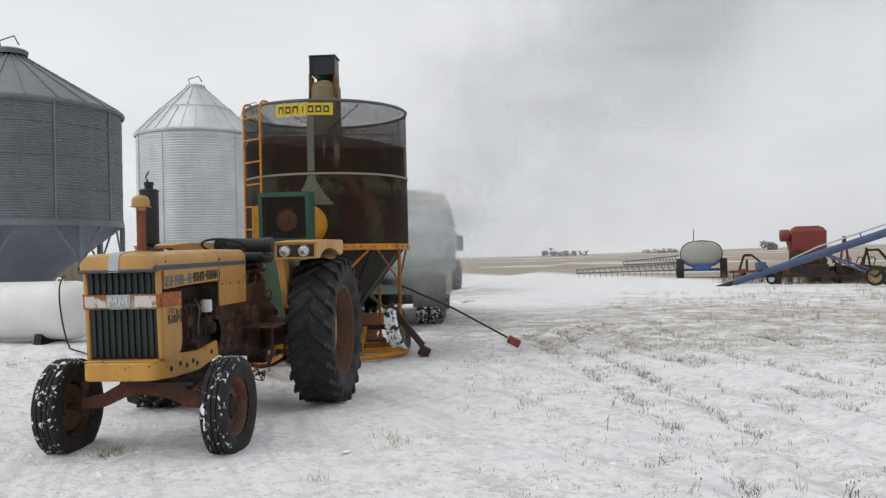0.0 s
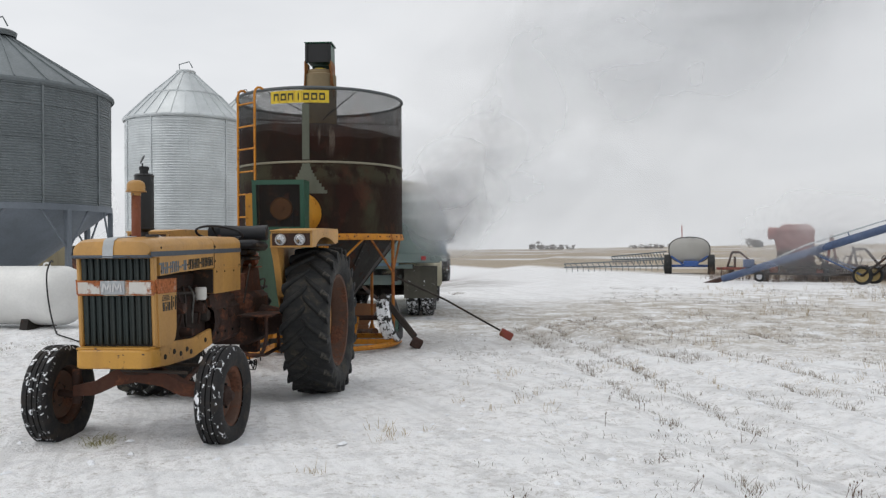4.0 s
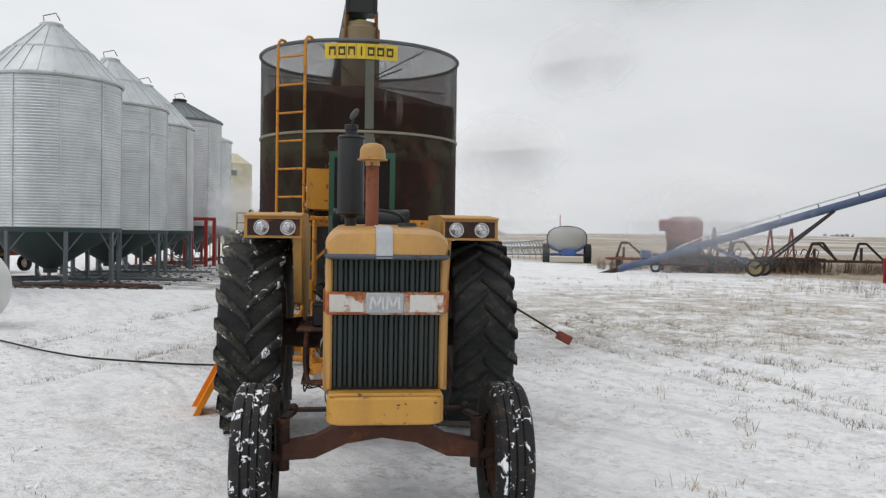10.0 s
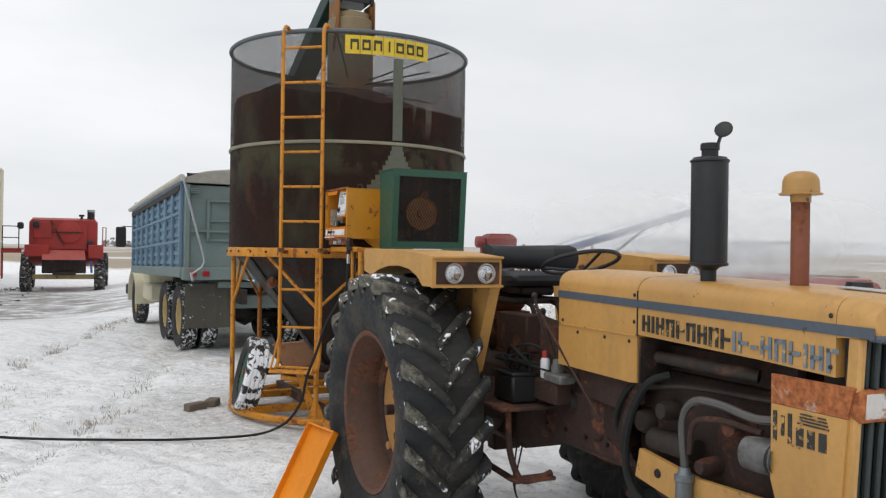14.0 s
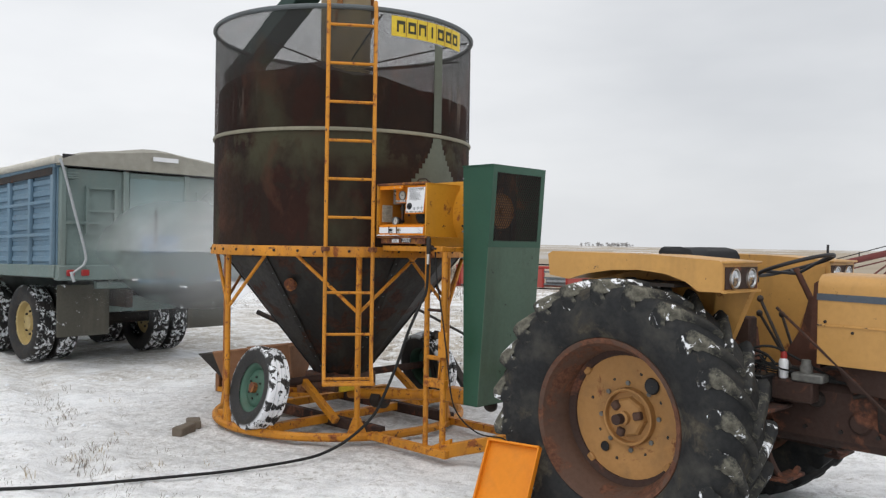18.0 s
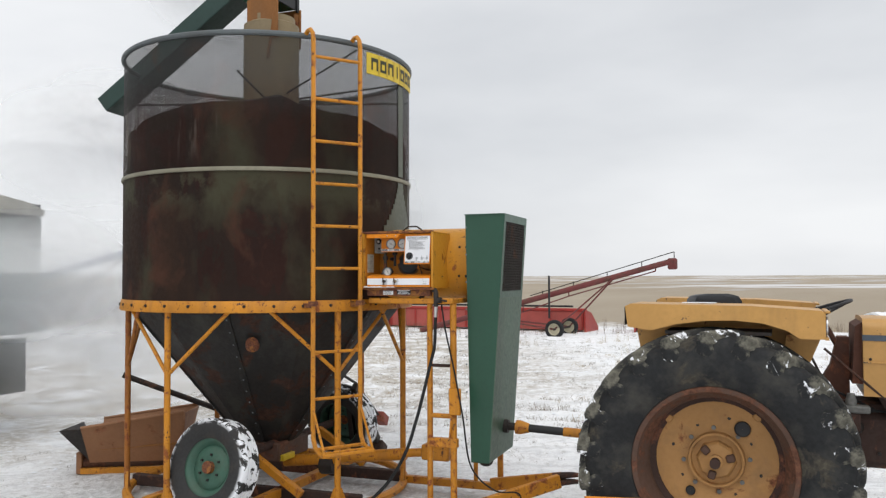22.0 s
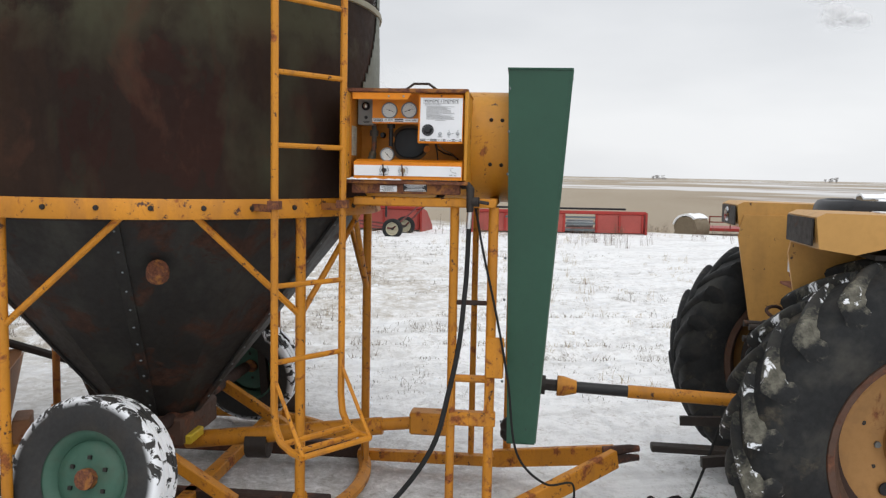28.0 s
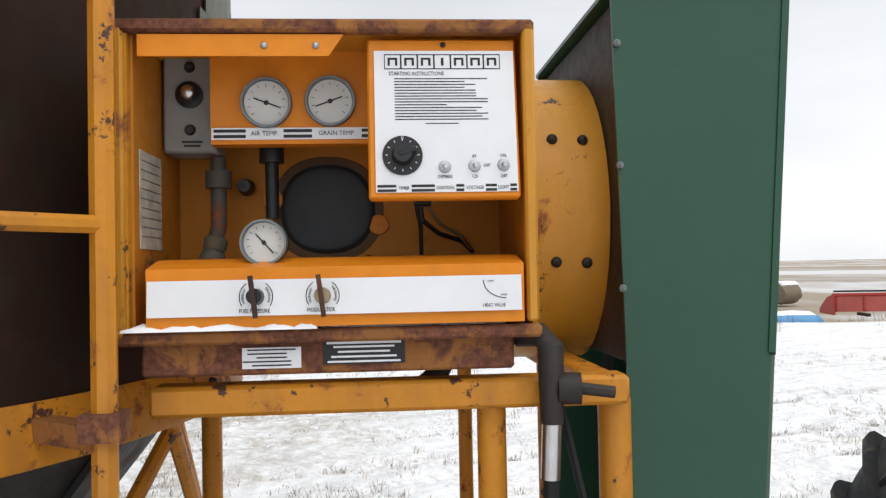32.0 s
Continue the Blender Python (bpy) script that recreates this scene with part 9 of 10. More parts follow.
def disc_harrow(x, y, turn, wide):
    h = thing("disc_harrow", pose(x, y, ground_z(x, y), 0, 0, turn), "dark rusty disc harrow with its wings folded up", "disc harrow", "disc harrows")
    for dy, z in ((-0.45, 0.31), (0.45, 0.31)):
        part("gang_shaft", G().tube([(-wide / 2, dy, z), (wide / 2, dy, z)], 0.03, 6), M_grime, h)
        part("gang_beam", G().box((0, dy, z + 0.36), (wide, 0.12, 0.10), bev=0.01), M_rust, h)
        n = int(wide / 0.24)
        for i in range(n):
            part("disc_blade", DISC, M_grime, h, at=pose(-wide / 2 + wide * (i + 0.5) / n, dy, z, 0, 0, 12 if dy > 0 else -12) @ TURN_X)
        for i in range(4):
            xx = -wide / 2 + wide * (i + 0.5) / 4
            part("hanger", G().bar((xx, dy, z), (xx + 0.05, dy, z + 0.36), 0.05), M_rust, h)
    for i in range(3):
        xx = -wide / 2 + wide * (i + 0.5) / 3
        part("cross_beam", G().bar((xx, -0.6, 0.70), (xx, 0.6, 0.70), 0.12), M_rust, h)
    for xx in (-wide * 0.30, wide * 0.02):
        part("mast_leg", G().bar((xx - 0.22, -0.2, 0.70), (xx, 0.0, 2.05), 0.07), M_redrust, h)
        part("mast_leg", G().bar((xx + 0.22, 0.2, 0.70), (xx + 0.03, 0.0, 2.05), 0.07), M_redrust, h)
    x0 = wide * 0.22
    for a, b in (((x0, -0.2, 0.65), (x0 + 0.30, -0.2, 1.40)), ((x0 + 0.30, -0.2, 1.40), (x0 + 0.75, -0.2, 1.42)), ((x0 + 0.75, -0.2, 1.42), (x0 + 1.35, -0.2, 0.62))):
        part("wing_arm", G().bar(a, b, 0.10), M_rust, h)
    for i in range(6):
        xx = -wide / 2 + wide * (i + 0.5) / 6
        part("spring_shank", G().tube(curve_pts([(xx, 0.0, 0.75), (xx + 0.10, 0.1, 1.02), (xx - 0.05, 0.25, 1.10), (xx - 0.15, 0.3, 0.85)], 4), 0.025, 5), M_rust, h)
    return h


disc_harrow(13.6, 37.7, -7, 2.9)
disc_harrow(17.0, 37.2, -9, 2.9)

# Field sprayer with folded booms.
sp = thing("field_sprayer", pose(8.95, 49.0, -0.20, 0, 0, -8) @ Matrix.Scale(0.92, 4), "field sprayer with a white tank and blue frame", "sprayer")
oval = lambda y, k2: [(1.22 * k2 * math.copysign(abs(math.cos(radians(a))) ** 0.8, math.cos(radians(a))), y, 1.62 + 0.80 * k2 * math.copysign(abs(math.sin(radians(a))) ** 0.8, math.sin(radians(a)))) for a in range(0, 360, 12)]
part("tank", G().loft([oval(y, k2) for y, k2 in ((-1.15, 0.55), (-1.05, 0.86), (-0.85, 1.0), (0.85, 1.0), (1.05, 0.86), (1.15, 0.55))]), M_poly, sp, "pale translucent poly tank")
part("tank_lid", G().lathe([(0.22, 2.40), (0.22, 2.48), (0.001, 2.50)], 16), M_black, sp)
part("frame", G().box((0, 0, 0.62), (2.5, 1.6, 0.14), bev=0.02), M_blue, sp, "blue steel frame")
for x in (-0.55, 0.55):
    part("cradle", G().bar((x * 2.0, -1.0, 1.25), (x * 0.6, -1.0, 0.66), 0.10), M_blue, sp)
for y in (-0.75, 0.45):
    part("tank_hoop", G().tube([(x * 1.03, y, 1.62 + (z - 1.62) * 1.03) for x, _, z in oval(y, 1.0)], 0.028, 6, closed=True), M_grime, sp, "dark steel hoop")
for dx in (-0.16, 0.22):
    part("step_rail", G().bar((dx, -1.12, 1.70), (dx, -0.95, 2.42), 0.045), M_black, sp)
for z in (1.78, 2.05, 2.32):
    part("step", G().bar((-0.16, -1.10 + (z - 1.7) * 0.24, z), (0.22, -1.10 + (z - 1.7) * 0.24, z), 0.04), M_black, sp)
part("pole", G().tube([(-0.45, -0.4, 2.2), (-0.45, -0.4, 3.2)], 0.03, 8), M_red, sp)
part("pump_box", G().box((0.1, -1.15, 0.78), (0.9, 0.4, 0.35), bev=0.04), M_blue, sp)
for s in (-1, 1):
    road_wheel(sp, s * 1.32, -0.45, 0.66, 0.68, 0.44, s, M_tyre, M_blue)
for z, x1 in ((0.62, -8.2), (1.12, -5.0)):
    boom = part("boom", G().tube([(-1.4, -0.2, z), (x1, 0.8, z - 0.12)], 0.05, 8).tube([(-1.4, -0.2, z + 0.42), (x1, 0.8, z + 0.10)], 0.04, 8), M_legs, sp, "lattice spray boom")
    for i in range(18):
        s = (i + 0.5) / 18
        xx, yy, zz = -1.4 + (x1 + 1.4) * s, -0.2 + s, z - 0.12 * s
        part("lattice_bar", G().tube([(xx, yy, zz), (xx - 0.16, yy, zz + 0.40 - 0.2 * s)], 0.028, 5), M_legs, boom)
        part("nozzle_drop", G().tube([(xx, yy, zz), (xx, yy - 0.05, zz - 0.32)], 0.022, 5), M_legs, boom)

# Red swather headers left along the yard's edge.
def header(a, b, label, h=0.80):
    a, b = Vector((*a, 0)), Vector((*b, 0))
    L = (b - a).length
    d = (b - a).normalized()
    hd = thing("crop_header", Matrix.Translation((a.x, a.y, -0.10)) @ pose(0, 0, 0, 0, 0, math.degrees(math.atan2(d.y, d.x))), label, "header", "row of crop headers")
    # Local x runs along it, -y faces the yard on one side.
    gap = L * 0.62
    for x0, x1 in ((0.12, gap - 0.45), (gap + 0.45, L - 0.12)):
        part("back_sheet", G().box(((x0 + x1) / 2, 0.0, 0.10 + h / 2), (x1 - x0, 0.05, h - 0.10), bev=0.01), M_redpink, hd, "faded red back sheet")
        n = max(2, int((x1 - x0) / 0.9))
        for i in range(n + 1):
            part("stiffener", G().box((x0 + 0.04 + (x1 - x0 - 0.08) * i / n, -0.035, 0.10 + h / 2), (0.07, 0.05, h - 0.12), bev=0.01), M_red, hd)
            part("stiffener", G().box((x0 + 0.04 + (x1 - x0 - 0.08) * i / n, 0.035, 0.10 + h / 2), (0.07, 0.05, h - 0.12), bev=0.01), M_red, hd)
    for z in (0.28, 0.52, 0.74):
        part("throat_bar", G().box((gap, 0.0, z * h / 0.8), (0.95, 0.06, 0.06)), M_legs, hd)
    part("roller", G().tube([(gap - 0.4, 0.15, 0.42), (gap + 0.4, 0.15, 0.42)], 0.12, 10), M_alu, hd)
    part("top_beam", G().box((L / 2, 0.02, h + 0.10), (L - 0.1, 0.16, 0.10), bev=0.02), M_red, hd)
    part("reel_bar", G().box((L / 2 - 0.2, 0.35, h + 0.20), (L - 0.8, 0.10, 0.06), bev=0.01), M_black, hd, "black reel batten")
    part("table", G().box((L / 2, 0.55, 0.22), (L - 0.1, 1.0, 0.06)), M_redrust, hd)
    for x in (0.06, L - 0.06):
        part("end_shield", G().prism([(-0.12, 0.05), (1.25, 0.05), (1.25, 0.22), (0.5, h), (-0.12, h + 0.12)], x - 0.03, x + 0.03), M_red, hd)
    for x in (L * 0.2, L * 0.8):
        part("skid", G().box((x, 0.1, 0.05), (0.12, 0.9, 0.10)), M_grime, hd)
    return hd


header((16.6, 28.9), (18.7, 22.2), "long faded red crop header lying at the yard's edge", 0.82)
header((18.9, 20.8), (18.8, 13.4), "long faded red crop header lying at the yard's edge", 0.70)
header((19.4, 12.1), (20.5, 6.85), "long faded red crop header lying at the yard's edge", 0.66)

# Small red auger in front of the headers.
M_augred = paint("weathered_maroon", (0.15, 0.034, 0.032), 0.6, rust=0.4, rust_color=(0.10, 0.045, 0.035), dirt=0.4, dirt_color=(0.12, 0.07, 0.06))
ra = thing("red_auger", Matrix(), "small red grain auger tilted on two wheels", "auger")
lo, hi = Vector((16.7, 18.3, 0.05)), Vector((18.4, 10.6, 2.24))
part("tube", G().tube([lo, hi], 0.088, 12), M_augred, ra, "weathered dark red tube")
part("spout", G().box(tuple(hi + Vector((0, 0.05, -0.10))), (0.24, 0.26, 0.34), bev=0.04), M_augred, ra)
part("rope", G().tube([lo.lerp(hi, 0.45) + Vector((0, 0, 0.14)), hi + Vector((0, 0, 0.26))], 0.014, 5), M_bolt, ra)
for s in (0.5, 0.62, 0.75, 0.88, 1.0):
    part("rope_stay", G().tube([lo.lerp(hi, s), lo.lerp(hi, s) + Vector((0, 0, 0.12 + 0.14 * s))], 0.014, 5), M_bolt, ra)
part("drive_head", G().box(tuple(lo.lerp(hi, 0.33) + Vector((0, 0.1, 0.16))), (0.3, 0.42, 0.34), bev=0.04), M_augred, ra)
part("motor", G().box(tuple(lo.lerp(hi, 0.33) + Vector((0, 0.0, -0.22))), (0.25, 0.34, 0.34), bev=0.05), M_grime, ra)
for dx in (-0.7, 0.7):
    w = part("tyre", implement_tyre(0.28, 0.16, 0.18, 28), M_tyre, ra, at=pose(17.45 + dx, 13.8, 0.20) @ TURN_X)
    part("rim", disc_rim(0.18, 0.13, 0.02), M_cream, w, "cream wheel disc")
    part("lift_arm", G().tube([(17.45 + dx, 13.8, 0.20), lo.lerp(hi, 0.78)], 0.025, 6), M_augred, ra)
    part("draft_arm", G().tube([(17.45 + dx, 13.8, 0.20), lo.lerp(hi, 0.22)], 0.025, 6), M_augred, ra)
part("axle", G().tube([(16.7, 13.8, 0.20), (18.2, 13.8, 0.20)], 0.035, 8), M_grime, ra)
for s, d in ((0.42, 0.30), (0.60, 0.20), (0.93, 0.16)):
    part("truss_clip", G().bar(lo.lerp(hi, s) + Vector((0.05, 0, -d)), lo.lerp(hi, s) + Vector((0.05, 0, 0.02)), 0.03), M_augred, ra)
part("truss_rod", G().tube([lo.lerp(hi, 0.25) + Vector((0.05, 0, -0.12)), lo.lerp(hi, 0.42) + Vector((0.05, 0, -0.30)), lo.lerp(hi, 0.60) + Vector((0.05, 0, -0.20)), lo.lerp(hi, 0.93) + Vector((0.05, 0, -0.16))], 0.018, 6), M_augred, ra)
part("stake", G().bar((17.15, 14.1, 0.5), (17.15, 14.1, 1.80), 0.05), M_black, ra)

# Bales, a railed trailer and scrap beyond the tractor.
def round_bale(x, y, z, r, L, turn, snow_top=True):
    rng2 = random.Random(int(x * 31 + y * 17))
    b2 = thing("round_bale", pose(x, y, z, 0, 0, turn), "weathered round straw bale capped with snow", "bale", "straw bales")
    rings = []
    for i in range(7):
        yy = L * (i / 6 - 0.5)
        k2 = 0.93 if i in (0, 6) else 1.0
        rings.append([(r * k2 * math.cos(radians(15 * j)) * rng2.uniform(0.86, 1.05), yy + rng2.uniform(-0.05, 0.05), r * 0.96 + r * k2 * 0.96 * math.sin(radians(15 * j)) * rng2.uniform(0.86, 1.05)) for j in range(24)])
    part("straw", G().loft(rings), M_hay, b2)
    if snow_top:
        cap = []
        for i in range(7):
            yy = L * (i / 6 - 0.5) * 0.98
            cap.append([(r * 1.03 * math.cos(radians(a)) * rng2.uniform(0.98, 1.03), yy, r * 0.96 + r * 1.03 * math.sin(radians(a)) * rng2.uniform(0.98, 1.05)) for a in range(15, 150, 15)] + [(r * 0.9 * math.cos(radians(a)), yy, r * 0.96 + r * 0.9 * math.sin(radians(a))) for a in range(135, 14, -15)])
        part("snow_cap", G().loft(cap), M_snowcap, b2)
    return b2


round_bale(27.0, 5.0, -0.60, 0.52, 1.15, 60)
for x, y, z, r, t in ((40.0, -4.6, -0.45, 0.62, 22), (40.4, -5.9, -0.45, 0.66, -14), (40.2, -7.2, -0.45, 0.60, 35), (41.4, -5.2, -0.30, 0.72, 8), (41.6, -6.5, -0.30, 0.74, -25), (39.4, -3.5, -0.60, 0.44, 48), (34.0, 1.6, -0.85, 0.55, 70), (34.6, -1.8, -0.85, 0.45, 50)):
    round_bale(x, y, z, r, 1.4, t)
tr = thing("railed_trailer", pose(30.0, 1.4, -0.62, 0, 0, -90), "low red flat trailer with thin side rails", "trailer")
part("deck", G().box((0, 0, 0.36), (5.6, 1.9, 0.12), bev=0.02), M_red, tr)
part("skirt", G().box((1.2, -0.97, 0.22), (3.0, 0.05, 0.30), bev=0.01), M_red, tr)
for i in range(8):
    part("rail_post", G().bar((-2.75 + 5.5 * i / 7, -0.92, 0.40), (-2.75 + 5.5 * i / 7, -0.92, 0.88), 0.045), M_redrust, tr)
for z in (0.66, 0.88):
    part("side_rail", G().bar((-2.78, -0.92, z), (2.78, -0.92, z), 0.045), M_redrust, tr)
for s in (-1, 1):
    for x in (-0.5, 0.5):
        road_wheel(tr, x, s * 0.75, 0.25, 0.28, 0.2, 1, M_tyre, M_red)
sc = thing("red_rake", pose(25.6, 0.6, -0.50, 0, 0, -80), "red hay rake with pale tines half under snow", "rake")
part("frame", G().box((0, 0, 0.45), (2.3, 0.10, 0.10)).box((0, 0.5, 0.35), (2.3, 0.08, 0.08)), M_red, sc)
for i in range(9):
    part("tine_bar", G().bar((-1.1 + 2.2 * i / 8, -0.15, 0.05), (-1.0 + 2.2 * i / 8, 0.55, 0.62), 0.035), (M_red, M_cream)[i % 2], sc)
for s in (-1, 1):
    road_wheel(sc, s * 1.0, 0.3, 0.24, 0.26, 0.12, 1, M_tyre, M_red)
rings = [[(1.05 * k2 * math.cos(radians(20 * j)), 0.55 * k2 * math.sin(radians(20 * j)), z) for j in range(18)] for z, k2 in ((0.0, 1.0), (0.25, 1.02), (0.42, 0.85), (0.52, 0.5), (0.54, 0.1))]
bt = thing("blue_tarp_heap", pose(25.4, -2.0, -0.48, 0, 0, -85), "heap under a bright blue tarp with snow on top", "tarp")
part("tarp", G().loft(rings), paint("tarp_blue", (0.12, 0.33, 0.60), 0.5, dirt=0.15), bt)
part("snow_cap", G().loft([[(0.95 * k2 * math.cos(radians(20 * j)), 0.46 * k2 * math.sin(radians(20 * j)), z) for j in range(18)] for z, k2 in ((0.38, 0.97), (0.56, 0.66), (0.60, 0.1))]), M_snowcap, bt)
header((25.4, -3.3), (25.0, -8.6), "red crop header with a snowy reel behind the tractor", 0.62)

# ---- distant shelter belts ----
def tree_clump(az, far, wide, h, seed):
    r = random.Random(seed)
    cx, cy = far * math.sin(radians(az)), far * math.cos(radians(az))
    z0 = level(cx, cy)
    g, side = G(), Vector((math.cos(radians(az)), -math.sin(radians(az)), 0))
    for i in range(int(wide / h * 3) + 3):
        o = Vector((cx, cy, z0)) + side * r.uniform(-wide / 2, wide / 2) + Vector((0, r.uniform(-h, h), 0))
        hh = h * r.uniform(0.55, 1.1)
        g.tube([o - Vector((0, 0, 0.5)), o + Vector((r.uniform(-0.2, 0.2), 0, hh * 0.7))], [hh * 0.03, hh * 0.012], 5)
        for j in range(26):
            a, rr = r.uniform(0, 6.28), r.uniform(0, 1) ** 0.6 * hh * 0.38
            c = o + Vector((rr * math.cos(a), rr * math.sin(a), hh * r.uniform(0.25, 1.0)))
            s = hh * r.uniform(0.05, 0.13)
            g.ball(c, (s, s, s * 0.8), 5, 3)
    solid("distant_trees", g, M_trees, Matrix(), "bare grey shelter belt trees on the horizon", "trees", kind="stuff", smooth=0)


M_trees = plain("bare_winter_twigs", (0.34, 0.33, 0.325), 0.95, vary=0.25)
for i, (az, far, wide, h) in enumerate(((-1.4, 800, 32, 5.5), (4.9, 850, 48, 5.0), (-2.7, 700, 16, 7.0), (50.8, 900, 55, 4.5), (92.0, 640, 3.5, 3.6), (102.6, 680, 3.5, 4.0), (11.2, 600, 6, 6), (28.0, 1100, 30, 4.0))):
    tree_clump(az, far, wide, h, 40 + i)
fh = thing("distant_shed", pose(600 * math.sin(radians(11.6)), 600 * math.cos(radians(11.6)), level(600 * math.sin(radians(11.6)), 600 * math.cos(radians(11.6)))), "small far shed on the horizon", "shed")
part("wall", G().box((0, 0, 1.5), (6, 5, 3.2)), M_galvold, fh)
part("roof", G().prism([(-3.4, 3.1), (3.4, 3.1), (0, 4.6)], -2.8, 2.8, "y"), M_legs, fh)

# ---- small things on the snow ----
M_straw = plain("dry_grass_blades", (0.42, 0.33, 0.20), 0.95, vary=0.35, scale=40)
M_weed = plain("dead_weed_stalks", (0.15, 0.10, 0.07), 0.95, vary=0.4, scale=40)


def tufts(name, spots, mat, label, seed, blades, tall, lean, heads=0.0):
    r = random.Random(seed)
    g = G()
    for x, y in spots:
        z, n = ground_z(x, y), r.randint(*blades)
        grow = r.uniform(0.6, 1.2)
        for i in range(n):
            a, h = r.uniform(0, 6.283), r.uniform(*tall) * grow
            o = Vector((x + r.gauss(0, 0.035), y + r.gauss(0, 0.035), z - 0.01))
            tip = o + Vector((math.cos(a) * h * lean * r.uniform(0.3, 1.2), math.sin(a) * h * lean * r.uniform(0.3, 1.2), h))
            mid = o.lerp(tip, 0.55) + Vector((0, 0, h * 0.08))
            w = Vector((-math.sin(a), math.cos(a), 0)) * r.uniform(0.0012, 0.0030)
            k0 = len(g.v)
            g.v += [tuple(o - w), tuple(o + w), tuple(mid + w * 0.8), tuple(mid - w * 0.8), tuple(tip)]
            g.f += [(k0, k0 + 1, k0 + 2, k0 + 3), (k0 + 3, k0 + 2, k0 + 4)]
            if r.random() < heads:
                g.ball(tip, (0.005, 0.005, 0.012), 4, 2)
                side = mid + Vector((r.uniform(-0.06, 0.06), r.uniform(-0.06, 0.06), r.uniform(0.02, 0.09)))
                g.add([tuple(mid - w), tuple(mid + w), tuple(side)], [(0, 1, 2)])
                g.ball(side, (0.004, 0.004, 0.009), 4, 2)
    me = bpy.data.meshes.new(name)
    me.from_pydata(g.v, [], g.f)
    me.materials.append(mat)
    tagged(new(name, me), label, "grass", kind="stuff")


def scatter(n, seed, box, clump=1, keep=None):
    r, out = random.Random(seed), []
    while len(out) < n:
        x, y = r.uniform(box[0], box[1]), r.uniform(box[2], box[3])
        if noise.noise((x * 0.35, y * 0.35, seed)) < -0.05 or (keep and not keep(x, y)):
            continue
        out += [(x + r.gauss(0, 0.18), y + r.gauss(0, 0.18)) for _ in range(r.randint(1, clump))]
    return out


clear = lambda x, y: math.hypot(x + 0.75, y - 6.5) > 2.3 and math.hypot(x + 1.07, y - 10.2) > 1.9 and not (-3.4 < x < 1.0 and 13.8 < y < 23) and not (-8.5 < x < -5.5 and 11.5 < y < 13)
tufts("grass_tufts", scatter(300, 3, (0.8, 13.0, -2.0, 11.0), 3, clear), M_straw, "sparse dry grass poking through the snow", 3, (6, 12), (0.03, 0.10), 0.9)
tufts("grass_tufts", scatter(300, 4, (4.0, 19.0, 8.0, 27.0), 3, clear), M_straw, "sparse dry grass poking through the snow", 4, (5, 12), (0.05, 0.20), 0.6)
tufts("grass_tufts", scatter(170, 5, (-9.0, -1.5, 0.0, 12.5), 2, clear), M_straw, "short dry grass blades in trampled snow", 5, (4, 9), (0.03, 0.09), 0.9)
tufts("grass_tufts", scatter(520, 6, (7.0, 24.0, 6.0, 34.0), 3, clear), M_straw, "sparse dry grass poking through the snow", 6, (5, 12), (0.06, 0.24), 0.6)
tufts("dead_weeds", scatter(330, 7, (10.5, 21.0, 7.0, 25.0), 4, lambda x, y: 0.923 * x + 0.385 * y > 17.5), M_weed, "dark dead weeds standing in the snow", 7, (4, 9), (0.18, 0.42), 0.35, 0.6)
tufts("dead_weeds", scatter(240, 8, (18.0, 26.0, -4.0, 9.0), 3), M_weed, "dark dead weeds standing in the snow", 8, (4, 9), (0.15, 0.40), 0.35, 0.6)
tufts("dead_weeds", scatter(1300, 9, (8.5, 28.0, 35.2, 40.5), 4), paint("brown_brush", (0.17, 0.115, 0.08), 0.95, dirt=0.2), "brown brush grown through the old implements", 9, (6, 12), (0.3, 0.80), 0.45, 0.4)
tufts("dead_weeds", scatter(60, 10, (2.0, 11.0, -0.5, 9.0), 1, clear), M_weed, "small dead weeds standing in the snow", 10, (3, 6), (0.04, 0.11), 1.1, 0.5)
tufts("straw_wisps", [(-0.80 + 0.14 * math.cos(i * 2.4) * (i % 5) / 4, 4.14 + 0.13 * math.sin(i * 1.7)) for i in range(34)], plain("green_yellow_hay", (0.26, 0.24, 0.08), 0.95, vary=0.4), "small spill of greenish hay on the snow", 11, (8, 14), (0.01, 0.05), 2.4)

M_pale = plain("frosted_grass", (0.23, 0.205, 0.17), 0.95, vary=0.35, scale=40)
tufts("frosted_grass", scatter(2200, 21, (0.8, 14.0, -2.0, 14.0), 4, clear), M_pale, "short frosted grass showing through thin snow", 21, (5, 10), (0.015, 0.05), 1.4)
tufts("frosted_grass", scatter(700, 22, (-9.0, -0.8, 0.0, 13.0), 3, clear), M_pale, "short frosted grass showing through thin snow", 22, (5, 10), (0.012, 0.04), 1.5)
tufts("frosted_grass", scatter(1900, 23, (3.0, 20.0, 10.0, 30.0), 4, clear), M_pale, "short frosted grass showing through thin snow", 23, (5, 10), (0.03, 0.09), 1.2)

# Grass stands thicker along the sides of the wheel ruts.
r = random.Random(31)
along = []
for line in RUTS:
    for (ax, ay), (bx, by) in zip(line, line[1:]):
        run = math.hypot(bx - ax, by - ay)
        for i in range(int(run * 16)):
            t, side = r.random(), r.gauss(0.06, 0.11)
            x, y = ax + (bx - ax) * t - (by - ay) / run * side, ay + (by - ay) * t + (bx - ax) / run * side
            if clear(x, y) and noise.noise((x * 0.8, y * 0.8, 4.0)) > -0.1:
                along.append((x, y))
tufts("rut_grass", along, plain("grey_brown_grass", (0.24, 0.20, 0.155), 0.95, vary=0.4, scale=40), "grey-brown grass along the wheel ruts", 31, (7, 14), (0.02, 0.085), 1.0)

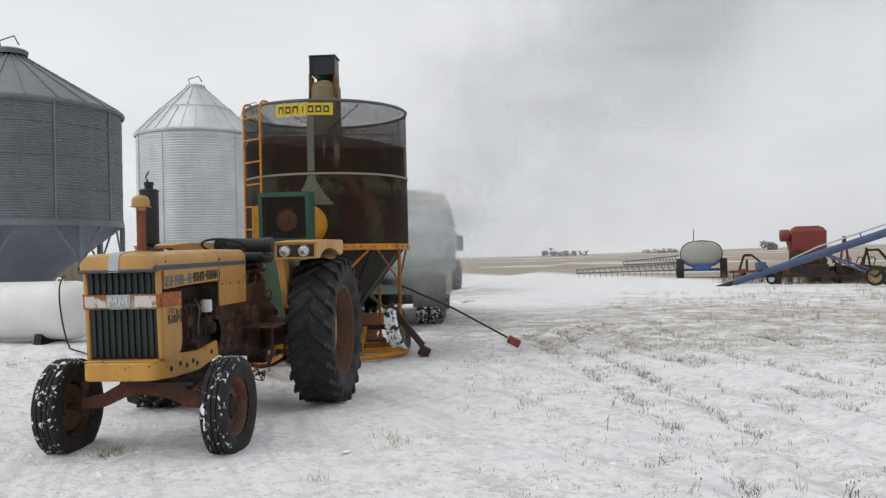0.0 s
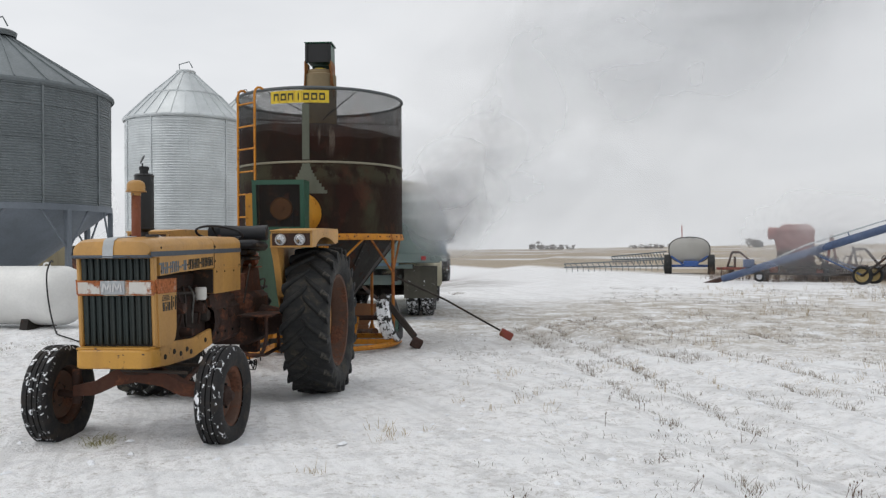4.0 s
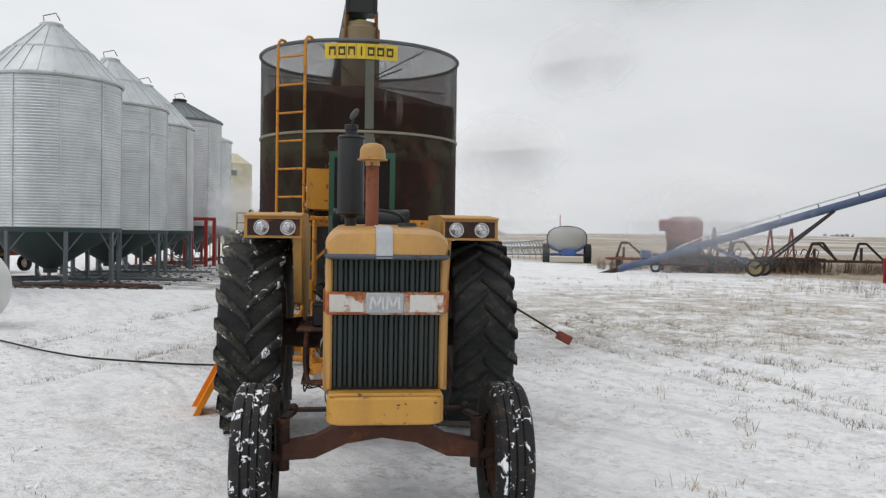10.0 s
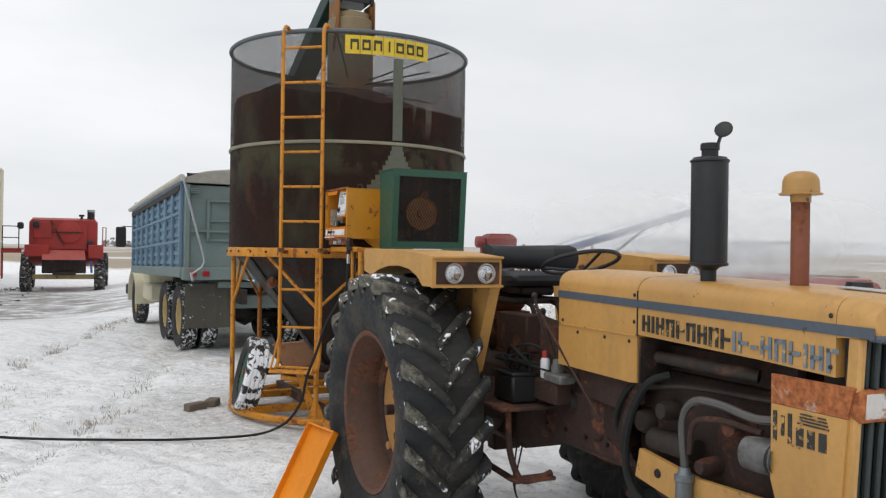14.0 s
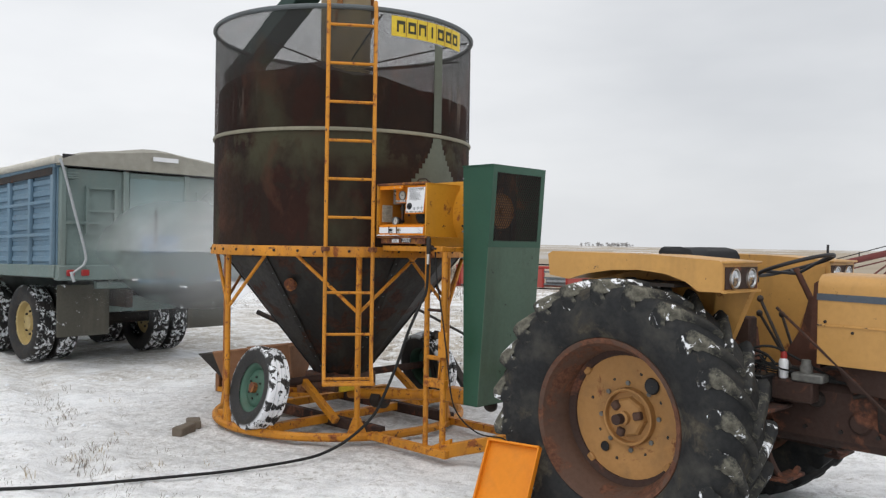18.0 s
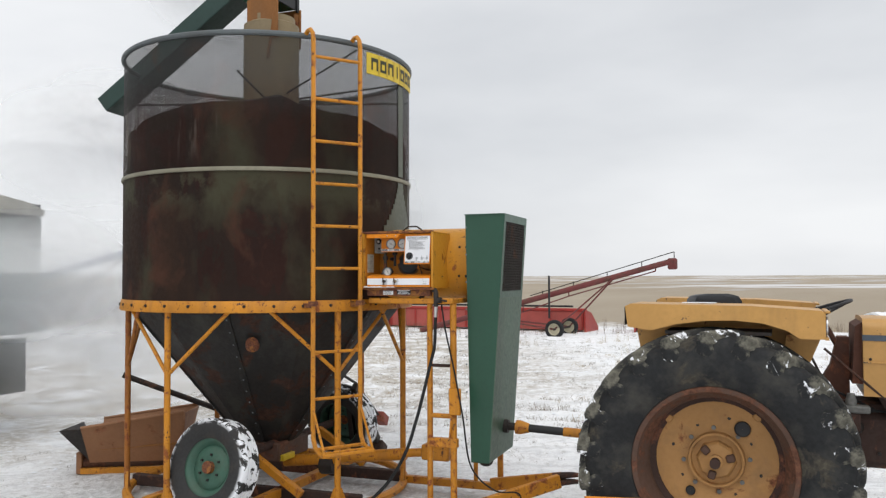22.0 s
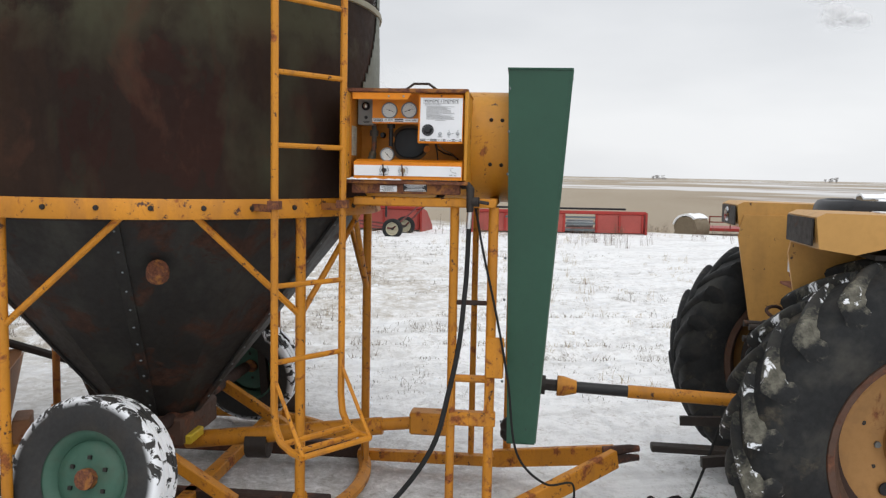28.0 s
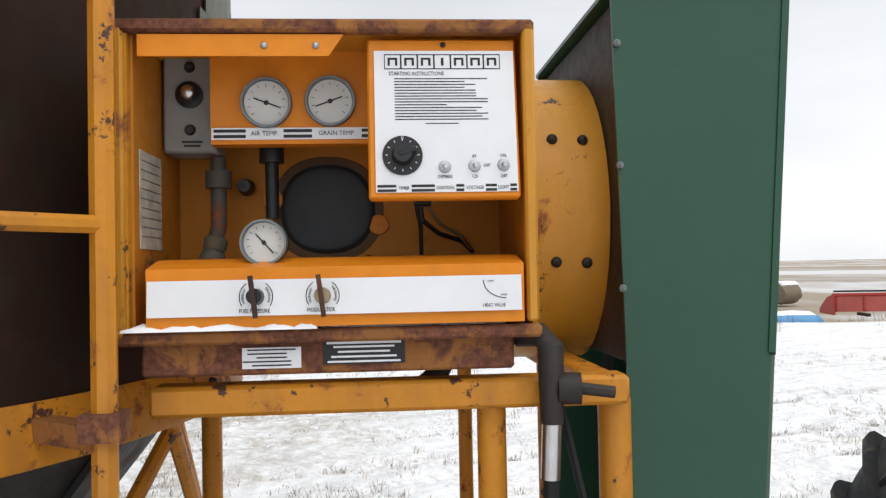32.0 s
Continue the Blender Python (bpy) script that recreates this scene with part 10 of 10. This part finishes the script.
# Snow lumps and boot-kicked crumbs.
r = random.Random(12)
g = G()
for i in range(2600):
    x, y = r.uniform(-8.5, 11.0), r.uniform(-1.5, 16.0)
    if not clear(x, y):
        continue
    s = r.choice((0.008, 0.012, 0.014, 0.02, 0.03))
    t = Matrix.Translation((x, y, ground_z(x, y))) @ pose(0, 0, 0, 0, 0, r.uniform(0, 360)) @ Matrix.Diagonal((s * r.uniform(0.8, 1.8), s, s * 0.55, 1))
    k0 = [(1, 0, 0), (0.3, 0.9, 0.1), (-0.8, 0.5, 0), (-0.7, -0.6, 0.1), (0.4, -0.9, 0), (0.3, 0.2, 0.9), (-0.3, -0.2, 1.0)]
    g.add(k0, [(0, 1, 5), (1, 2, 5), (2, 6, 5), (2, 3, 6), (3, 4, 6), (4, 0, 5), (4, 5, 6)], t)
me = bpy.data.meshes.new("snow_crumbs")
me.from_pydata(g.v, [], g.f)
me.materials.append(M_snowcap)
tagged(new("snow_crumbs", me), "loose crumbs and lumps of kicked snow", "snow", kind="stuff")

# ---- low things round the dryer's foot ----
g = G().tube([on_dryer(1.02, 0.16, 1.02), (0.72, 10.5, 0.66), (1.50, 10.70, 0.20)], 0.015, 8)
rod = thing("gate_weight", Matrix(), "dark lever rod with a rusty red weight on its end", "lever")
part("rod", g, M_grime, rod)
part("weight", G().box((0, 0, 0), (0.19, 0.12, 0.115), bev=0.012, m=Matrix.Translation((1.59, 10.71, 0.14)) @ pose(0, 0, 0, 0, 28, 8)), M_redrust, rod, "rusty red steel weight")
jk = thing("tow_arm", Matrix(), "dark steel swing arm propped against the dryer", "arm")
part("arm", G().bar((-0.12, 9.98, 0.76), (0.36, 10.02, 0.16), 0.06, 0.09, bev=0.01), M_grime, jk)
part("foot", G().box((0.38, 10.02, 0.075), (0.16, 0.14, 0.15), rot=(0, 30, 10), bev=0.02), M_rust, jk)
part("side_bar", G().bar((-0.14, 10.04, 0.72), (0.02, 10.06, 0.08), 0.05, 0.05), M_grime, jk)
part("white_edge", G().bar((-0.09, 9.95, 0.70), (-0.02, 9.95, 0.14), 0.03, 0.05), M_snowcap, jk, "strip of packed snow")
M_hopper_tan = paint("rust_tan_sheet", (0.30, 0.145, 0.07), 0.65, rust=0.25, rust_color=(0.19, 0.075, 0.035), dirt=0.3, dirt_color=(0.10, 0.07, 0.05))
hp = thing("unload_hopper", pose(-0.95, 11.58, 0.0, 0, 0, -57), "rust-tan sheet steel unloading hopper beside the dryer", "hopper")
part("front_sheet", G().sheet([(-0.60, -0.16, 0.11), (0.20, -0.14, 0.11), (0.27, -0.36, 0.58), (-0.62, -0.36, 0.45)], 0.006), M_hopper_tan, hp, "bent tan front sheet, rust-streaked")
part("back_sheet", G().sheet([(-0.60, 0.12, 0.11), (0.20, 0.10, 0.11), (0.27, 0.34, 0.54), (-0.62, 0.34, 0.42)], 0.006), M_hopper_tan, hp)
part("end_flap", G().sheet([(-0.605, -0.15, 0.12), (-0.605, 0.11, 0.12), (-0.80, 0.30, 0.40), (-0.81, -0.35, 0.43), (-0.63, -0.355, 0.44)], 0.006), M_grime, hp, "dark bent end flap")
part("end_plate", G().sheet([(0.205, -0.13, 0.11), (0.205, 0.09, 0.11), (0.275, 0.33, 0.53), (0.275, -0.35, 0.57)], 0.006), M_hopper_tan, hp)
part("lip", G().tube([(-0.62, -0.36, 0.455), (-0.2, -0.365, 0.515), (0.27, -0.36, 0.585)], 0.014, 8), M_hopper_tan, hp)
part("lip", G().tube([(-0.62, 0.34, 0.425), (0.27, 0.34, 0.545)], 0.014, 8), M_hopper_tan, hp)
part("sheet_fold", G().bar((-0.55, -0.225, 0.24), (0.22, -0.235, 0.28), 0.012, 0.02), M_boxdull, hp)
part("foot_box", G().box((-0.70, 0.0, 0.10), (0.05, 0.30, 0.20), bev=0.008), M_hopper_tan, hp)
part("foot_box", G().box((0.30, 0.0, 0.10), (0.10, 0.24, 0.20), bev=0.008), M_hopper_tan, hp)
part("auger_tube", G().tube([(-0.70, -0.06, 0.085), (0.5, -0.03, 0.10), (1.0, 0.0, 0.16)], 0.055, 12), M_rimrust, hp)
part("frame_bar", G().bar((-0.68, -0.15, 0.03), (0.55, -0.15, 0.03), 0.04, 0.05), M_dryer, hp)
solid("lever_pipe", G().tube([(-1.02, 12.02, 0.86), (-0.28, 11.30, 0.42), (-0.18, 11.20, 0.06)], 0.028, 8), M_grime, Matrix(), "dark steel lever pipe leaning over the hopper", "pipe")
loop_pts = [(-1.18 + 0.22 * math.cos(i * 0.7) + 0.02 * (i % 3), 7.40 + 0.16 * math.sin(i * 0.7 + 0.4 * (i % 2)), 0.05 + 0.10 * abs(math.sin(i * 1.3))) for i in range(22)]
solid("black_wire_tangle", G().tube(curve_pts([(-0.95, 7.2, 0.62), (-1.0, 7.3, 0.3), *loop_pts], 5), 0.007, 5), M_hose, Matrix(), "tangle of thin black wire hanging under the tractor", "wire")

# ---- drifting steam ----
def steam_material(name, dense, scale, tone=(0.93, 0.94, 0.95), floor=0.35):
    k = Nodes(name)
    info = k.n.new("ShaderNodeObjectInfo")
    shift = k.n.new("ShaderNodeVectorMath")
    shift.operation = "ADD"
    spread_v = k.n.new("ShaderNodeVectorMath")
    spread_v.operation = "SCALE"
    spread_v.inputs[0].default_value = (17.0, 9.0, 23.0)
    k.l.new(info.outputs["Random"], spread_v.inputs["Scale"])
    k.l.new(k.vec((1, 1, 1.25)), shift.inputs[0])
    k.l.new(spread_v.outputs[0], shift.inputs[1])
    wisps = k.noise(scale, 3, 0.5, shift.outputs[0], 0.6)
    ball = k.n.new("ShaderNodeTexGradient")
    ball.gradient_type = "SPHERICAL"
    k.l.new(k.vec((1, 1, 1), "UV"), ball.inputs[0])
    fade = k.n.new("ShaderNodeMapRange")
    fade.interpolation_type = "SMOOTHERSTEP"
    k.l.new(ball.outputs["Fac"], fade.inputs["Value"])
    fade = fade.outputs[0]
    body = k.ramp(wisps, 0.25, 0.75, (floor,) * 3, (1, 1, 1))
    alpha = k.math("MULTIPLY", k.math("MULTIPLY", fade, body), dense)
    k.n.remove(k.bsdf)
    # Droplets scatter the open sky's light whichever way a sheet stands.
    both = k.n.new("ShaderNodeAddShader")
    for slot, (kind, z) in enumerate((("ShaderNodeBsdfDiffuse", 1.0), ("ShaderNodeBsdfTranslucent", -1.0))):
        lobe, upward = k.n.new(kind), k.n.new("ShaderNodeCombineXYZ")
        lobe.inputs[0].default_value = (*tone, 1)
        upward.inputs[2].default_value = z
        k.l.new(upward.outputs[0], lobe.inputs["Normal"])
        k.l.new(lobe.outputs[0], both.inputs[slot])
    clear_b = k.n.new("ShaderNodeBsdfTransparent")
    out = k.n.new("ShaderNodeMixShader")
    k.l.new(alpha, out.inputs[0])
    k.l.new(clear_b.outputs[0], out.inputs[1])
    k.l.new(both.outputs[0], out.inputs[2])
    k.l.new(out.outputs[0], k.out.inputs[0])
    return k.m


M_steam = steam_material("drifting_steam", 0.80, 0.8, (0.90, 0.905, 0.91), 0.36)
M_wisp = steam_material("thin_wisp", 0.36, 1.2, (0.84, 0.845, 0.85), 0.1)
M_steamthin = steam_material("thin_steam", 0.62, 0.35, (0.89, 0.893, 0.90), 0.35)
# The plume's grey tone paints in the shade of dense, backlit steam.
M_plume = steam_material("shaded_plume", 0.50, 0.30, (0.50, 0.51, 0.525), 0.15)


def puff_mesh(name, rx, rz, bow, turns, mat):
    """Bowed soft veils that cross near the middle."""
    vs, fs, uv = [], [], []
    n = 10
    for t in turns:
        k0, m = len(vs), pose(0, 0, 0, 0, 0, t)
        for i in range(n + 1):
            for j in range(n + 1):
                u, v = 2 * i / n - 1, 2 * j / n - 1
                vs.append(tuple(m @ Vector((u * rx, bow * (u * u + 0.6 * v * v - 0.5), v * rz))))
                uv.append((u, v))
        fs += [(k0 + i * (n + 1) + j, k0 + (i + 1) * (n + 1) + j, k0 + (i + 1) * (n + 1) + j + 1, k0 + i * (n + 1) + j + 1) for i in range(n) for j in range(n)]
    me = bpy.data.meshes.new(name)
    me.from_pydata(vs, [], fs)
    layer = me.uv_layers.new(name="UVMap")
    for loop in me.loops:
        layer.data[loop.index].uv = uv[loop.vertex_index]
    me.materials.append(mat)
    me.shade_smooth()
    return me


PUFF_S = puff_mesh("steam_small", 0.95, 0.95, 0.22, (0,), M_wisp)
PUFF_M = puff_mesh("steam_middle", 1.7, 1.1, 0.3, (0,), M_steam)
PUFF_B = puff_mesh("steam_broad", 3.2, 1.5, 0.5, (0,), M_steam)
PUFF_L = puff_mesh("steam_large", 5.4, 2.6, 0.8, (0,), M_steamthin)
PUFF_XL = puff_mesh("steam_wide", 6.5, 5.0, 1.0, (0,), M_plume)
PUFFS = []


def puff(me, rows):
    ob = new("steam_puff", me)
    tagged(ob, "soft white steam drifting off the hot grain", "steam", "steam puffs", "stuff")
    ob.matrix_basis = pose(*rows[0][1:4], 0, 0, rows[0][4])
    PUFFS.append((ob, rows))


# Rows: time, place, turn. The wind carries the steam from the truck and the dryer over the yard.
# The plume that already climbs away over the yard at the start.
for i, (x, y, z, v) in enumerate(((0.8, 17.0, 3.8, 0.30), (3.0, 18.5, 6.2, 0.5), (5.8, 21.5, 9.6, 0.6))):
    puff(PUFF_XL, [(0.0, x, y, z, -8 + i * 3), (4.0, x + 4 * v, y + 1.0 * v, z + 0.6, -10 + i * 3), (9.0, x + 14 * v, y + 6 * v, z + 4.0, -14 + i * 3), (14.0, x + 32 * v, y + 16 * v, z + 16.0, -18 + i * 3), (32.0, x + 80 * v, y + 50 * v, z + 60.0, -22 + i * 3)])
# A low bank crosses the far machines in the first seconds.
for i, (x, y) in enumerate(((5.0, 31.0),)):
    puff(PUFF_L, [(0.0, x - 13.0, y - 3.0 + 4 * i, 1.2, -8), (1.0, x - 9.0, y - 2.0, 1.3, -8), (2.2, x + 1.0, y, 1.5, -9), (3.5, x + 5.0, y + 1.0, 1.7, -11), (5.5, x + 14.0, y + 6.0, 5.0, -14), (9.0, x + 34.0, y + 20.0, 20.0, -20), (32.0, x + 90.0, y + 60.0, 70.0, -30)])
# Steam hangs behind the bins, rolls across the far machines and lifts over the headers.
for i, (t0, bx, by, wait) in enumerate(((7.0, 9.0, 31.0, 1.4), (9.3, 11.0, 27.0, 2.8), (9.7, 13.5, 26.0, 3.0), (10.0, 16.0, 26.5, 3.0), (10.4, 13.0, 23.0, 2.8), (10.8, 15.5, 22.5, 2.6))):
    rest = (-18.0, 31.0 + 6.3 * i, 3.6)
    puff(PUFF_L, [(0.0, *rest, -88), (t0 - 1.6, *rest, -80), (t0, -6.0, 36.0 + 1.5 * i, 2.4, -30), (t0 + 1.8, bx, by, 2.0, -34), (t0 + 2.9 + wait, bx + 2.5, by + 0.5, 2.6, -38), (t0 + 4.3 + wait, bx + 22.0, by - 2.0, 4.5, -50), (t0 + 5.6 + wait, bx + 70.0, by - 20.0, 9.0, -60), (32.0, bx + 160.0, by - 60.0, 40.0, -70)])
# Steam off the truck's load: it gathers in the box, slips past the tailgate and lifts away.
for i, (t0, dx, z) in enumerate(((-2.5, 0.9, 1.4), (-1.5, 1.2, 2.3), (-1.0, 0.5, 1.9), (0.9, 1.0, 1.6), (2.3, 1.1, 2.2), (3.5, 0.8, 1.5), (4.7, 1.1, 2.1), (5.6, 0.9, 1.6), (15.4, 0.5, 1.7), (16.8, 0.1, 1.5), (17.6, -0.6, 1.9), (18.6, 0.4, 1.3), (19.8, -0.3, 1.8), (21.2, 0.6, 1.6))):
    inside, tail = TRUCK @ Vector((-0.75 + 0.5 * (i % 4), 1.3 + 0.55 * (i // 4), 1.85)), TRUCK @ Vector((dx, -0.85 - 0.12 * (i % 3), z))
    rows = [(0.0, *(inside if t0 > 0 else tail), -80 if t0 > 0 else -25)] + ([(t0, *inside, -80)] if t0 > 0 else [])
    t1 = max(0.0, t0)
    rows += [(t1 + 1.3, *tail, -25), (t1 + 3.4, tail.x + 0.6, tail.y - 0.1, tail.z + 0.5, -34), (t1 + 5.6, tail.x + 2.6 + 0.3 * (i % 4), tail.y + 1.2, tail.z + 3.0, -42), (t1 + 8.5, tail.x + 10.0 + (i % 5), tail.y + 7.0, tail.z + 11.0, -48), (32.0, tail.x + 50.0, tail.y + 30.0, 50.0 + i, -50)]
    puff(PUFF_M, [q for n, q in enumerate(rows) if q[0] < 31.5 or n == len(rows) - 1])
# Broader veils from the load blow low over the ground beyond the dryer.
for i, (t0, y) in enumerate(((18.4, 14.4), (19.6, 13.6), (21.2, 14.8))):
    inside = TRUCK @ Vector((-0.6 + 0.24 * i, 2.6, 1.6))
    puff(PUFF_B, [(0.0, *inside, -82), (t0, *inside, -82), (t0 + 1.6, -0.4, y, 1.1, -35), (t0 + 3.4, 1.6, y, 1.2, -48), (t0 + 5.0, 8.5, y, 2.0, -66), (t0 + 8.0, 30.0, y + 6.0, 10.0, -70), (32.0, 90.0, y + 40.0, 60.0, -70)])
# Wisps off the drum: they wait in the dark grain and slip out past the rim and the wall.
for i, (t0, a, r) in enumerate(((1.5, 10, 1.0), (21.5, -70, 1.0), (22.2, -84, 1.2), (23.0, -78, 1.35), (23.6, -90, 1.25), (24.6, 15, 1.0))):
    c, s = math.cos(radians(a)), math.sin(radians(a))
    x0, y0 = -1.073, 10.211
    rows = [(0.0, x0, y0, 2.25, -20), (t0 - 1.2, x0, y0, 2.25, -20), (t0 + 0.8, x0 + 1.2 * r * c, y0 + 1.2 * r * s, 2.4, -45), (t0 + 2.0, x0 + 1.6 * r * c + 0.4, y0 + 1.6 * r * s, 3.0, -55), (t0 + 3.4, x0 + 2.0 * r * c + 2.4, y0 + 1.8 * r * s + 0.6, 5.4, -60), (t0 + 5.5, x0 + 10.0, y0 + 3.0, 14.0, -62)]
    rows = [q for q in rows if q[0] < 31.0]
    puff(PUFF_S, rows + [(32.0, x0 + 24.0 + i, y0 + 12.0, 30.0, -60)])


def motions():
    for ob, rows in PUFFS:
        walk(ob, [(t, pose(x, y, z, 0, 0, turn)) for t, x, y, z, turn in rows])


motions()
